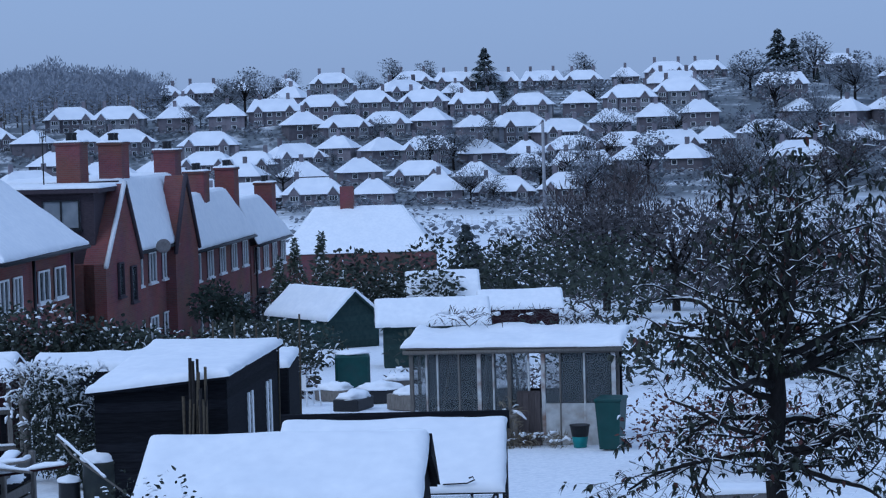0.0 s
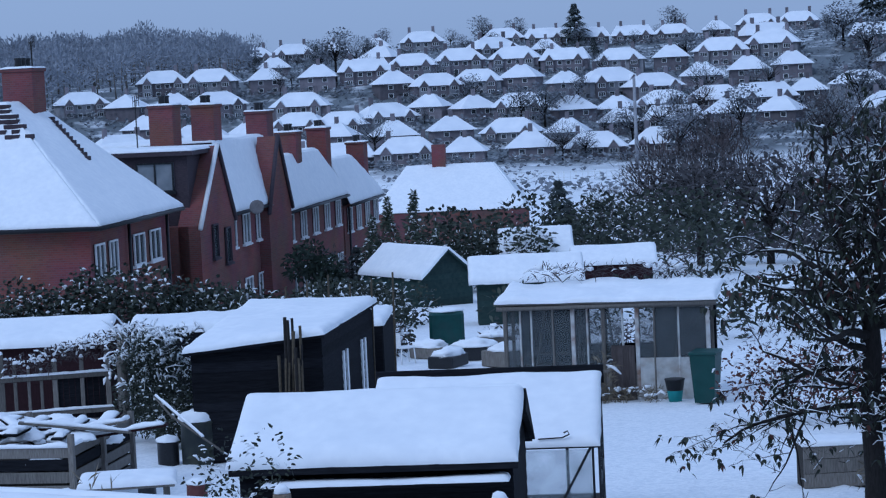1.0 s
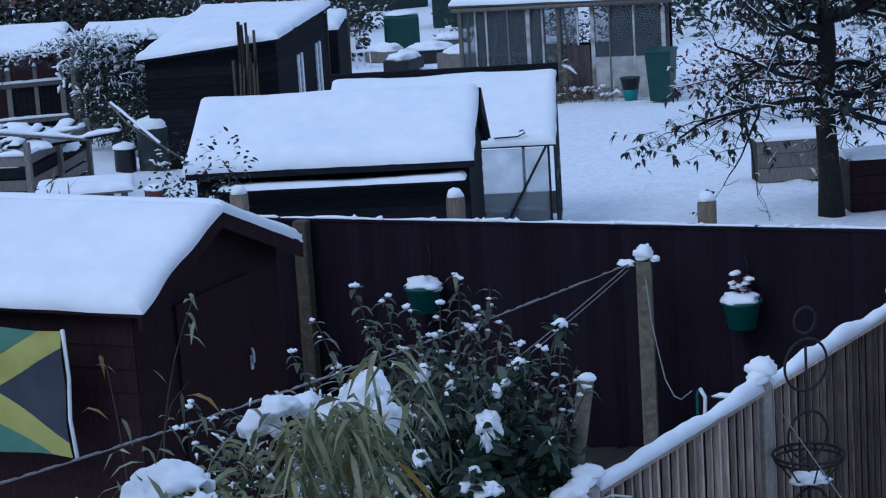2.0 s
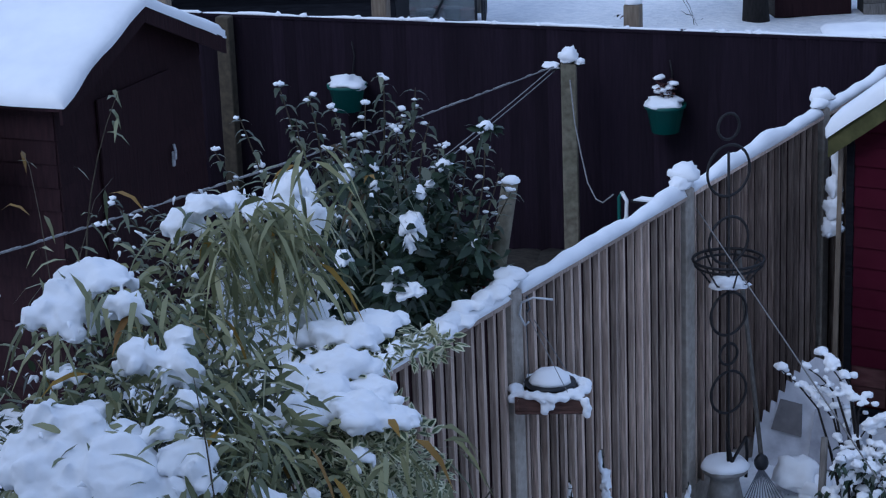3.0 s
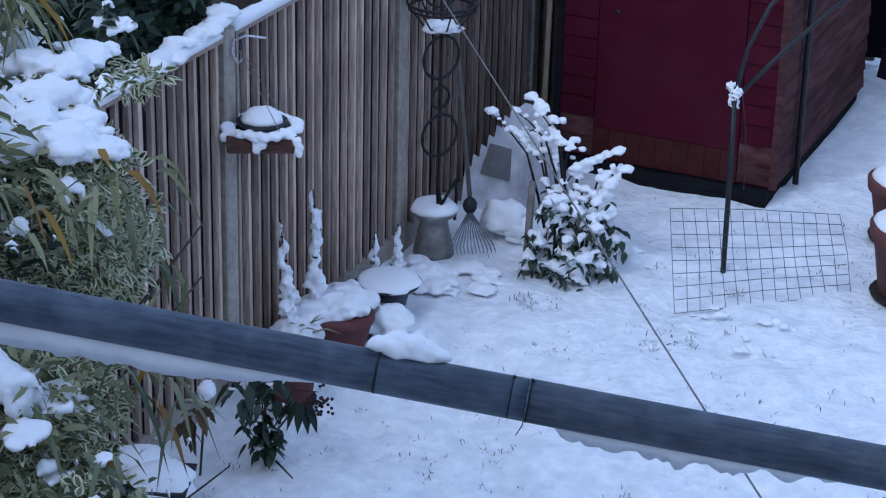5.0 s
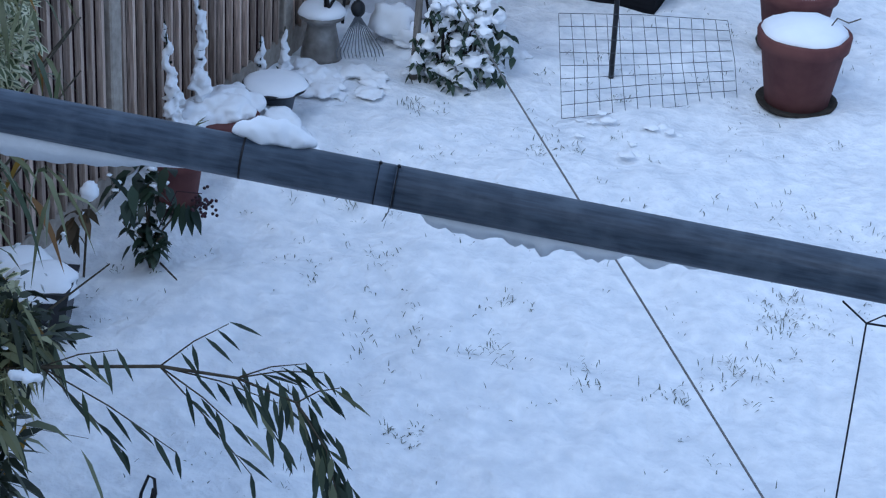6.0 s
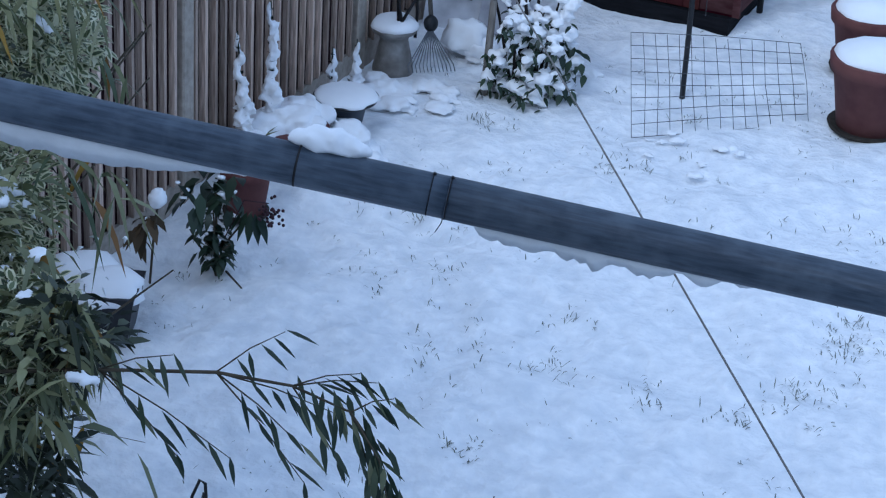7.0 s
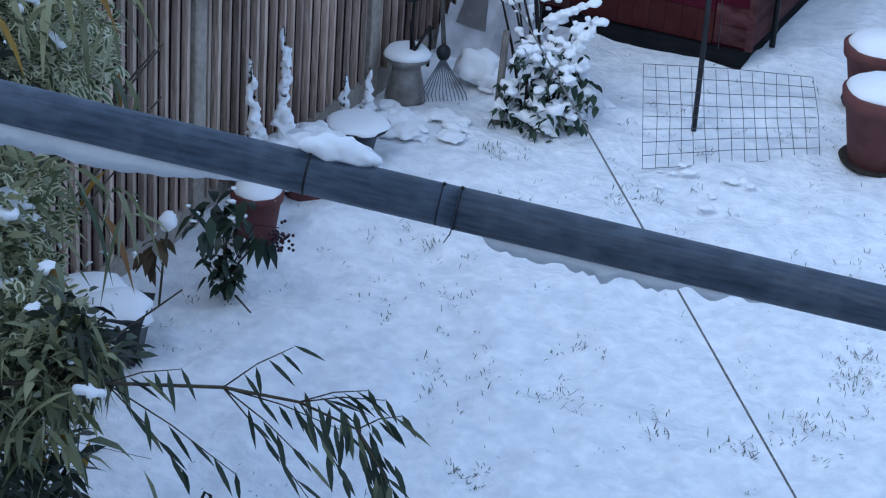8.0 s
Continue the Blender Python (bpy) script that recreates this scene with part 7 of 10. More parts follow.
SNOWFIELDS = (
    ((-3.77, 4.27, 2.84, 0.150, 0.10), (-3.85, 4.25, 2.92, 0.10, 0.065), (-3.64, 4.19, 2.77, 0.125, 0.095), (-3.76, 4.13, 2.78, 0.10, 0.10), (-3.64, 4.37, 2.90, 0.046, 0.038), (-3.93, 4.21, 2.94, 0.06, 0.056), (-3.70, 4.22, 2.83, 0.15, 0.10), (-3.86, 4.14, 2.82, 0.11, 0.10), (-3.95, 4.16, 2.84, 0.09, 0.08)),
    ((-3.53, 4.34, 2.85, 0.078, 0.063), (-3.45, 4.30, 2.80, 0.037, 0.037), (-3.56, 4.30, 2.85, 0.06, 0.05)),
    ((-4.12, 4.53, 3.12, 0.088, 0.061), (-4.11, 4.67, 3.18, 0.113, 0.045), (-3.96, 4.62, 3.13, 0.056, 0.048)),
    ((-3.85, 4.52, 3.02, 0.060, 0.060), (-3.74, 4.57, 2.99, 0.060, 0.071), (-3.78, 4.64, 3.05, 0.047, 0.040), (-3.65, 4.49, 2.94, 0.043, 0.034)),
    ((-4.02, 4.40, 2.98, 0.055, 0.022),),
    ((-4.59, 5.68, 3.01, 0.066, 0.057), (-4.52, 5.73, 3.06, 0.076, 0.042), (-4.51, 5.85, 3.04, 0.067, 0.038)),
    ((-4.42, 6.03, 3.02, 0.088, 0.062), (-4.38, 6.07, 3.07, 0.058, 0.058), (-4.37, 5.82, 3.04, 0.057, 0.042), (-4.27, 5.98, 2.99, 0.048, 0.077)),
    ((-3.26, 4.60, 2.15, 0.048, 0.035), (-3.12, 4.55, 2.18, 0.031, 0.025)),
    ((-2.94, 4.37, 2.16, 0.030, 0.030),),
    ((-3.05, 4.30, 2.11, 0.038, 0.038), (-2.85, 4.17, 2.15, 0.029, 0.022)),
    ((-2.62, 4.08, 2.03, 0.036, 0.018), (-2.70, 4.12, 2.06, 0.02, 0.018)),
    ((-3.49, 4.53, 2.28, 0.06, 0.05), (-3.43, 4.55, 2.25, 0.055, 0.05), (-3.36, 4.56, 2.22, 0.035, 0.035)),
    ((-3.38, 4.43, 2.71, 0.058, 0.061), (-3.32, 4.58, 2.68, 0.028, 0.028)),
    ((-3.30, 4.33, 2.38, 0.095, 0.075), (-3.20, 4.36, 2.32, 0.070, 0.070), (-3.12, 4.42, 2.25, 0.045, 0.035), (-3.38, 4.28, 2.41, 0.07, 0.06)),
)
for i, field in enumerate(SNOWFIELDS):
    cl = Mesh()
    for k, (x, y, z, rx, rz) in enumerate(field):
        c = Vector((x, y, z)) - O
        lump(cl, c.x, c.y, c.z, rx if z > 2.5 else rx * 0.95, rz if z > 2.5 or rx > 0.065 else rz * 0.38, 3 + i * 7 + k, 10 if z > 2.5 else 15)
        for q in range(int(60 * rx)):
            a = rng.uniform(0, 6.28)
            which = lv if rng.random() < 0.6 else dk
            which.leaf(c + Vector((rx * math.cos(a), rx * math.sin(a), -rz * rng.uniform(0.1, 0.8))), (math.cos(a), math.sin(a), rng.uniform(-0.5, 0.4)), rng.uniform(0.1, 0.18), 0.019, rng.uniform(0.5, 1.3))
        for q in range(int(26 * rx)):
            a, t = rng.uniform(0, 6.28), rng.uniform(0.1, 0.9)
            (lv if q % 2 else dk).leaf(c + Vector((rx * t * math.cos(a), rx * t * math.sin(a), rz * (1.05 - 0.5 * t))), (math.cos(a + 1), math.sin(a + 1), rng.uniform(0.0, 0.8)), rng.uniform(0.08, 0.16), 0.017, rng.uniform(0.2, 0.8))
    tagged(heap("snow_clump", cl, bam, "clump of snow weighing on the leaves", 0.009, 3, crag=0.025), kind="stuff")
for i in range(620):
    f = rng.choice(SNOWFIELDS[:8])
    x, y, z, rx, rz = rng.choice(f)
    q = Vector((x + rng.uniform(-0.28, 0.28), y + rng.uniform(-0.28, 0.28), z - rng.uniform(0.0, 0.32))) - O
    r = rng.uniform(0.002, 0.007)
    g = Vector((rng.uniform(-1, 1), rng.uniform(-1, 1), rng.uniform(-0.7, 0.4))).normalized() * r * rng.uniform(1.2, 4)
    sn.tube([q - g, q + Vector((0, 0, r * 0.8)), q + g + Vector((0, 0, -r))], [r * 0.35, r * rng.uniform(0.7, 1.3), r * 0.3], 6)
tagged(part("snow_dusting", sn, SNOW, bam), kind="stuff")
tagged(part("foliage", lv, BAMBOO, bam), kind="stuff")
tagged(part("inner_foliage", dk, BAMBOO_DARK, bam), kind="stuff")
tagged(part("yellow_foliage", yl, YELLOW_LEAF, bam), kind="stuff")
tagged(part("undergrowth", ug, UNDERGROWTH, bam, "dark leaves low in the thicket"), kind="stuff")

def edged_cloud(heart, rim, c, rad, n, length, wide, droop):
    """Leaves with a cream margin round a green heart."""
    for p in ball(1, n):
        o = Vector(c) + Vector((p.x * rad[0], p.y * rad[1], p.z * rad[2]))
        d = (Vector((rng.uniform(-1, 1), rng.uniform(-1, 1), rng.uniform(-0.5, 0.8))) + p * 0.6).normalized()
        up = Vector((rng.uniform(-0.8, 0.8), rng.uniform(-0.8, 0.8), 1.0))
        side = d.cross(up).normalized()
        k, w, f = length * rng.uniform(0.6, 1.25), wide * rng.uniform(0.7, 1.2), droop * rng.uniform(0.3, 1.4)
        rim.leaf(o, d, k, w, f, up)
        heart.leaf(o + side.cross(d) * 0.0016, d, k * 0.9, w * 0.52, f, up)


# variegated shrub in front of the fence
va = thing("variegated_shrub", "cream and green variegated shrub loaded with lobed snow", "shrub", pose(-3.75, 5.7, 0))
O2 = Vector((-3.75, 5.7, 0))
st, lv, cr, sn = Mesh(), Mesh(), Mesh(), Mesh()
for i in range(16):
    e = Vector((rng.uniform(-0.3, 0.45), rng.uniform(-0.8, 0.4), rng.uniform(1.2, 2.4)))
    st.tube([(-0.45 + e.x * 0.1, -0.5 + e.y * 0.1, -0.05), (-0.35 + e.x * 0.3, -0.4 + e.y * 0.4, e.z * 0.6), (e.x - 0.1, e.y, e.z)], [0.014, 0.009, 0.003], 5)
for c, rad, n in (((-0.02, -0.35, 2.28), (0.32, 0.42, 0.36), 2200), ((-0.04, -0.12, 2.1), (0.24, 0.30, 0.24), 1300), ((-0.22, -0.6, 1.8), (0.22, 0.42, 0.5), 1500), ((0.26, -0.6, 2.35), (0.18, 0.3, 0.2), 900), ((-0.15, 0.40, 2.52), (0.10, 0.12, 0.06), 160), ((0.55, -1.2, 2.1), (0.16, 0.3, 0.25), 900), ((0.85, -1.45, 1.95), (0.16, 0.2, 0.2), 700), ((0.40, -1.0, 1.9), (0.12, 0.25, 0.3), 500)):
    edged_cloud(lv, cr, c, rad, int(n * 0.8), 0.05, 0.024, 0.3)
tagged(part("branchwork", st, TWIG, va), kind="stuff")
LOADS = (
    ((-3.81, 5.39, 2.82, 0.079, 0.044), (-3.70, 5.40, 2.82, 0.070, 0.038), (-3.76, 5.60, 2.80, 0.090, 0.032), (-3.94, 5.51, 2.82, 0.054, 0.045)),
    ((-3.66, 5.24, 2.80, 0.094, 0.051), (-3.61, 5.07, 2.78, 0.084, 0.050), (-3.69, 5.05, 2.80, 0.050, 0.067)),
    ((-3.53, 5.22, 2.74, 0.076, 0.037), (-3.47, 5.14, 2.72, 0.05, 0.03)),
    ((-3.61, 4.94, 2.74, 0.099, 0.053),),
    ((-3.47, 5.02, 2.76, 0.099, 0.046), (-3.38, 5.06, 2.73, 0.074, 0.036), (-3.34, 5.08, 2.72, 0.049, 0.023)),
    ((-3.39, 4.92, 2.66, 0.040, 0.030), (-3.36, 4.86, 2.64, 0.022, 0.02)), ((-3.36, 5.07, 2.46, 0.018, 0.02), (-3.39, 5.05, 2.48, 0.024, 0.02)),
)
for i, field in enumerate(LOADS):
    cl = Mesh()
    for k, (x, y, z, rx, rz) in enumerate(field):
        c = Vector((x, y, z)) - O2
        lump(cl, c.x, c.y, c.z, rx, rz, 5 + i * 7 + k, 11)
        edged_cloud(lv, cr, c - Vector((0, 0, rz + 0.05)), (rx * 1.3, rx * 1.3, 0.08), int(700 * rx), 0.05, 0.024, 0.5)
    heap("snow_load", cl, va, "lobed load of snow", 0.009, 3, crag=0.035)
kept = rng.getstate()
for i, field in enumerate((((-3.29, 4.50, 2.27, 0.060, 0.040), (-3.24, 4.48, 2.25, 0.045, 0.050),), ((-3.20, 4.55, 2.22, 0.050, 0.030), (-3.17, 4.57, 2.20, 0.035, 0.025),), ((-3.11, 4.26, 2.25, 0.065, 0.030), (-3.09, 4.29, 2.25, 0.045, 0.030),), ((-3.08, 4.59, 2.00, 0.026, 0.045),), ((-3.02, 4.46, 2.00, 0.030, 0.030),), ((-3.06, 4.28, 2.15, 0.030, 0.025),))):
    cl = Mesh()
    for k, (x, y, z, rx, rz) in enumerate(field):
        c = Vector((x, y, z)) - O2
        lump(cl, c.x, c.y, c.z, rx, rz, 61 + i * 7 + k, 10)
    tagged(heap("snow_load", cl, va, "lobed load of snow", 0.010, 3), kind="stuff")
rng.setstate(kept)
tagged(part("foliage", lv, VARIEGATED, va), kind="stuff")
tagged(part("cream_foliage", cr, CREAM_EDGE, va), kind="stuff")


# the bamboo branch that hangs over the lawn, leaf by leaf
br = thing("bamboo_branch", "thin bare bamboo branch hung with narrow green leaves", "branch", pose(-2.36, 4.3, 2.0))
O3 = Vector((-2.36, 4.3, 2.0))
spine = [Vector(p) - O3 for p in ((-3.2, 3.9, 1.95), (-2.9, 4.04, 1.975), (-2.63, 4.17, 1.995), (-2.36, 4.3, 2.0), (-2.17, 4.36, 1.985), (-2.02, 4.4, 1.93), (-1.93, 4.39, 1.82), (-1.88, 4.36, 1.70))]
m = Mesh()
m.tube(spine, [0.006, 0.006, 0.005, 0.005, 0.004, 0.003, 0.0025, 0.002], 6)
part("stem", m, TWIG, br)
R8, U8 = Vector((0.916, 0.40, 0.0)), Vector((0, 0, 1))


def leaf_at(p, du, dv, length, wide=0.017, material=BRANCH_LEAF):
    m = Mesh()
    m.leaf(p, R8 * du + U8 * dv + Vector((0.05, -0.1, 0)), length, wide, 0.12, Vector((-0.4, 0.8, 0.45)))
    part("leaf", m, material, br)


twigs = []
for a, (du, dv), ln in ((2, (0.6, -0.75), 0.32), (2, (0.75, -0.55), 0.42), (3, (0.8, 0.6), 0.22), (3, (0.75, -0.7), 0.30), (3, (0.9, -0.3), 0.32), (3, (0.65, -0.9), 0.40), (4, (0.9, 0.25), 0.18), (4, (0.5, -0.9), 0.25), (4, (0.95, 0.1), 0.22), (5, (0.3, -1), 0.26), (5, (0.5, -0.9), 0.2), (2, (0.85, 0.25), 0.2), (1, (0.7, -0.6), 0.3), (6, (0.3, -1), 0.2), (5, (0.8, 0.35), 0.12)):
    p = spine[a]
    e = p + (R8 * du + U8 * dv).normalized() * ln
    mid = p.lerp(e, 0.5) + Vector((0, 0, 0.012))
    m = Mesh()
    m.tube([p, mid, e], [0.0025, 0.002, 0.0012], 4)
    part("twig", m, TWIG, br)
    twigs.append((p, mid, e, du, dv))
for p, mid, e, du, dv in twigs:
    for k in range(5):
        t = 0.3 + 0.7 * k / 4
        q = p.lerp(e, t) + Vector((0, 0, 0.006))
        up = dv > 0
        leaf_at(q, 0.45 + rng.uniform(-0.35, 0.4), (-0.35 if up else -0.85) + rng.uniform(-0.3, 0.35), rng.uniform(0.065, 0.12), rng.uniform(0.013, 0.019), BAMBOO_DARK if rng.random() < 0.2 else BRANCH_LEAF)
for i in range(48):
    a = rng.uniform(4.0, 6.99)
    k = int(a)
    q = spine[k].lerp(spine[k + 1], a - k) + Vector((rng.uniform(-0.04, 0.05), rng.uniform(-0.03, 0.03), rng.uniform(-0.05, 0.03)))
    leaf_at(q, rng.uniform(-0.1, 0.6), rng.uniform(-1.2, -0.5), rng.uniform(0.06, 0.12), rng.uniform(0.012, 0.02), BAMBOO_DARK if rng.random() < 0.25 else (YELLOW_LEAF if rng.random() < 0.04 else BRANCH_LEAF))

# ---- grey pipe in front of the window ----
PP = thing("plastic_pipe", "dark grey plastic pipe with cable ties and ice", "pipe", pose(0, 0, 0))
q0, q1 = Vector((-2.070, 3.200, 3.231)), Vector((-0.452, 3.720, 3.013))
dv = (q1 - q0)
a, b = q0 - dv * 1.1, q1 + dv * 1.3
PM = Matrix.Translation(q0 + Vector((0, 0, 0.004))) @ dv.to_track_quat("Z", "Y").to_matrix().to_4x4()
L = dv.length
m = Mesh()
m.tube([(0, 0, -1.1 * L), (0, 0, 0.43 * L)], 0.0406, 28)
part("section", m, PIPE, PP, m=PM)
m = Mesh()
m.tube([(0, 0, 0.4302 * L), (0, 0, 2.3 * L)], 0.0413, 28)
part("section", m, PIPE, PP, m=PM)
j1 = 0.265 * L
for z, r2, w2 in ((j1, 0.0414, 0.002), (0.412 * L, 0.0412, 0.001), (0.432 * L, 0.0419, 0.0013), (0.985 * L, 0.0419, 0.002)):
    m = Mesh()
    m.tube([(0, 0, z - w2), (0, 0, z + w2)], r2, 28)
    part("cable_tie", m, IRON, PP, "thin black cable tie", m=PM)
    m = Mesh()
    m.tube([(0.0, 0.041, z), (0.0, 0.0452, z + 0.002)], 0.0035, 6)
    part("tie_head", m, PLASTIC_DARK, PP, m=PM)
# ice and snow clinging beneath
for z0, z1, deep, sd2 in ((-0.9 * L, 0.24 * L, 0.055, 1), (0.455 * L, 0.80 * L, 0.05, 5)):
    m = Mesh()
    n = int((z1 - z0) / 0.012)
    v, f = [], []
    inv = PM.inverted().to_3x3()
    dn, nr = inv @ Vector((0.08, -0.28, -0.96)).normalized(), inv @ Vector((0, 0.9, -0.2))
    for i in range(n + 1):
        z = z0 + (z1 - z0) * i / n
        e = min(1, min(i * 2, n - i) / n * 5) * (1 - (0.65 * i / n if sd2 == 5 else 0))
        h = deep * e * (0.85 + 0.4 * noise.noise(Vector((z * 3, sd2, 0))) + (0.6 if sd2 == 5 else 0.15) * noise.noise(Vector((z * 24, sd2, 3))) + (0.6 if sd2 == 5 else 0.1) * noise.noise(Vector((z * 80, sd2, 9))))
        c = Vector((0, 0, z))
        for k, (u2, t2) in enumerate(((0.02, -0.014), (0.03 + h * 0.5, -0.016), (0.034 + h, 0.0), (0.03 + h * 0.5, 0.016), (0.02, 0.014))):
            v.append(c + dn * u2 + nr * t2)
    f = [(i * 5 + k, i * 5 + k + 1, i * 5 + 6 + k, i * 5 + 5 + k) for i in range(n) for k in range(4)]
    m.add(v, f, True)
    part("ice", m, SNOW_GREY, PP, "greyish snow hanging below the pipe", m=PM)
# a lump of snow lodged on top by the joint
m = Mesh()
along = dv.normalized()
for k, (t, rx, rz) in enumerate(((-0.005, 0.026, 0.020), (0.025, 0.036, 0.030), (0.055, 0.036, 0.032), (0.085, 0.032, 0.026), (0.112, 0.02, 0.014), (0.04, 0.03, 0.026))):
    c = PM @ Vector((0, 0, j1 + t)) + Vector((0.0, 0.016, 0.047))
    m.blob(c + along * 0.004, rx, rx * 0.8, rz, 70 + k, 0.3, 0.6)
heap("snow_lump", m, PP, "rounded lump of snow on the pipe", 0.006, 4)
# wires at the right end
KN = Vector((-0.52, 3.71, 2.925))
m = Mesh()
m.tube([KN + Vector((-0.05, 0, 0.035)), KN, KN + Vector((0.03, 0.01, 0.02)), KN + Vector((0.2, 0.03, -0.06))], 0.0022, 5)
m.tube([KN, KN + Vector((0.12, 0.02, 0.0))], 0.0022, 5)
m.tube(sag(KN, KN + Vector((0.06, -0.5, -0.95)), 0.0, 8), 0.002, 5)
part("wire", m, PLASTIC_DARK, PP, "thin dark wire tied round the pipe")
m = Mesh()
m.tube([PM @ Vector((0, -0.03, 0.43 * L)), PM @ Vector((0.002, -0.055, 0.43 * L)), PM @ Vector((-0.004, -0.075, 0.425 * L))], 0.0012, 4)
part("thread", m, PLASTIC_DARK, PP)
m = Mesh()
hk = [Vector(p) for p in ((-2.02, 3.52, 0.0), (-2.02, 3.56, 2.05), (-2.02, 3.60, 2.15), (-2.012, 3.62, 2.185), (-1.998, 3.62, 2.18), (-1.99, 3.61, 2.15), (-1.992, 3.60, 2.125), (-1.999, 3.605, 2.13), (-1.996, 3.612, 2.16))]
m.tube(hk, 0.004, 6)
single("shepherd_crook", m, IRON, "thin black garden crook with a curled top", "garden hook")


# ---- things along the side fence ----
# hanging bird tray
ty = thing("bird_tray", "wooden hanging bird tray heaped with snow", "bird feeder", pose(-4.80, 8.60, 1.27, 0, 0, 28))
m = Mesh()
m.box(-0.165, 0.165, -0.12, 0.12, 0, 0.02, c=0.006)
part("base", m, TRAY_WOOD, ty)
for x0, x1, y0, y1 in ((0.15, 0.165, -0.12, 0.12), (-0.165, -0.15, -0.12, 0.12), (-0.149, 0.149, 0.105, 0.12), (-0.149, 0.149, -0.12, -0.105)):
    m = Mesh()
    m.box(x0, x1, y0, y1, 0.02, 0.085)
    part("side", m, TRAY_WOOD, ty)
m = Mesh()
m.lathe([(0.10, 0.105), (0.122, 0.112), (0.122, 0.122), (0.10, 0.126)], n=24)
part("dish", m, PLASTIC_DARK, ty, "thin dark dish")
m = Mesh()
m.blob((0, 0, 0.125), 0.098, 0.098, 0.062, 2, 0.12, 0.15)
part("snow_cap", m, SNOW, ty, "domed cap of snow")
m = Mesh()
for k in range(34):
    a = k * 2 * math.pi / 34
    r = rng.uniform(0.022, 0.034)
    m.blob((0.168 * math.cos(a) * (0.8 + 0.2 * abs(math.cos(a))), 0.135 * math.sin(a), 0.088 + rng.uniform(-0.012, 0.014)), r * 1.3, r * 1.3, r * 0.75, k, 0.4, 0.9, False)
for x, y, z in ((-0.02, -0.135, 0.06), (-0.025, -0.14, 0.035), (0.0, -0.14, 0.05), (0.165, -0.12, 0.06), (0.17, -0.125, 0.03), (0.172, -0.12, 0.005), (-0.175, -0.09, 0.07)):
    m.blob((x, y, z), 0.024, 0.02, 0.026, int(z * 100), 0.4, 1.0, False)
heap("snow", m, ty, "drooping snow along the rim", 0.007, 2)
for x, y in ((0.1, -0.14), (0.1, 0.14), (-0.1, 0.0)):
    m = Mesh()
    m.tube([(x, y, 0.08), (-0.11, 0.13 + 0.2 * y, 0.44)], 0.0025, 4)
    part("cord", m, ROPE, ty)
m = Mesh()
m.tube([(-0.16, 0.13, 0.5), (-0.10, 0.13, 0.5), (-0.09, 0.13, 0.44), (-0.12, 0.13, 0.40)], 0.005, 6)
part("hook", m, WIRE, ty, "bent wire hook")

# pale hook on the post that carries the tray's cord
m = Mesh()
m.tube([(-4.781, 8.614, 1.795), (-4.861, 8.570, 1.807), (-4.911, 8.541, 1.785), (-4.921, 8.535, 1.727), (-4.896, 8.549, 1.669), (-4.882, 8.557, 1.691)], 0.006, 6)
single("post_hook", m, ZINC, "pale bent metal hook fixed to a fence post", "hook")
# iron spiral feeder
sp = thing("ring_feeder", "tall black iron stand of linked rings", "bird feeder", pose(-4.72, 10.45, 0))
V = pose(0, 0, 0, 90, 0, 62)
m = Mesh()
m.tube([(0, 0, -0.1), (0, 0, 2.06)], 0.008, 6)
part("rod", m, IRON, sp)
for z, r2, flat in ((2.20, 0.07, 0), (1.96, 0.14, 0), (1.575, 0.13, 0), (1.47, 0.19, 1), (1.16, 0.12, 0), (0.93, 0.06, 0), (0.71, 0.12, 0)):
    m = Mesh()
    m.ring((0, 0, z), r2, 0.008, Matrix() if flat else (V @ pose(0, 0, 0, 0, 0, 0)))
    part("ring", m, IRON, sp, "black iron ring")
m = Mesh()
m.ring((0, 0, 1.44), 0.18, 0.007)
part("ring", m, IRON, sp)
for i in range(7):
    a = i * 0.9
    m = Mesh()
    m.tube([(0.19 * math.cos(a), 0.19 * math.sin(a), 1.46), (0.10 * math.cos(a), 0.10 * math.sin(a), 1.34), (0, 0, 1.31)], 0.005, 5)
    part("basket_rib", m, IRON, sp)
m = Mesh()
m.blob((0, 0, 1.33), 0.10, 0.10, 0.04, 3, 0.5, 0.5)
part("snow", m, SNOW, sp)
m = Mesh()
m.tube([(0.02, 0.0, 0.3), (0.06, 0.10, 0.42), (0.04, 0.16, 0.30), (0.06, 0.10, 0.18)], 0.01, 6)
m.tube([(0, 0, 0.3), (0.0, -0.03, 0.48), (0.02, 0.0, 0.3)], 0.01, 6)
part("hook", m, IRON, sp)

# steel stool topped with snow
so = thing("metal_pedestal", "dull steel flared pedestal with a round slab of snow", "pedestal", pose(-4.76, 10.49, 0))
m = Mesh()
m.lathe([(0.115, -0.02), (0.115, 0.01), (0.095, 0.10), (0.08, 0.17), (0.085, 0.20), (0.125, 0.225), (0.13, 0.25), (0.11, 0.255)], n=26)
part("body", m, STEEL, so)
m = Mesh()
m.blob((0, 0, 0.255), 0.135, 0.135, 0.06, 3, 0.1, 0.3)
part("snow", m, SNOW, so, "round slab of snow")
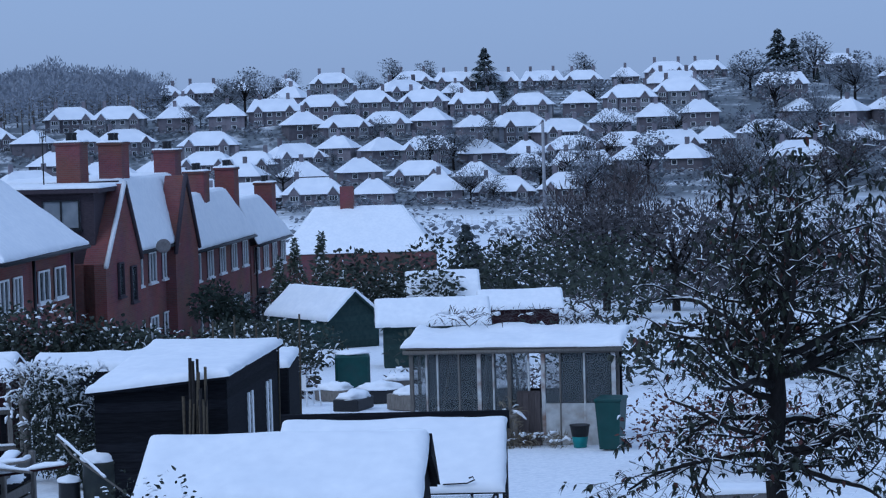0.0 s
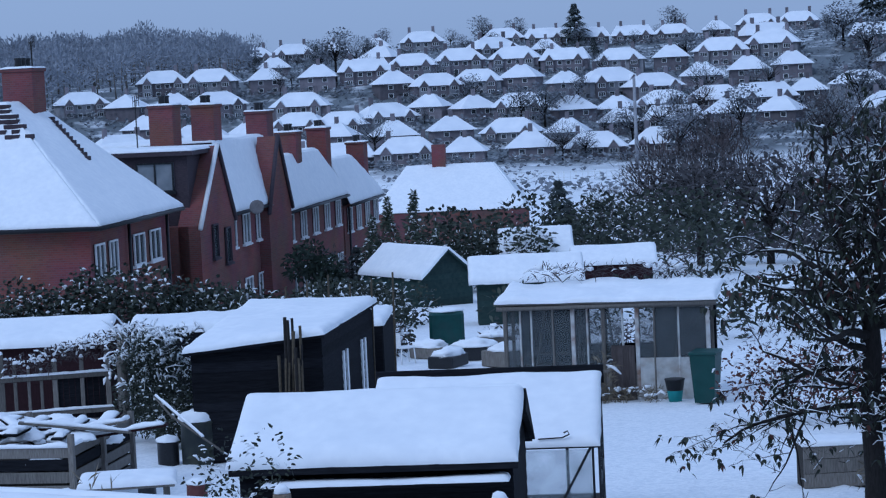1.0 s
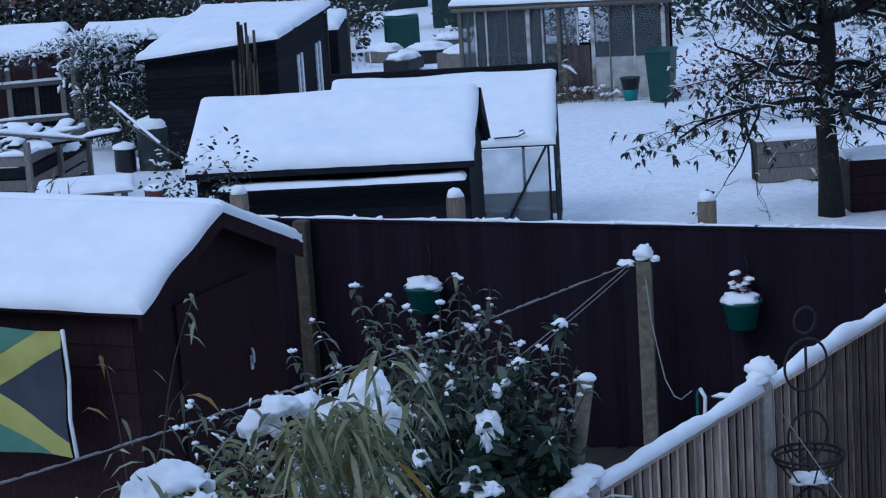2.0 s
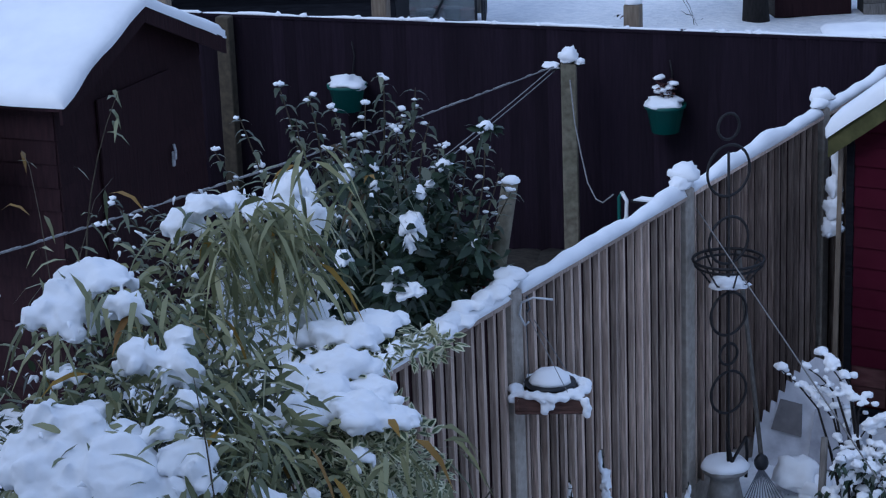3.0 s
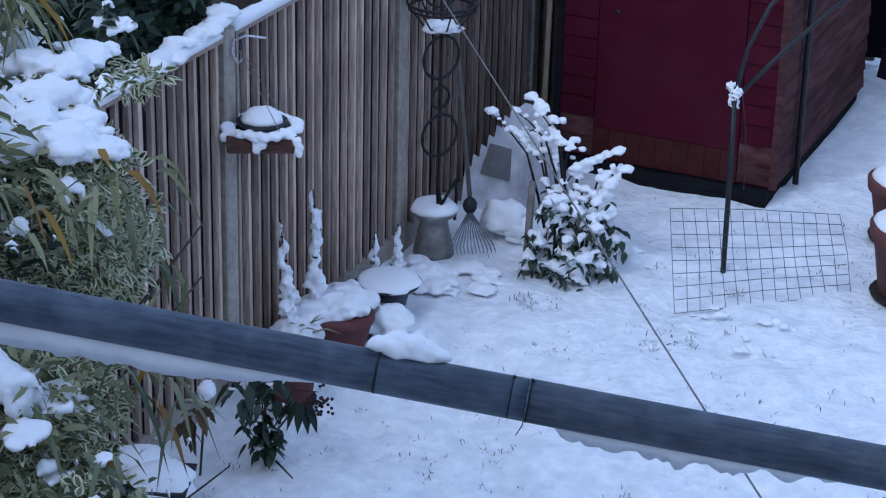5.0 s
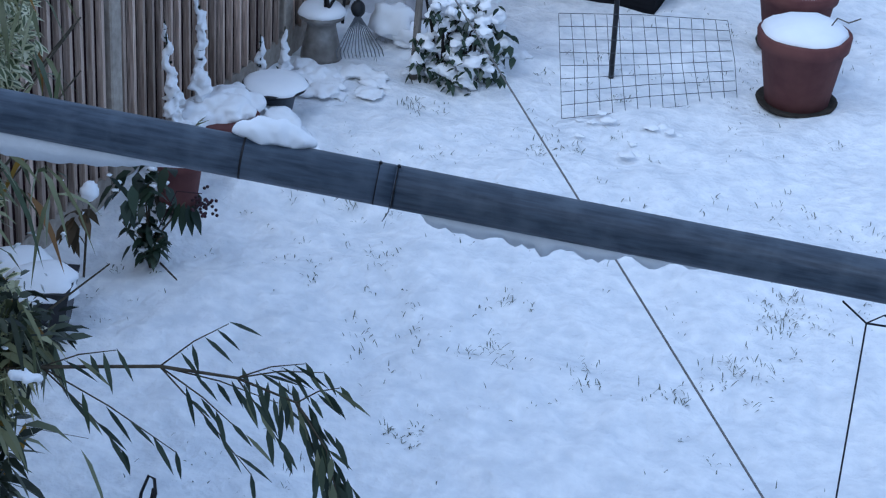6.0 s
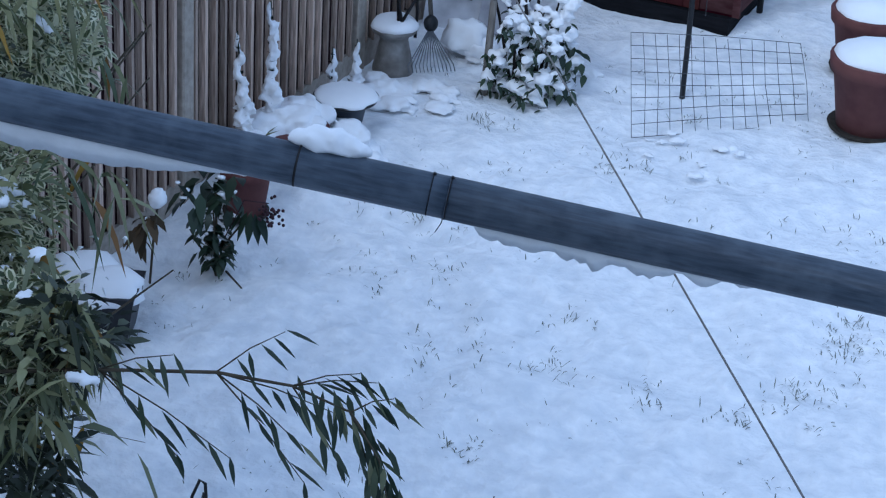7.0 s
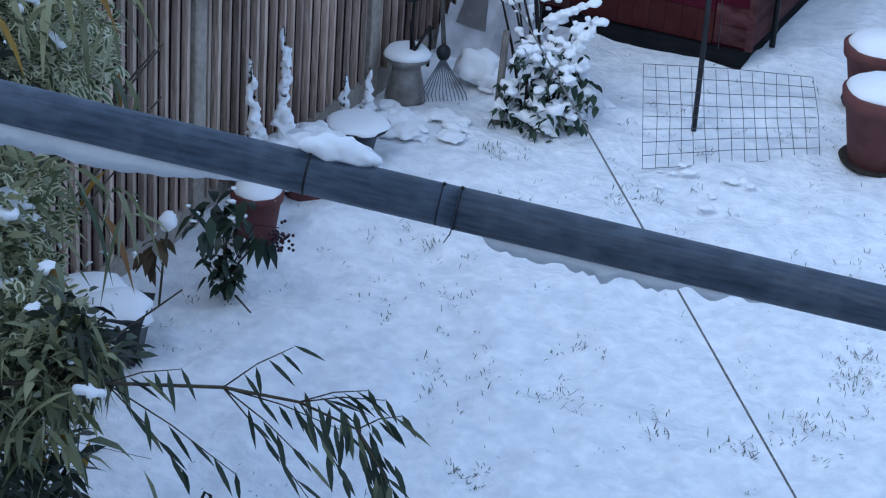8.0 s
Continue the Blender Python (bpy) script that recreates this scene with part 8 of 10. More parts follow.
# wide dish on a dark pot
di = thing("bird_bath", "wide shallow dish of snow on a dark pot", "bird bath", pose(-4.61, 9.6, 0))
m = Mesh()
m.lathe([(0.075, -0.02), (0.08, 0.01), (0.11, 0.15), (0.115, 0.16), (0.10, 0.165)], n=22)
part("pot", m, POT_GREY, di, "dark blue-grey pot")
m = Mesh()
m.lathe([(0.08, 0.165), (0.165, 0.185), (0.175, 0.20), (0.16, 0.205)], n=26)
part("dish", m, PLASTIC_DARK, di)
m = Mesh()
m.blob((0, 0, 0.20), 0.172, 0.172, 0.04, 5, 0.1, 0.4)
part("snow", m, SNOW, di, "flat disc of snow")
# trough with snow-plastered upright shrubs
tf = thing("planter", "low terracotta planter buried under heaped snow", "planter", pose(-4.62, 9.02, 0))
m = Mesh()
m.lathe([(0.11, -0.02), (0.115, 0.0), (0.165, 0.17), (0.175, 0.175), (0.175, 0.205), (0.15, 0.205)], Matrix.Translation((-0.03, 0.10, 0)), 26)
part("bowl", m, TERRACOTTA, tf)
m = Mesh()
lump(m, -0.17, 0.02, 0.22, 0.13, 0.08, 3, 14)
lump(m, -0.05, 0.14, 0.25, 0.14, 0.07, 5, 12)
lump(m, -0.12, 0.32, 0.2, 0.14, 0.09, 7, 14)
lump(m, 0.1, 0.42, 0.08, 0.14, 0.09, 9, 12)
m.blob((-0.18, 0.10, 0.08), 0.14, 0.36, 0.19, 4, 0.3, 0.5)
lump(m, -0.16, -0.16, 0.20, 0.12, 0.09, 11, 10)
lump(m, -0.10, 0.50, 0.10, 0.13, 0.08, 13, 10)
heap("snow", m, tf, "heap of snow", 0.010, 4)
m = Mesh()
for i in range(10):
    m.leaf((-0.24 + 0.012 * i, -0.22 + 0.01 * i, 0.12), (0.9 * rng.uniform(0.3, 1.1), 0.44 * rng.uniform(-0.4, 1.2), rng.uniform(0.25, 1.1)), rng.uniform(0.22, 0.40), 0.028, rng.uniform(0.2, 0.7))
part("leaves", m, BAMBOO, tf, "strappy yellow-green leaves")
for i, (y, z, rr) in enumerate(((9.13, 0.85, 0.045), (8.86, 0.78, 0.038), (9.77, 0.38, 0.032), (10.04, 0.33, 0.036))):
    cn = thing("dwarf_conifer", "small upright conifer plastered with snow", "shrub", pose(-4.78, y, 0, 0, (-2, -5, 0, 2)[i], 0), "snowy dwarf conifers")
    c, s2 = Mesh(), Mesh()
    n = int(z / 0.045)
    for k in range(n):
        t = k / n
        w2 = rr * (2.2 - 2.3 * t + 0.45 * t * t)
        for q in range(5):
            a = rng.uniform(0, 6.28)
            c.leaf((0, 0, t * z), (math.cos(a), math.sin(a), 0.9), w2 * 0.95, 0.02, 0.1)
        s2.blob((rng.uniform(-1, 1) * 0.016, rng.uniform(-1, 1) * 0.016, t * z), w2 * rng.uniform(0.45, 1.0), w2 * rng.uniform(0.45, 1.0), 0.04, k + 20 * i, 1.0, 0.9, False)
    c.tube([(0, 0, -0.02), (0, 0, z)], [0.012, 0.003], 5)
    part("foliage", c, CONIFER, cn)
    heap("snow", s2, cn, "plastered snow", 0.008, 1)

for i, (x, y, n, sp2) in enumerate(((-4.62, 10.12, 22, 0.17), (-4.40, 10.25, 14, 0.18), (-4.72, 8.55, 8, 0.12), (-4.45, 9.35, 12, 0.12), (-3.9, 10.9, 10, 0.2), (-2.95, 10.3, 9, 0.24), (-2.75, 10.45, 6, 0.18))):
    m = Mesh()
    for k in range(n):
        r = rng.uniform(0.025, 0.07) if i < 5 else rng.uniform(0.015, 0.035)
        m.blob((x + rng.uniform(-1, 1) * sp2, y + rng.uniform(-1, 1) * sp2, rng.uniform(-0.015, 0.03)), r * 1.35, r * rng.uniform(0.9, 1.6), r * rng.uniform(0.3, 0.6), i * 9 + k, 0.6, 0.6, False)
    ob = single("snow_drift", m, SNOW, "lumpy snow over low plants at the fence foot", "snow", "snow drifts", kind="stuff")
    r = ob.modifiers.new("melt", "REMESH")
    r.mode, r.voxel_size, r.use_smooth_shade = "VOXEL", 0.012, True
    r = ob.modifiers.new("soften", "SMOOTH")
    r.factor, r.iterations = 0.5, 5
    r = ob.modifiers.new("ragged", "DISPLACE")
    r.texture, r.texture_coords, r.strength, r.mid_level = RAGGED, "GLOBAL", 0.03, 0.5

# rake leaning on the fence
rk = thing("leaf_rake", "wire leaf rake with a long wooden handle", "rake")
m = Mesh()
m.tube([(-4.90, 10.98, 1.35), (-4.60, 10.62, 0.30)], 0.014, 8)
part("handle", m, GREY_WOOD, rk)
m = Mesh()
m.blob((-4.595, 10.61, 0.26), 0.04, 0.04, 0.05, 1, 0.1, 1.0)
part("head", m, PLASTIC_DARK, rk)
for i in range(13):
    t = (i - 6) / 6
    m = Mesh()
    e = Vector((-4.52 + 0.13 * t * 0.8, 10.47 + 0.13 * t * 0.6, 0.075))
    m.tube([(-4.593, 10.60, 0.24), e, e + Vector((0.02, -0.02, -0.03))], 0.003, 4)
    part("tine", m, WIRE, rk)
# slate-like boards propped behind the rose
bd = thing("propped_board", "pale jagged board propped up and blown with snow", "board", pose(-4.60, 11.22, 0, 0, 0, 10) @ pose(0, 0, 0, -20, 0, 0))
edge = [(-0.30, -0.02), (0.28, -0.02), (0.285, 0.30), (0.25, 0.45), (0.18, 0.56), (0.10, 0.62), (0.02, 0.64)]
for k in range(7):
    x, z = -0.02 - 0.04 * k, 0.60 - 0.062 * k
    edge += [(x, z), (x - 0.035, z + 0.015)]
m = Mesh()
m.prism([(x, 0.0, z) for x, z in edge], [(x, 0.02, z) for x, z in edge])
part("panel", m, BOARD_GREY, bd, "snow-blown panel with a toothed edge")
m = Mesh()
m.prism([(x, -0.014, z) for x, z in ((-0.20, 0.20), (-0.02, 0.17), (-0.03, 0.36), (-0.16, 0.38))], [(x, -0.003, z) for x, z in ((-0.20, 0.20), (-0.02, 0.17), (-0.03, 0.36), (-0.16, 0.38))])
part("bare_patch", m, SLATE, bd, "bare grey patch")
m = Mesh()
m.prism([(x, -0.03, z) for x, z in ((0.03, 0.0), (0.27, 0.0), (0.26, 0.30), (0.20, 0.40), (0.05, 0.34))], [(x, -0.018, z) for x, z in ((0.03, 0.0), (0.27, 0.0), (0.26, 0.30), (0.20, 0.40), (0.05, 0.34))])
part("front_panel", m, BOARD_SHADE, bd, "grey slab leaning in front")
m = Mesh()
m.tube([(-4.19, 10.47, -0.05), (-4.20, 10.55, 0.50)], [0.024, 0.02], 7)
single("short_stake", m, GREY_WOOD, "short upright wooden stake", "stake")
m = Mesh()
m.blob((-4.50, 10.92, 0.06), 0.14, 0.12, 0.14, 4, 0.4, 0.4)
m.blob((-4.40, 10.90, 0.02), 0.11, 0.10, 0.09, 6, 0.5, 0.4)
single("snow_mound", m, SNOW, "mound of snow over a buried pot", "snow", "snow mounds")

# snow-laden rose
ro = thing("rose_bush", "straggling rose bush laden with snow", "bush", pose(-3.97, 10.55, 0))
rs2 = random.Random(41)
st, lv, sn = Mesh(), Mesh(), Mesh()
tips = [(-0.60, 0.2, 0.79), (-0.46, 0.2, 0.70), (-0.35, 0.2, 0.90), (-0.27, 0.15, 0.86), (-0.43, 0.15, 0.84), (-0.30, 0.2, 0.74), (-0.04, 0.15, 0.72), (0.04, 0.1, 0.62), (0.27, 0.15, 0.60), (0.21, 0.15, 0.70), (0.14, 0.15, 0.66), (-0.14, 0.15, 0.60), (0.20, 0.1, 0.52), (-0.2, 0.1, 0.48), (0.16, 0.0, 0.36), (-0.1, 0.0, 0.40), (0.06, 0.05, 0.50)]
for i, t in enumerate(tips):
    t = Vector(t)
    b = Vector((0.035 * (i % 5) - 0.07, 0.03 * (i % 3) - 0.03, -0.02))
    mid = Vector((t.x * 0.42 - 0.05 + rs2.uniform(-0.07, 0.07), t.y * 0.6, t.z * rs2.uniform(0.75, 0.95) - 0.02)) if t.z > 0.55 else b.lerp(t, 0.5) + Vector((0, 0, 0.1))
    pts = [b, b.lerp(mid, 0.6) + Vector((0, 0, 0.04)), mid, mid.lerp(t, 0.5) + Vector((0, 0, 0.02)), t]
    st.tube(pts, [0.010, 0.008, 0.006, 0.004, 0.003], 5)
    n = 11
    for k in range(n):
        u = k / (n - 1)
        q = mid.lerp(t, u) + Vector((0, 0, 0.02 * math.sin(u * 3.14) + 0.010))
        w = rs2.choice((0.010, 0.014, 0.020, 0.027)) if k < n - 2 else rs2.uniform(0.022, 0.036)
        if rs2.random() < 0.3:
            continue
        sn.blob(q + Vector((rs2.uniform(-0.012, 0.012), rs2.uniform(-0.012, 0.012), 0)), w * rs2.uniform(0.9, 1.4), w * rs2.uniform(0.9, 1.4), w * rs2.uniform(0.7, 0.95), k + 11 * i, 0.5, 0.7, False)
    for k in range(2):
        q = mid.lerp(t, rs2.uniform(0.2, 0.9))
        e = q + Vector((rs2.uniform(-1, 1), rs2.uniform(-1, 1), rs2.uniform(-0.2, 0.7))) * 0.07
        st.tube([q, e], [0.003, 0.002], 4)
        w = rs2.uniform(0.014, 0.026)
        sn.blob(e, w, w, w * 0.9, k + i, 0.5, 0.8, False)
for i in range(120):
    z = rs2.random() ** 1.2 * 0.46
    x, y = rs2.uniform(-0.22, 0.26) * (1.05 - 0.7 * z), rs2.uniform(-0.14, 0.14)
    r = rs2.uniform(0.02, 0.052)
    sn.blob((x, y, z + 0.01), r * rs2.uniform(0.8, 1.3), r, r * rs2.uniform(0.5, 0.9), i, 0.6, 0.8, False)
    for k in range(2):
        lv.leaf((x + rs2.uniform(-0.05, 0.05), y - 0.05, z + rs2.uniform(-0.03, 0.03)), (rs2.uniform(-1, 1), rs2.uniform(-1, 0.2), rs2.uniform(-0.8, 0.3)), 0.05, 0.026, 0.5)
for i in range(22):
    lv.leaf((rs2.uniform(0.14, 0.30), rs2.uniform(-0.1, 0.12), rs2.uniform(0.08, 0.32)), (rs2.uniform(-0.4, 1), rs2.uniform(-1, 0.5), rs2.uniform(-0.9, 0.2)), 0.07, 0.04, 0.5)
tagged(part("branchwork", st, BARK, ro), kind="stuff")
tagged(part("foliage", lv, LAUREL, ro), kind="stuff")
tagged(heap("snow", sn, ro, "lumps of snow along the twigs", 0.007, 2), kind="stuff")

# stake with bent tubes, and the wire mesh
sk = thing("plant_support", "dark plastic stake with two bowed tubes tied together", "plant support", pose(-3.22, 11.01, 0))
m = Mesh()
m.tube([(0, 0, -0.1), (-0.02, 0.05, 0.6), (-0.05, 0.12, 1.02)], 0.016, 8)
part("stake", m, PLASTIC_DARK, sk)
m = Mesh()
m.tube([(-0.05, 0.12, 0.75), (-0.05, 0.15, 1.0), (-0.02, 0.2, 1.22), (0.06, 0.3, 1.45), (0.18, 0.42, 1.62), (0.35, 0.6, 1.72), (0.55, 0.8, 1.72)], 0.013, 8)
part("hoop", m, PLASTIC_DARK, sk)
m = Mesh()
m.tube([(-0.05, 0.12, 0.95), (0.15, 0.3, 1.2), (0.35, 0.5, 1.42), (0.6, 0.75, 1.6)], 0.013, 8)
part("hoop", m, PLASTIC_DARK, sk)
m = Mesh()
for i in range(5):
    m.blob((-0.05 + rng.uniform(-0.02, 0.02), 0.12, 1.02 - 0.025 * i), 0.024, 0.024, 0.026, i, 1.0, 0.9)
part("snow", m, SNOW, sk)
m = Mesh()
m.tube([(0.0, 0.1, 1.0), (0.04, 0.08, 0.8), (0.05, 0.09, 0.6), (0.055, 0.08, 0.45)], 0.003, 4)
part("string", m, PLASTIC_DARK, sk)
ms = thing("wire_mesh", "square galvanised wire mesh panel standing in the snow", "mesh panel", pose(0, 0, 0))
A, B, C, D = Vector((-3.28, 10.36, -0.02)), Vector((-2.5, 11.04, -0.02)), Vector((-2.60, 11.02, 0.44)), Vector((-3.46, 10.72, 0.42))
n, k2 = 14, 8
for i in range(n + 1):
    t = i / n
    m = Mesh()
    p, q = A.lerp(B, t), D.lerp(C, t)
    m.tube([p, p.lerp(q, 0.5) + Vector((0.01 * math.sin(i), 0.015 * math.sin(i * 0.5), 0)), q], 0.0021, 4)
    part("upright_wire", m, MESH_WIRE, ms)
for j in range(k2 + 1):
    t = j / k2
    m = Mesh()
    p, q = A.lerp(D, t), B.lerp(C, t)
    m.tube([p, p.lerp(q, 0.5) + Vector((0, 0, 0.012 * math.sin(j))), q], 0.0021, 4)
    part("cross_wire", m, MESH_WIRE, ms)


def flower_pot(x, y, r0, high, label, group, tilt=0):
    f = thing("flower_pot", label, "flower pot", pose(x, y, 0), group)
    m = Mesh()
    m.lathe([(r0 * 0.66, 0), (r0 * 0.70, 0.01), (r0 * 0.92, high * 0.8), (r0, high * 0.81), (r0 * 1.03, high * 0.98), (r0 * 0.98, high), (r0 * 0.88, high * 0.99), (r0 * 0.86, high * 0.9)], n=30)
    part("body", m, TERRACOTTA, f)
    m = Mesh()
    m.blob((0, 0, high * 0.95), r0 * 0.95, r0 * 0.95, 0.09, int(x * 10), 0.12, 0.3)
    part("snow", m, SNOW, f, "round cap of snow")
    m = Mesh()
    m.lathe([(r0 * 0.74, -0.02), (r0 * 0.86, 0.0), (r0 * 0.9, 0.02), (r0 * 0.8, 0.012)], n=24)
    part("saucer", m, SOIL, f, "dark saucer")
    return f


fp = flower_pot(-2.195, 11.13, 0.25, 0.42, "large terracotta flower pot capped with snow", "terracotta pots")
m = Mesh()
m.tube([(0.12, 0.0, 0.45), (0.16, 0.02, 0.52), (0.22, 0.03, 0.50), (0.28, 0.05, 0.53)], 0.004, 5)
part("twig", m, TWIG, fp)
flower_pot(-2.42, 11.9, 0.235, 0.37, "terracotta flower pot capped with snow", "terracotta pots")
# pots near the fence in the foreground
flower_pot(-4.60, 8.52, 0.128, 0.26, "small red flower pot half buried beside the fence", "")
dp = thing("square_pot", "black square pot heaped with snow", "pot", pose(-4.56, 7.22, 0, 0, 0, 20))
m = Mesh()
m.prism([(-0.10, -0.10, 0), (0.10, -0.10, 0), (0.10, 0.10, 0), (-0.10, 0.10, 0)], [(-0.14, -0.14, 0.24), (0.14, -0.14, 0.24), (0.14, 0.14, 0.24), (-0.14, 0.14, 0.24)])
part("body", m, PLASTIC_DARK, dp)
m = Mesh()
m.blob((0, 0, 0.21), 0.17, 0.165, 0.09, 4, 0.25, 0.6)
part("snow", m, SNOW, dp)
# skimmia with berries
sm = thing("berry_shrub", "small evergreen shrub with dark berry clusters", "shrub", pose(-4.42, 7.92, 0))
bq = random.Random(6)
st, lv, sn = Mesh(), Mesh(), Mesh()
for i in range(9):
    e = Vector((rng.uniform(-0.1, 0.22) * 0.6, rng.uniform(-0.15, 0.15) * 0.6, rng.uniform(0.12, 0.42)))
    st.tube([(0, 0, -0.02), e * 0.5 + Vector((0, 0, 0.05)), e], [0.008, 0.006, 0.003], 5)
    for k in range(9):
        lv.leaf(e * rng.uniform(0.45, 1.05), (rng.uniform(-1, 1), rng.uniform(-1, 1), rng.uniform(-0.3, 0.5)), 0.065, 0.026, 0.5)
for i in range(84):
    z = bq.uniform(0.04, 0.5)
    w = 0.05 + 0.08 * min(1.0, z / 0.45)
    p = Vector((bq.uniform(-1, 0.7) * w - 0.02, bq.uniform(-1, 1) * w, z))
    big = 1.5 if z > 0.36 else 1.0
    lv.leaf(p, (bq.uniform(-1, 1), bq.uniform(-1, 1), bq.uniform(-0.9, 0.1)), 0.062 * big, 0.036 * big, 0.7)
    if i % 5 == 0:
        r = bq.uniform(0.008, 0.02)
        sn.blob(p + Vector((0, 0, 0.01)), r * 1.4, r * 1.2, r * 0.6, i, 0.8, 0.7, False)
for a, b in (((0.0, 0.0, 0.1), (0.16, 0.04, 0.34)), ((0.05, 0, 0.02), (0.2, -0.12, 0.03)), ((-0.02, 0, 0.02), (-0.13, -0.02, 0.2))):
    st.tube([a, b], [0.006, 0.004], 5)
for k in range(5):
    lv.leaf((0.12 + 0.02 * k, 0.03, 0.34), (0.3 * k - 0.5, -0.4, -0.8), 0.11, 0.045, 0.4)
tagged(part("branchwork", st, TWIG, sm), kind="stuff")
part("foliage", lv, LAUREL, sm)
tagged(part("snow", sn, SNOW, sm), kind="stuff")
m = Mesh()
for i in range(40):
    p = Vector((0.25, 0.05, 0.345)) + Vector((rng.gauss(0, 0.028), rng.gauss(0, 0.028), rng.gauss(0, 0.035)))
    m.blob(p, 0.008, 0.008, 0.008, i, 0, 1.0, False)
m.tube([(0, 0, 0.1), (0.13, 0.02, 0.40), (0.24, 0.05, 0.40)], 0.003, 5)
tagged(part("fruit", m, BERRY, sm, "cluster of dark berries"), kind="stuff")
dl = thing("dead_flower", "withered brown flower head on a leaning stem", "dead plant", pose(-4.65, 7.71, 0))
m = Mesh()
m.tube([(0, 0, -0.02), (0.02, 0.0, 0.2), (0.045, 0.0, 0.40)], 0.006, 5)
part("stem", m, TWIG, dl)
m = Mesh()
for i in range(14):
    m.leaf((-0.09 + 0.006 * i, 0.02, 0.20 + 0.009 * i), (rng.uniform(-1, 0.5), rng.uniform(-1, 1), rng.uniform(-1, 0.3)), 0.10, 0.055, 0.7)
part("leaf", m, BROWN_LEAF, dl)
m = Mesh()
m.blob((0.045, 0.0, 0.425), 0.042, 0.042, 0.055, 2, 0.25, 0.8)
part("snow", m, SNOW, dl)
# broken stake and red toy things beyond the fence
m = Mesh()
m.tube([(-5.32, 8.45, -0.05), (-5.21, 8.62, 1.2), (-5.1, 8.8, 2.28)], 0.04, 9)
single("round_stake", m, LINE_POST, "leaning round wooden stake behind the fence", "stake")
m = Mesh()
m.blob((-5.1, 8.805, 2.28), 0.045, 0.045, 0.03, 2, 0.2, 0.3)
single("snow_lump", m, SNOW, "cap of snow on a stake", "snow", "snow caps on posts")
rt = thing("red_tool", "red plastic garden tool behind the fence", "tool", pose(-5.31, 8.74, 0, 0, 0, 20))
m = Mesh()
m.box(-0.07, 0.03, -0.03, 0.03, 1.975, 2.03, c=0.015)
part("head", m, RED_PLASTIC, rt)
m = Mesh()
m.tube([(0.085, 0.0, 0.0), (0.08, 0.0, 1.0), (0.075, 0.0, 1.9)], 0.016, 8)
m.tube([(0.075, 0.0, 1.89), (0.01, 0.0, 1.99)], 0.012, 7)
part("handle", m, RED_PLASTIC, rt)

tub = thing("garden_tub", "black plastic tub by the fence heaped with snow", "tub", pose(-4.74, 7.3, 0))
m = Mesh()
m.box(-0.14, 0.14, -0.16, 0.16, -0.03, 0.17, c=0.03)
part("body", m, PLASTIC_DARK, tub)
m = Mesh()
m.box(-0.155, 0.155, -0.175, 0.175, 0.17, 0.19, c=0.008)
part("rim", m, PLASTIC_DARK, tub)
m = Mesh()
m.blob((0, 0, 0.19), 0.17, 0.19, 0.10, 4, 0.25, 0.2)
part("snow", m, SNOW, tub, "rounded heap of snow")

# ---- lawn: blades and tufts through the snow ----
lw = Mesh()


def tuft(x, y, n, high, r):
    for k in range(n):
        lw.leaf((x + rng.gauss(0, r), y + rng.gauss(0, r), -0.025), (rng.uniform(-0.8, 0.8), rng.uniform(-0.8, 0.8), 1.0), high * rng.uniform(0.5, 1.2), rng.uniform(0.003, 0.006), rng.uniform(0.1, 0.9))


for i in range(2600):
    x, y = rng.uniform(-4.6, 1.5), rng.uniform(4.5, 12.2)
    d = noise.noise(Vector((x * 1.1, y * 1.1, 2)))
    if d < 0.0 and rng.random() < 0.9:
        continue
    tuft(x, y, rng.choice((1, 1, 2, 3, 5)), 0.055, 0.02)
for cx, cy, r2, n in ((-1.67, 8.84, 0.22, 26), (-1.82, 9.00, 0.15, 12), (-2.86, 10.35, 0.12, 10), (-3.18, 10.00, 0.12, 10), (-3.72, 9.83, 0.12, 10), (-3.46, 8.48, 0.08, 8), (-2.81, 7.16, 0.10, 12), (-2.29, 7.92, 0.10, 10), (-1.95, 7.91, 0.10, 8), (-1.66, 8.18, 0.20, 14), (-3.50, 7.50, 0.10, 8), (-2.80, 8.42, 0.12, 6), (-3.89, 8.97, 0.10, 6), (-3.11, 10.79, 0.10, 8), (-3.99, 10.16, 0.10, 8), (-2.73, 7.89, 0.10, 6)):
    for k in range(n):
        a, t = rng.uniform(0, 6.28), rng.random() ** 0.5 * r2
        tuft(cx + t * math.cos(a), cy + t * math.sin(a), rng.choice((3, 5, 7)), 0.062, 0.03)
single("grass", lw, LAWN, "sparse grass blades showing through the snow", "grass", kind="stuff")


# ---- the apple tree on the plot ----
tree = thing("apple_tree", "old apple tree with dark leaves and snow on its branches", "tree", here(-11.35, 26.0))
wd, sn, lv, lr = Mesh(), Mesh(), Mesh(), Mesh()
al = random.Random(8)


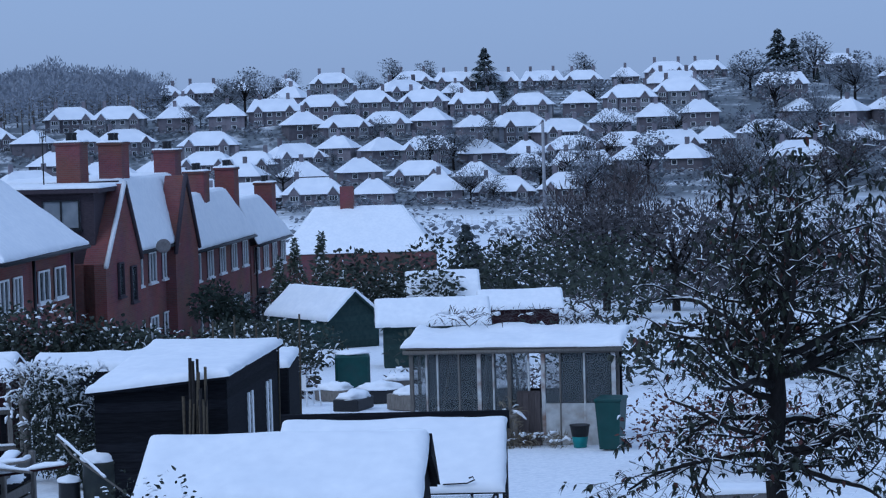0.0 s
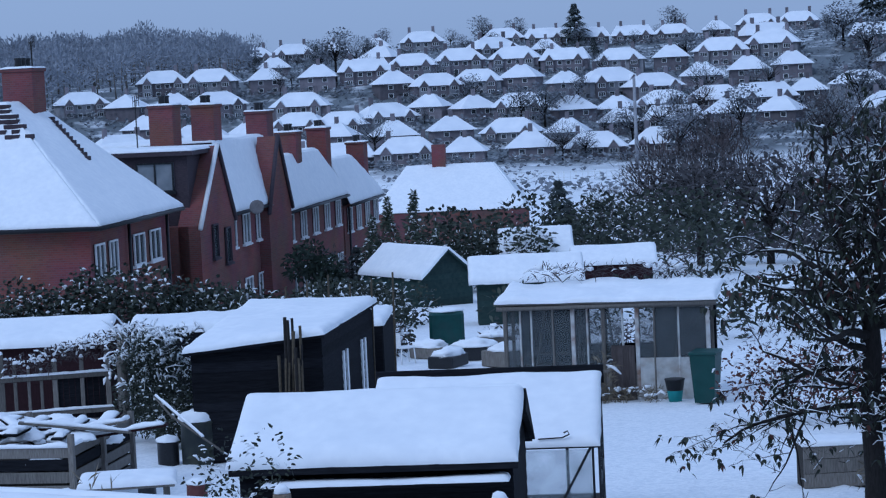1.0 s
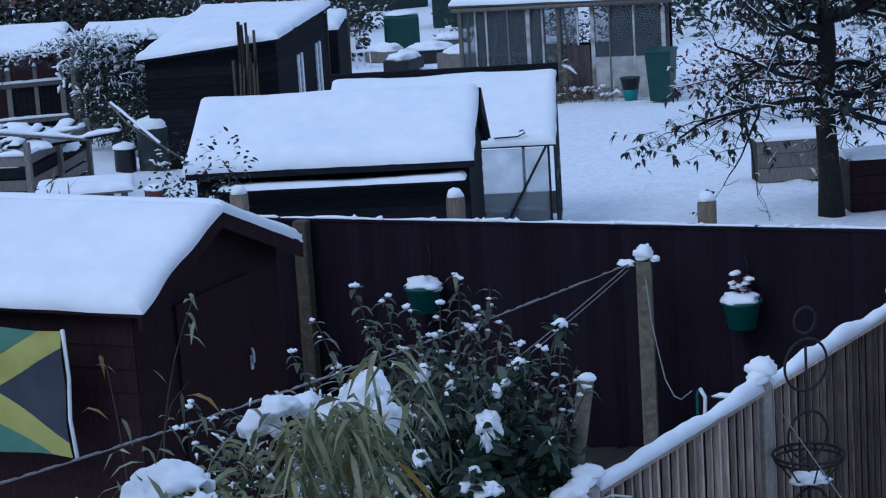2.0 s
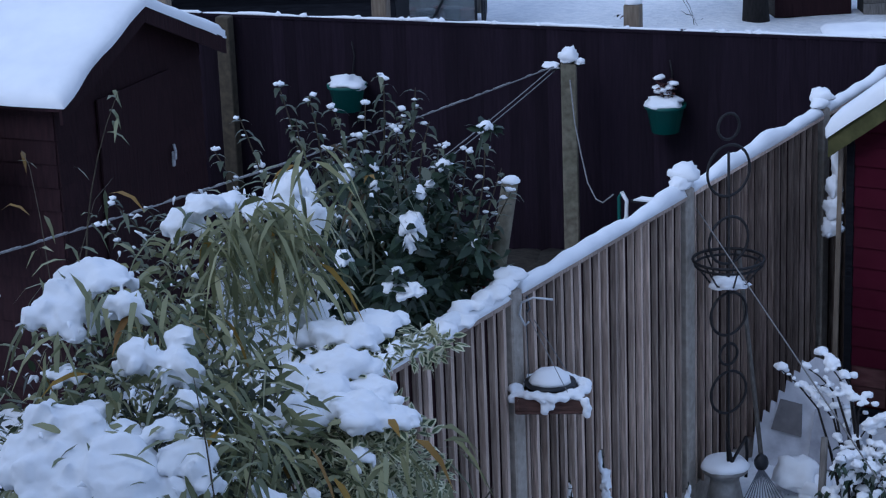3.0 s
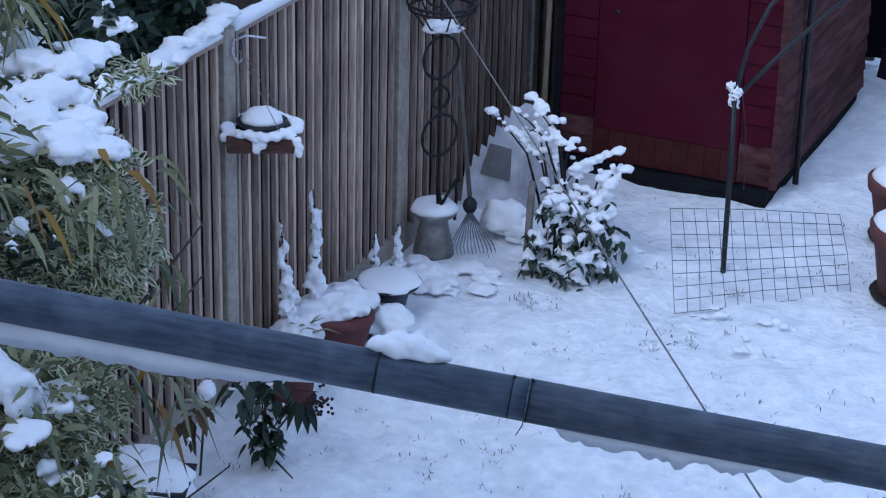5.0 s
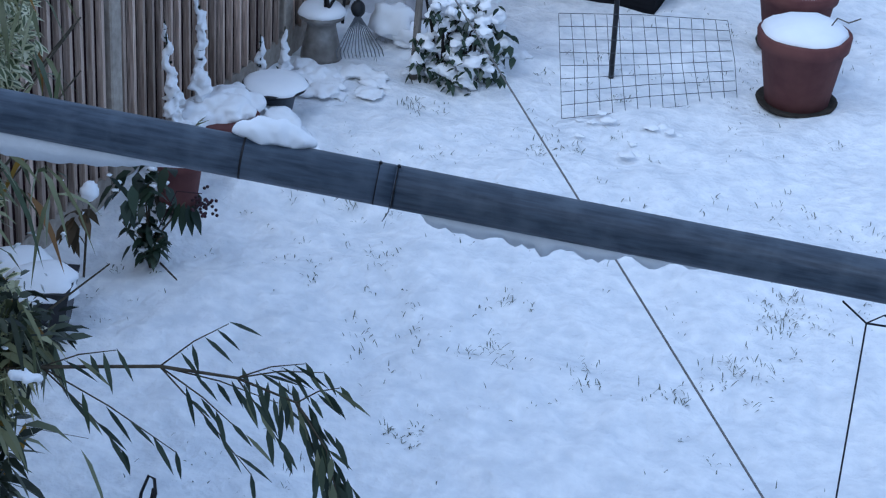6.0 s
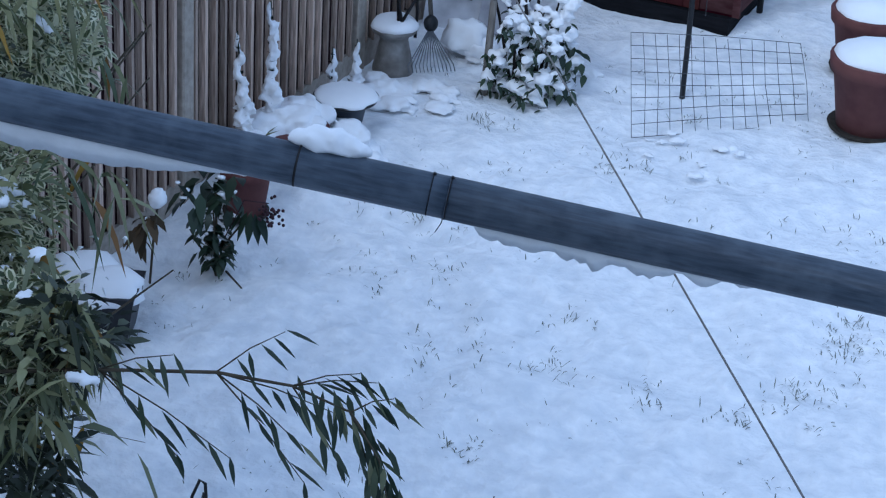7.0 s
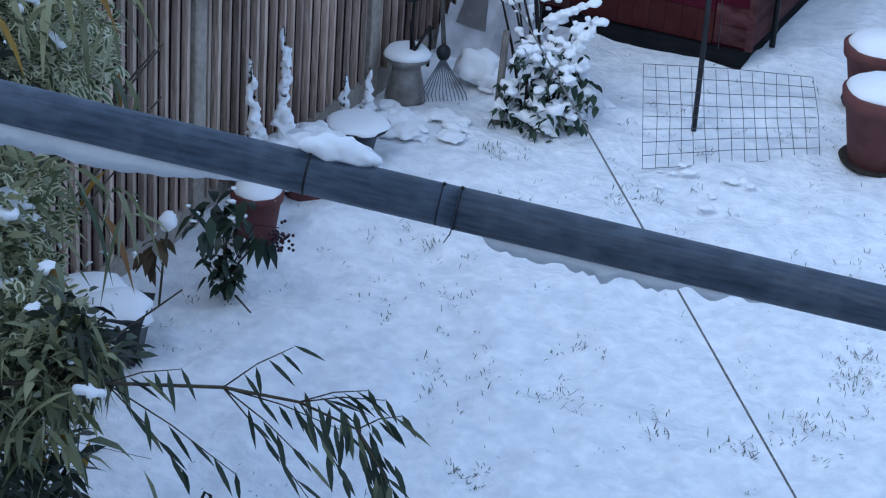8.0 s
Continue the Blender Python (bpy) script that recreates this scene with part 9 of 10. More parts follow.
def limb(p, d, ln, r, level):
    """A wandering limb with forks; snow lies on its upper side."""
    n = max(4, int(ln / 0.14))
    pts, rad = [Vector(p)], [r]
    d = Vector(d).normalized()
    for k in range(n):
        turn = 0.30 if level else 0.10
        d = (d + Vector((rng.uniform(-1, 1), rng.uniform(-1, 1), rng.uniform(-0.8, 0.9))) * turn).normalized()
        if level >= 2:
            d = (d + DOWN * 0.03).normalized()
        pts.append(pts[-1] + d * ln / n)
        rad.append(r * (1 - 0.7 * (k + 1) / n))
    wd.tube(pts, rad, 7 if level < 2 else 4)
    for a, b, r2 in zip(pts, pts[1:], rad):
        dd = (b - a).normalized()
        if level and abs(dd.z) < 0.75 and rng.random() < (0.55 if level < 3 else 0.16):
            w2 = max(0.007, r2 * 0.55)
            up = Vector((0, 0, r2 * 0.85))
            sn.tube([a + up, (a + b) / 2 + up + Vector((0, 0, w2 * rng.uniform(0.3, 0.9))), b + up], [w2 * 0.6, w2, w2 * 0.5], 5)
    if level < 4:
        for k in range(1, len(pts)):
            if rng.random() < (0.55, 0.62, 0.60, 0.42)[level] and (level or k > n * 0.55):
                dd = (pts[k] - pts[k - 1]).normalized()
                side = Vector((rng.uniform(-1, 1), rng.uniform(-1, 1), rng.uniform(-0.45, 0.75))).normalized()
                limb(pts[k], dd * 0.5 + side, ln * rng.uniform(0.35, 0.62), rad[k] * 0.62, level + 1)
    if level >= 2:
        for k in range(1, len(pts)):
            if rng.random() < 0.48:
                leafy = al.random() < (0.52 if pts[k].z < 2.4 else 0.85)
                for j in range(rng.choice((1, 2, 3, 4))):
                    which, way, ln2 = (lr if rng.random() < 0.05 else lv), (rng.uniform(-1, 1), rng.uniform(-1, 1), rng.uniform(-0.9, 0.2)), rng.uniform(0.06, 0.11)
                    if leafy:
                        which.leaf(pts[k], way, ln2, 0.05, 0.6)
                if not leafy and al.random() < 0.6:
                    e = Vector((al.uniform(-1, 1), al.uniform(-1, 1), al.uniform(-0.5, 0.9))).normalized() * al.uniform(0.08, 0.22)
                    q = pts[k] + e * 0.5 + Vector((al.uniform(-1, 1), al.uniform(-1, 1), al.uniform(-1, 1))) * 0.03
                    wd.tube([pts[k], q, pts[k] + e], [0.006, 0.005, 0.003], 4)
                    if al.random() < 0.5:
                        sn.tube([pts[k] + Vector((0, 0, 0.006)), q + Vector((0, 0, 0.011)), pts[k] + e + Vector((0, 0, 0.006))], [0.004, 0.008, 0.004], 5)
        if rng.random() < 0.08:
            sn.blob(pts[-1] + Vector((0, 0, 0.01)), 0.026, 0.02, 0.018, len(sn.v), 0.3, 0.7, False)


wd.tube([(0.02, 0, -0.2), (0.0, 0.0, 0.6), (-0.05, 0.0, 1.4), (0.0, 0.02, 2.2), (-0.02, 0, 2.9)], [0.19, 0.14, 0.125, 0.12, 0.10], 12)
RT, TW = Vector((0.825, 0.565, 0)), Vector((0.53, -0.84, 0))
for d, ln, r, z in ((RT * -1 + Vector((0, 0, 0.42)), 1.95, 0.07, 2.6), (RT * -0.9 + TW * 0.5 + Vector((0, 0, 0.15)), 2.05, 0.065, 2.4), (RT * -0.7 - TW * 0.6 + Vector((0, 0, 0.6)), 1.9, 0.06, 2.8), (RT + Vector((0, 0, 0.3)), 2.4, 0.07, 2.5), (RT * 0.8 + TW * 0.6 + Vector((0, 0, 0.5)), 2.2, 0.06, 2.7), (RT * 0.7 - TW * 0.7 + Vector((0, 0, 0.3)), 2.3, 0.06, 2.5), (TW + Vector((0, 0, 0.4)), 1.9, 0.055, 2.8), (RT * -0.35 + Vector((0, 0, 1.2)), 2.0, 0.05, 2.9), (RT * 0.3 + Vector((0, 0, 1.2)), 2.1, 0.05, 2.9), (RT * -1 + TW * 0.2 + Vector((0, 0, -0.12)), 2.0, 0.045, 1.5), (RT * -0.9 - TW * 0.4 + Vector((0, 0, 0.1)), 1.8, 0.045, 1.9), (RT * 0.9 + TW * 0.3 + Vector((0, 0, 0.25)), 1.8, 0.045, 1.4), (RT * -1.0 + TW * 0.7 + Vector((0, 0, 0.25)), 1.9, 0.05, 2.2)):
    limb((-0.01, 0, z), d, ln, r, 1)
for d, ln, z in ((RT + Vector((0, 0, 0.05)), 2.0, 1.3), (RT * 0.8 + TW * 0.6, 1.8, 1.6), (TW + RT * -0.3, 1.7, 1.5), (RT * 0.9 - TW * 0.5 + Vector((0, 0, 0.2)), 2.0, 1.9), (RT * -0.6 + TW * 0.8, 1.6, 1.7)):
    limb((-0.02, 0, z), d, ln, 0.045, 1)
for d, ln, z in ((RT * 0.05 + Vector((0, 0, 1.5)), 2.7, 3.0), (RT * -0.3 + Vector((0, 0, 1.4)), 2.4, 3.0), (RT * 0.35 + Vector((0, 0, 1.5)), 2.7, 3.0)):
    limb((-0.02, 0, z - 0.3), d, ln, 0.035, 2)
part("trunk", wd, BARK, tree)
tagged(part("leaves", lv, APPLE_LEAF, tree), kind="stuff")
tagged(part("russet_leaves", lr, RED_LEAF, tree), kind="stuff")
tagged(part("snow", sn, SNOW, tree, "snow lying along the branches"), kind="stuff")


# ---- hedges and rough growth of the allotments ----
tk = random.Random(12)


def thicket(name, label, spots, material, leaf, wide, snow, group="", cat="hedge", per=1.0):
    """A broad mass of leaves with snow; spots: x, y, height over ground, radii, count."""
    lv, sn = Mesh(), Mesh()
    for x, y, h, rx, rz, n in spots:
        c = Vector((x, y, land(x, y) + h))
        leaf_cloud(lv, c, (rx, rx, rz), int(n * per), leaf, wide, 0.3)
        for k in range(int(n * snow * 0.6)):
            p = ball(1, 1)[0]
            if p.z < -0.2:
                continue
            q = c + Vector((p.x * rx, p.y * rx, p.z * rz + 0.03))
            s = min(leaf, 0.2) * rng.uniform(0.14, 0.42)
            a, b, e = s * rng.uniform(0.6, 1.5), s * rng.uniform(0.6, 1.5), s * rng.uniform(0.4, 0.9)
            if k % 3 == 0:
                sn.blob(q, a, b, e, k, 0.9, 0.8, False)
            else:
                g = Vector((tk.uniform(-1, 1), tk.uniform(-1, 1), tk.uniform(-0.6, 0.5))).normalized() * s * tk.uniform(1.5, 4.5)
                sn.tube([q - g * 0.5, q + Vector((0, 0, e * 0.7)), q + g * 0.5 + Vector((0, 0, -e * 0.6))], [e * 0.35, e * tk.uniform(0.5, 0.9), e * 0.3], 5)
    h = thing(name, label, cat, pose(0, 0, 0), group)
    tagged(part("foliage", lv, material, h), kind="stuff")
    if sn.v:
        tagged(part("snow", sn, SNOW, h), kind="stuff")


sp1 = []
for i in range(44):
    t = i / 43
    x, y = -46.0 + (-41.0 + 46.0) * t - 9 * max(0, t - 0.5) , 40.0 + (63 - 40.0) * t
    sp1.append((x + rng.uniform(-1.2, 1.2), y + rng.uniform(-1.2, 1.2), 0.55 + rng.uniform(-0.4, 0.5), 1.3, 0.95, 420))
for i in range(40):
    k = i / 39
    sp1.append((-46.5 + 9.5 * k + rng.uniform(-0.5, 0.5), 43.2 + 7.6 * k + rng.uniform(-0.5, 0.5), rng.uniform(0.5, 1.5) + 0.5 * math.sin(k * 5), 0.95, 1.0, 420))
thicket("hedge", "overgrown evergreen hedge speckled with snow", sp1, HEDGE, 0.17, 0.10, 0.16)
thicket("bramble_mound", "tangled dark bramble mound patched with snow", [(-28.2 + rng.uniform(-0.55, 0.55), 31.5 + rng.uniform(-0.5, 0.5), rng.uniform(0.3, 1.8), 0.5, 0.45, 240) for i in range(15)] + [(-27.2 + rng.uniform(-0.5, 0.3), 30.4 + rng.uniform(-0.5, 0.5), rng.uniform(0.2, 1.0), 0.4, 0.4, 200) for i in range(6)], HEDGE, 0.085, 0.035, 0.2, cat="brambles", per=1.7)
bs = Mesh()
for i in range(90):
    w2 = rng.uniform(0.03, 0.10)
    x, y = -28.2 + rng.uniform(-0.8, 0.8), 31.5 + rng.uniform(-0.7, 0.4)
    q, e = Vector((x, y, land(x, y) + rng.uniform(1.1, 2.2))), rng.uniform(0.5, 1.0)
    for k in range(4):
        g = Vector((tk.uniform(-1, 1), tk.uniform(-1, 1), tk.uniform(-0.9, 0.3))) * tk.uniform(0.08, 0.3)
        o = q + Vector((tk.uniform(-0.15, 0.15), tk.uniform(-0.15, 0.15), tk.uniform(-0.1, 0.1)))
        bs.tube([o - g * 0.5, o + Vector((0, 0, 0.03)), o + g * 0.5], [w2 * 0.15, w2 * e * 0.42, w2 * 0.12], 5)
tagged(single("bramble_snow", bs, SNOW, "snow lodged over the bramble mound", "snow"), kind="stuff")
thicket("climbing_plant", "dead climbing growth over the trellis, lined with snow", [(-31.2 + 0.24 * i, 30.6 + 0.2 * i, 1.45 + 0.07 * i, 0.3, 0.2, 90) for i in range(9)], BARE, 0.14, 0.03, 0.4, cat="climber")
thicket("evergreen_shrub", "spreading evergreen shrub streaked with snow", [(-53.6 + rng.uniform(-3.4, 3.4), 82.5 + rng.uniform(-1.5, 3), 1.5 + rng.uniform(-0.7, 0.8), 1.3, 0.9, 420) for i in range(10)], HEDGE, 0.3, 0.12, 0.2, cat="shrub")
thicket("dark_yew", "dark green columnar evergreen by the houses", [(-51.4 + rng.uniform(-0.6, 0.6), 66.5 + rng.uniform(-0.6, 0.6), 0.8 + i * 0.3, 0.65, 0.6, 300) for i in range(6)], CONIFER, 0.25, 0.1, 0.02, cat="shrub")
for x, y, h in ((-56.1, 77.9, 4.0), (-55.2, 78.5, 4.2), (-56.7, 77.5, 3.2), (-54.5, 79.0, 2.6)):
    thicket("garden_conifer", "pointed green garden conifer dusted with snow", [(x + rng.uniform(-0.1, 0.1), y + rng.uniform(-0.1, 0.1), h * k / 9, 1.05 * (1 - k / 9.6), 0.4, 170) for k in range(1, 10)], HEDGE_PALE, 0.2, 0.07, 0.16, "garden conifers", "conifer")
thicket("rough_growth", "frosted brambles and dead stems by the path", [(-36.5 + rng.uniform(-2, 2), 48.5 + rng.uniform(-3, 3), 0.5, 0.8, 0.6, 200) for i in range(12)] + [(-30.8 + rng.uniform(-3, 3), 52 + rng.uniform(-2, 2), 0.35, 0.8, 0.4, 120) for i in range(10)], BARE, 0.2, 0.05, 0.5, cat="rough growth")
thicket("dry_stalks", "dry pale stalks before the glasshouse", [(-23.8 + 0.35 * i, 38.9 + 0.13 * i, 0.10, 0.35, 0.16, 80) for i in range(6)] + [(-22.9, 39.0, 0.5, 0.25, 0.5, 120), (-11.8, 27.6, 0.35, 0.45, 0.35, 220), (-16.5, 17.2, 1.0, 0.4, 0.6, 90)], DRY, 0.26, 0.02, 0.15, cat="dry plants")
thicket("roof_creeper", "bare creeper sprawling over the glasshouse roof", [(-25.2 + 0.35 * i, 40.4 + 0.2 * i, 2.6, 0.3, 0.12, 40) for i in range(9)], BARE, 0.3, 0.02, 0.1, cat="creeper")
thicket("plot_growth", "frosted bushes behind the glasshouse", [(-30.0 + rng.uniform(-7, 10), 60.0 + rng.uniform(-7, 9), 0.6, 1.3, 0.9, 130) for i in range(34)], HEDGE, 0.3, 0.1, 0.12, cat="bushes")
thicket("red_shrub", "russet-leaved shrub on the snowy plot", [(-16.6 + rng.uniform(-1.6, 1.6), 36.0 + rng.uniform(-1.5, 1.5), 0.8, 0.8, 0.6, 220) for i in range(8)], RED_LEAF, 0.13, 0.05, 0.3, cat="shrub")
thicket("garden_brambles", "leafless bramble stems with snow by the black shed", [(-15.1 + rng.uniform(-0.45, 0.5), 18.1 + rng.uniform(-0.3, 0.3), 1.2 + rng.uniform(-0.7, 0.5), 0.28, 0.38, 70) for i in range(10)], APPLE_LEAF, 0.075, 0.035, 0.35, cat="brambles")
thicket("leafless_bushes", "leafless dark bushes lined with snow beyond the apple tree", [(-21.0 + 0.75 * i + rng.uniform(-0.5, 0.5), 44.0 + 0.3 * i + rng.uniform(-2.0, 2.0), rng.uniform(0.2, 1.1), 0.75, 0.6, 190) for i in range(16)], BARE, 0.2, 0.022, 0.35, cat="bushes")
thicket("back_bushes", "bushes grown up against the far sheds", [(-58 + rng.uniform(-6, 14), 92 + rng.uniform(-6, 8), 1.6 + rng.uniform(-0.8, 1.4), 2.0, 1.5, 260) for i in range(22)], HEDGE, 0.4, 0.16, 0.1, cat="bushes")


thicket("valley_scrub", "dense dark leafless scrub along the valley floor", [(-math.sin(radians(a)) * d, math.cos(radians(a)) * d, h, 4.0, 2.6, 330) for a, d, h in [(19 + 0.42 * i + rng.uniform(-0.3, 0.3), 140 + rng.uniform(-12, 18), rng.uniform(-0.6, 0.8) + 0.8 * max(0.0, 1 - i / 24)) for i in range(27)]], BELT, 0.75, 0.10, 0.0, cat="scrub", per=1.5)


# ---- trees of the valley and hillside ----
def tree_mesh(kind, seed):
    """A far tree: trunk, limbs and a ragged crown of many small clumps."""
    r = random.Random(seed)
    w, c, s = Mesh(), Mesh(), Mesh()
    if kind == "conifer":
        w.tube([(0, 0, -0.3), (0, 0, 0.9)], [0.03, 0.006], 6)
        for i in range(520):
            z = r.random() ** 0.8
            rad = 0.30 * (1 - z) * (0.75 + 0.35 * math.sin(z * 40)) + 0.02
            a = r.uniform(0, 6.28)
            o = Vector((rad * 0.5 * math.cos(a), rad * 0.5 * math.sin(a), 0.06 + z * 0.9))
            c.leaf(o, (math.cos(a), math.sin(a), 0.1), rad * 0.9 + 0.03, 0.055, 0.5)
        for i in range(26):
            z = r.random()
            a = r.uniform(0, 6.28)
            rad = 0.24 * (1 - z)
            s.leaf((rad * math.cos(a), rad * math.sin(a), 0.10 + z * 0.88), (math.cos(a), math.sin(a), 0), 0.05, 0.03, 0.4)
    else:
        w.tube([(0, 0, -0.3), (0.01, 0, 0.25), (0, 0.01, 0.5)], [0.03, 0.022, 0.015], 6)
        for i in range(14):
            a, e = r.uniform(0, 6.28), r.uniform(0.3, 1.2)
            d = Vector((math.cos(a) * math.cos(e), math.sin(a) * math.cos(e), math.sin(e)))
            b = Vector((0, 0, r.uniform(0.18, 0.5)))
            w.tube([b, b + d * 0.2, b + d * 0.42 + Vector((0, 0, 0.05))], [0.012, 0.007, 0.002], 4)
        lobes = [(r.uniform(-0.22, 0.22), r.uniform(-0.22, 0.22), r.uniform(0.4, 0.82), r.uniform(0.13, 0.24)) for i in range(11)]
        for x, y, z, q in lobes:
            for k in range(75):
                p = Vector((r.gauss(0, 1), r.gauss(0, 1), r.gauss(0, 1))).normalized() * q * r.random() ** 0.4
                o = Vector((x, y, z)) + p
                d = p + Vector((r.uniform(-1, 1), r.uniform(-1, 1), r.uniform(-0.4, 1))) * 0.1
                if kind in ("bare", "winter") or kind == "scrub" and k % 2:
                    c.leaf(o, d, r.uniform(0.06, 0.12), 0.010, -0.1)
                else:
                    c.leaf(o, d, r.uniform(0.04, 0.07), 0.035, 0.2)
            for k in range(0 if kind == "scrub" else 1):
                p = Vector((r.gauss(0, 1), r.gauss(0, 1), abs(r.gauss(0, 1)))).normalized() * q
                s.leaf(Vector((x, y, z)) + p, (r.uniform(-1, 1), r.uniform(-1, 1), 0.1), 0.04, 0.03 if kind != "bare" else 0.012, 0.2)
    return w, c, s


kinds = {"conifer": (HAZED_CONIFER, "dark conifer with snow on its boughs"), "bare": (BARE, "bare winter tree with a fine twiggy crown"), "bushy": (HAZED_WOODS, "grey rounded tree dusted with snow"), "winter": (HAZED_WOODS, "grey leafless tree among the far houses"), "scrub": (BELT, "dark leafless scrub tree in the valley")}
stock = {}
for kind in kinds:
    for v in range(2):
        w, c, s = tree_mesh(kind, 50 + v)
        stock[kind, v] = w.make("trunk", BARK), c.make("crown", kinds[kind][0]), s.make("snow", SNOW_HAZED)


def tree_at(kind, x, y, high, group, wide=1.0):
    v = rng.randrange(2)
    t = thing("tree", kinds[kind][1], "tree", here(x, y, -0.2, rng.uniform(0, 360)), group)
    t.scale = (high * wide, high * wide, high)
    for name, me in zip(("trunk", "crown", "snow"), stock[kind, v]):
        if not me.polygons:
            continue
        tagged(part(name, me, None, t), kind="" if name == "trunk" else "stuff")


def polar(az, d):
    return -math.sin(radians(az)) * d, math.cos(radians(az)) * d


# belt of trees in the valley
for az, d, h, k, w in ((31.35, 165, 5.2, "conifer", 1.15), (31.1, 160, 3.6, "conifer", 1.4), (30.5, 158, 3.4, "scrub", 1.5), (29.7, 160, 4.2, "scrub", 1.4), (28.6, 156, 6.2, "scrub", 1.3), (27.6, 158, 7.2, "scrub", 1.2), (26.6, 160, 6.0, "scrub", 1.3), (25.4, 158, 5.2, "scrub", 1.3), (24.0, 160, 5.0, "scrub", 1.3), (22.6, 158, 5.2, "scrub", 1.3), (29.0, 190, 7.4, "bare", 1.2), (28.2, 195, 8.6, "bare", 1.3), (27.4, 190, 8.6, "bare", 1.3), (26.6, 195, 7.6, "bare", 1.2), (25.2, 195, 6.2, "bare", 1.2), (23.6, 195, 6.0, "bare", 1.2), (30.3, 200, 4.0, "bare", 1.1), (22.0, 200, 6.4, "bare", 1.2), (20.6, 190, 6.2, "bare", 1.2), (27.8, 120, 6.0, "scrub", 1.5), (26.0, 118, 6.0, "scrub", 1.5), (24.2, 120, 6.0, "scrub", 1.5), (36.0, 100, 2.8, "conifer", 1.3), (36.6, 97, 2.6, "conifer", 1.3), (35.5, 98, 2.2, "scrub", 1.4), (37.3, 96, 2.5, "scrub", 1.4), (34.6, 104, 2.1, "scrub", 1.6), (22.0, 140, 5.4, "scrub", 1.3), (20.5, 150, 5.2, "scrub", 1.3)):
    x, y = polar(az, d)
    tree_at(kind=k, x=x, y=y, high=h, group="valley trees", wide=w)
# among the hillside houses
tr2 = random.Random(77)
for i in range(150):
    az, d = tr2.uniform(19, 48), tr2.uniform(480, 790)
    x, y = polar(az, d)
    if wooded(az, d):
        continue
    near = min(((x - a) ** 2 + (y - b) ** 2 for a, b in homes), default=999)
    if near < 60:
        continue
    k = tr2.choice(("bushy", "bushy", "winter", "winter", "conifer"))
    tree_at(k, x, y, tr2.uniform(4.0, 8.0), "hillside trees", tr2.uniform(0.9, 1.4))
for az, d, h, k in ((30.75, 770, 15, "conifer"), (33.1, 790, 11, "bushy"), (32.2, 790, 10, "bushy"), (35.7, 790, 9, "bushy"), (28.2, 790, 12, "bushy"), (38.9, 800, 11, "winter"), (37.5, 800, 8, "bushy"), (36.9, 660, 14, "bushy"), (36.4, 655, 11, "winter"), (37.3, 668, 11, "winter"), (23.3, 720, 17, "conifer"), (22.9, 715, 14, "conifer"), (22.4, 700, 15, "bushy"), (24.0, 640, 13, "bushy"), (23.4, 600, 15, "bushy"), (22.3, 580, 13, "winter"), (21.4, 620, 14, "bushy"), (32.2, 560, 10, "bushy"), (31.6, 555, 11, "bushy"), (31.0, 565, 10, "winter"), (33.4, 590, 8, "bushy"), (36.0, 515, 10, "winter"), (31.2, 492, 9, "winter"), (30.6, 490, 7, "bushy"), (29.4, 520, 10, "bushy")):
    x, y = polar(az, d)
    tree_at(k, x, y, h, "hillside trees", 1.2)
# the wooded foot of the hill
for i in range(46):
    az, d = tr2.uniform(18.5, 28.8), tr2.uniform(430, 600)
    x, y = polar(az, d)
    if min((x - a) ** 2 + (y - b) ** 2 for a, b in homes) < 70:
        continue
    tree_at(tr2.choice(("bushy", "winter", "bare", "scrub")), x, y, tr2.uniform(8, 13), "hillside trees", tr2.uniform(1.1, 1.5))
# gardens, hedges and walls between the houses
gd, gs2 = Mesh(), Mesh()


def far_clump(x, y, s):
    z = land(x, y)
    for k in range(7):
        gd.leaf((x + tr2.uniform(-s, s), y + tr2.uniform(-s, s), z + tr2.uniform(-0.2, s)), (tr2.uniform(-1, 1), tr2.uniform(-1, 1), tr2.uniform(0, 1)), 1.3, 0.9, 0.3)
    if tr2.random() < 0.3:
        gs2.leaf((x, y, z + s), (tr2.uniform(-1, 1), tr2.uniform(-1, 1), 0.1), 0.8, 0.6, 0.3)


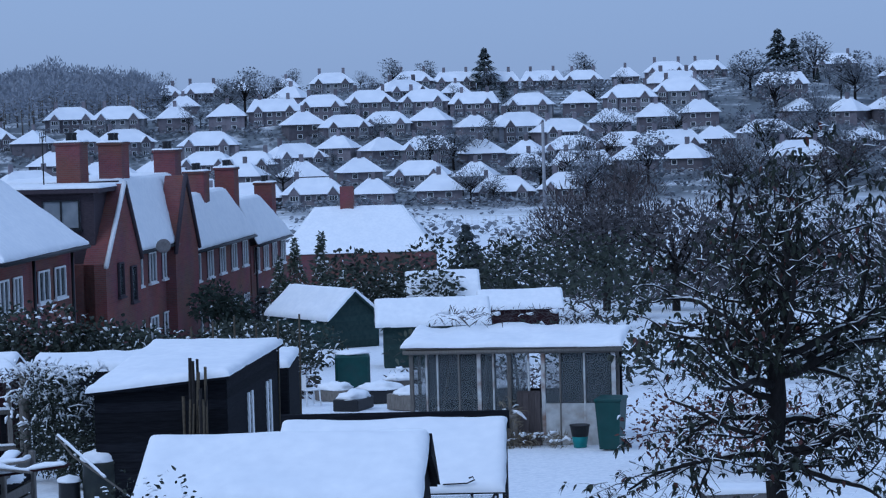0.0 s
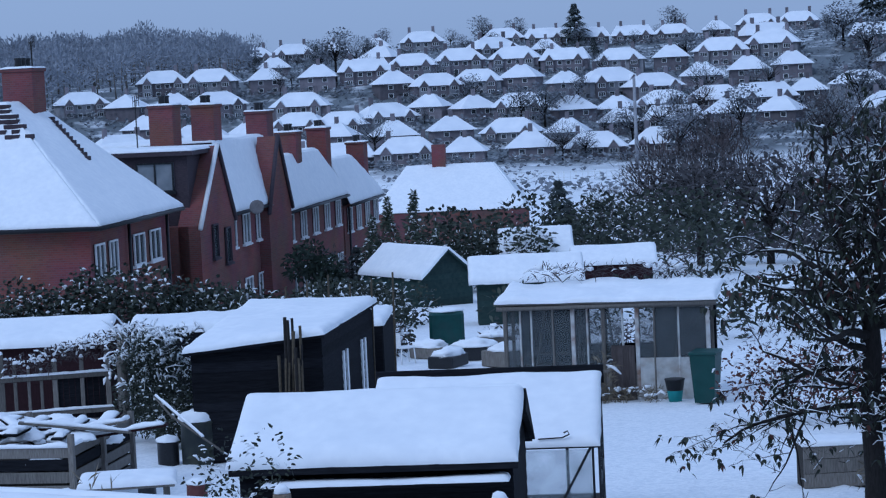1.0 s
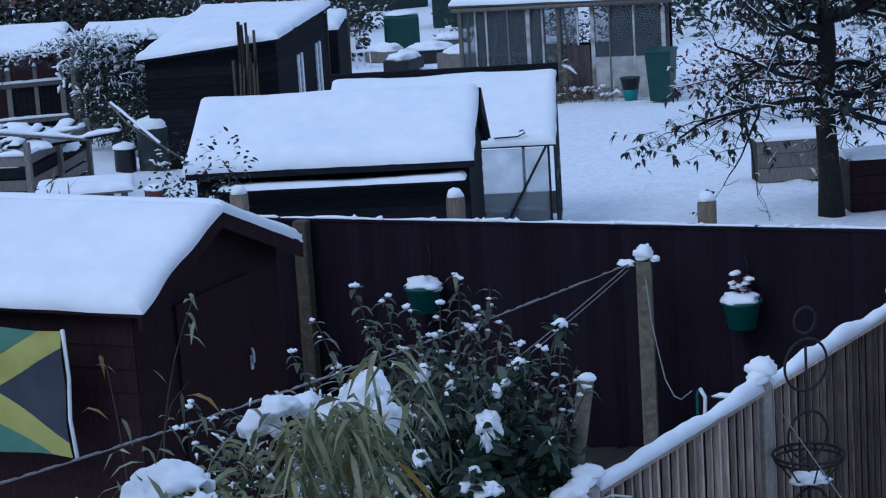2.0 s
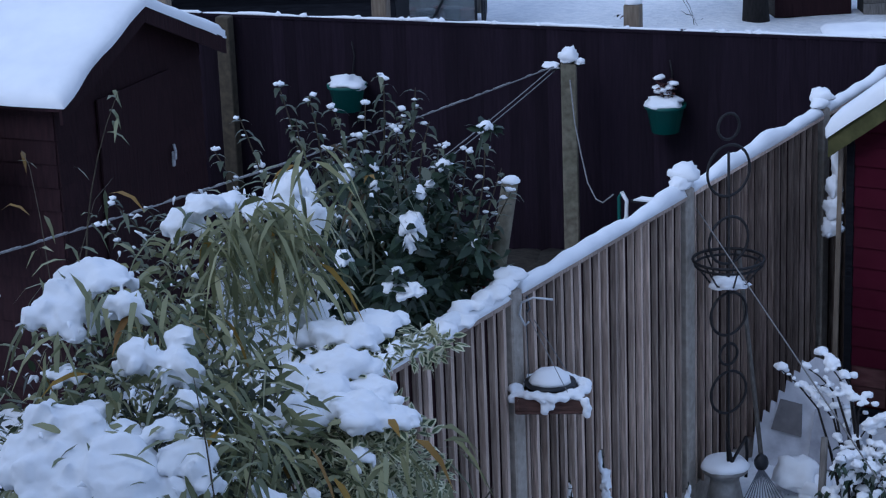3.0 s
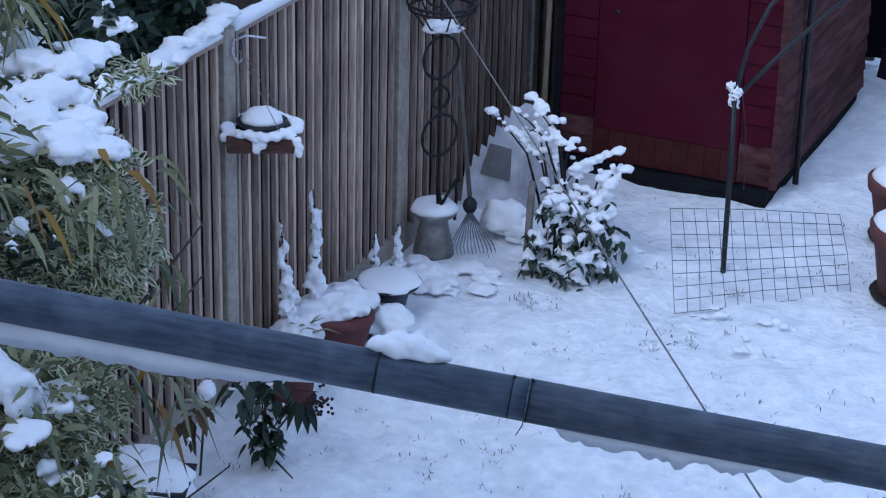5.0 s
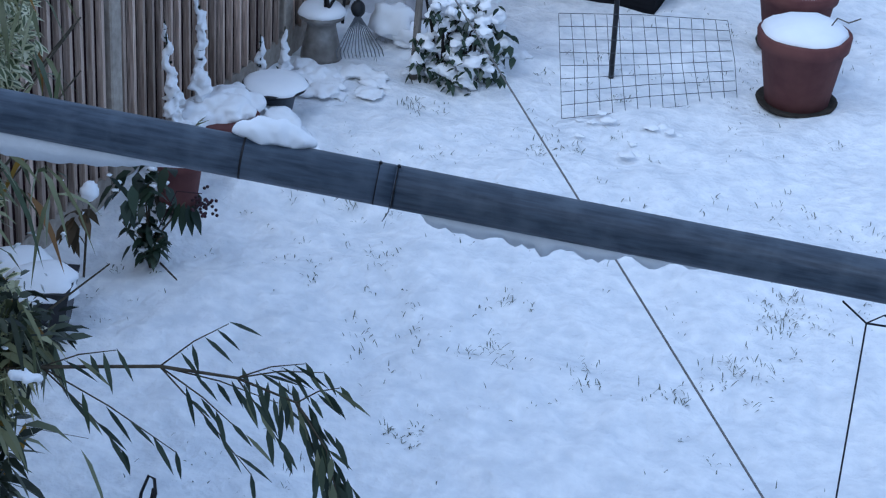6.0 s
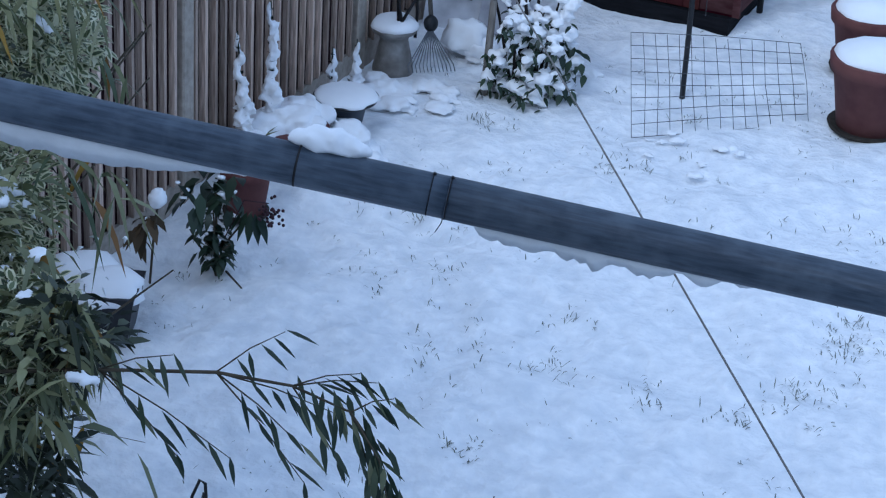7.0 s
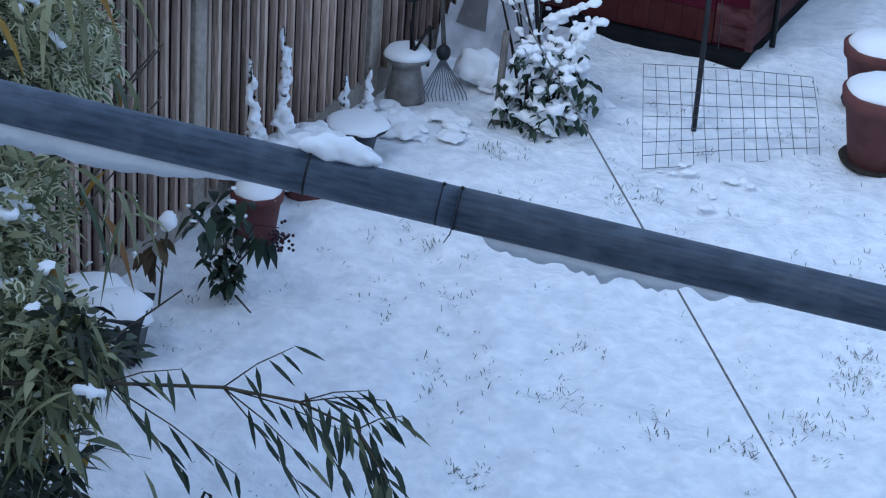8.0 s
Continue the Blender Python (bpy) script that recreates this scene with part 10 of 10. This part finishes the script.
for x, y in homes:
    d = math.hypot(x, y)
    out, side = Vector((-x / d, -y / d)), Vector((-y / d, x / d))
    for k in range(16):
        q = Vector((x, y)) + out * tr2.uniform(6.0, 17.0) + side * tr2.uniform(-11, 11)
        far_clump(q.x, q.y, tr2.uniform(0.9, 2.0))
    for k in range(5):
        q = Vector((x, y)) + out * tr2.uniform(-4, 5) + side * tr2.choice((-1, 1)) * tr2.uniform(8.5, 11)
        far_clump(q.x, q.y, tr2.uniform(1.2, 2.6))
for i in range(3600):
    az, d = tr2.uniform(18, 49), tr2.uniform(470, 790) if i % 9 else tr2.uniform(300, 455)
    x, y = polar(az, d)
    if wooded(az, d) or min(((x - a) ** 2 + (y - b) ** 2 for a, b in homes), default=999) < 40:
        continue
    far_clump(x, y, tr2.uniform(0.8, 2.2))
single("far_hedges", gd, HAZED_WOODS, "dark garden hedges and shrubs across the hillside", "hedges", kind="stuff")
single("far_hedge_snow", gs2, SNOW_HAZED, "snow on the distant hedges", "snow", kind="stuff")
# wooded hilltop, its crowns and trunks coloured pale for haze
wo2, wt = Mesh(), Mesh()
for i in range(950):
    az = tr2.uniform(38.8, 50)
    d = tr2.uniform(560, 800) if i % 3 else tr2.uniform(740, 860)
    if not wooded(az, d):
        continue
    x, y = polar(az, d)
    z = land(x, y)
    top = 6 + 6 * max(0, 1 - abs(az - 42.0) / 6.5) + 3 * noise.noise(Vector((az * 0.9, d * 0.01, 1))) + 2.0 * noise.noise(Vector((az * 5.0, d * 0.03, 4)))
    top *= 1.15 * min(1.0, max(0.35, (az - 38.4) / 1.2)) * tr2.uniform(0.85, 1.12)
    rx, rz = tr2.uniform(2.4, 4.4), top * 0.42
    wt.tube([(x, y, z - 0.5), (x + tr2.uniform(-0.5, 0.5), y, z + top * 0.6)], [0.28, 0.1], 5)
    for k in range(95):
        p = Vector((tr2.gauss(0, 1), tr2.gauss(0, 1), tr2.gauss(0, 1))).normalized() * tr2.random() ** 0.4
        o = Vector((x + p.x * rx, y + p.y * rx, z + top - rz + p.z * rz * (1.0 if p.z > 0 else 1.35)))
        wo2.leaf(o, (p.x + tr2.uniform(-0.6, 0.6), p.y + tr2.uniform(-0.6, 0.6), p.z + tr2.uniform(0.0, 1.0)), tr2.uniform(0.9, 2.0), tr2.uniform(0.22, 0.6), 0.1, Vector((tr2.uniform(-1, 1), tr2.uniform(-1, 1), tr2.uniform(-1, 1))))
tagged(single("woodland_trunks", wt, GREY_WOOD, "bare trunks of the hilltop woodland", "woodland"), kind="stuff")
single("woodland", wo2, HAZED_WOODLAND, "grey winter woodland on the hilltop", "woodland", kind="stuff")
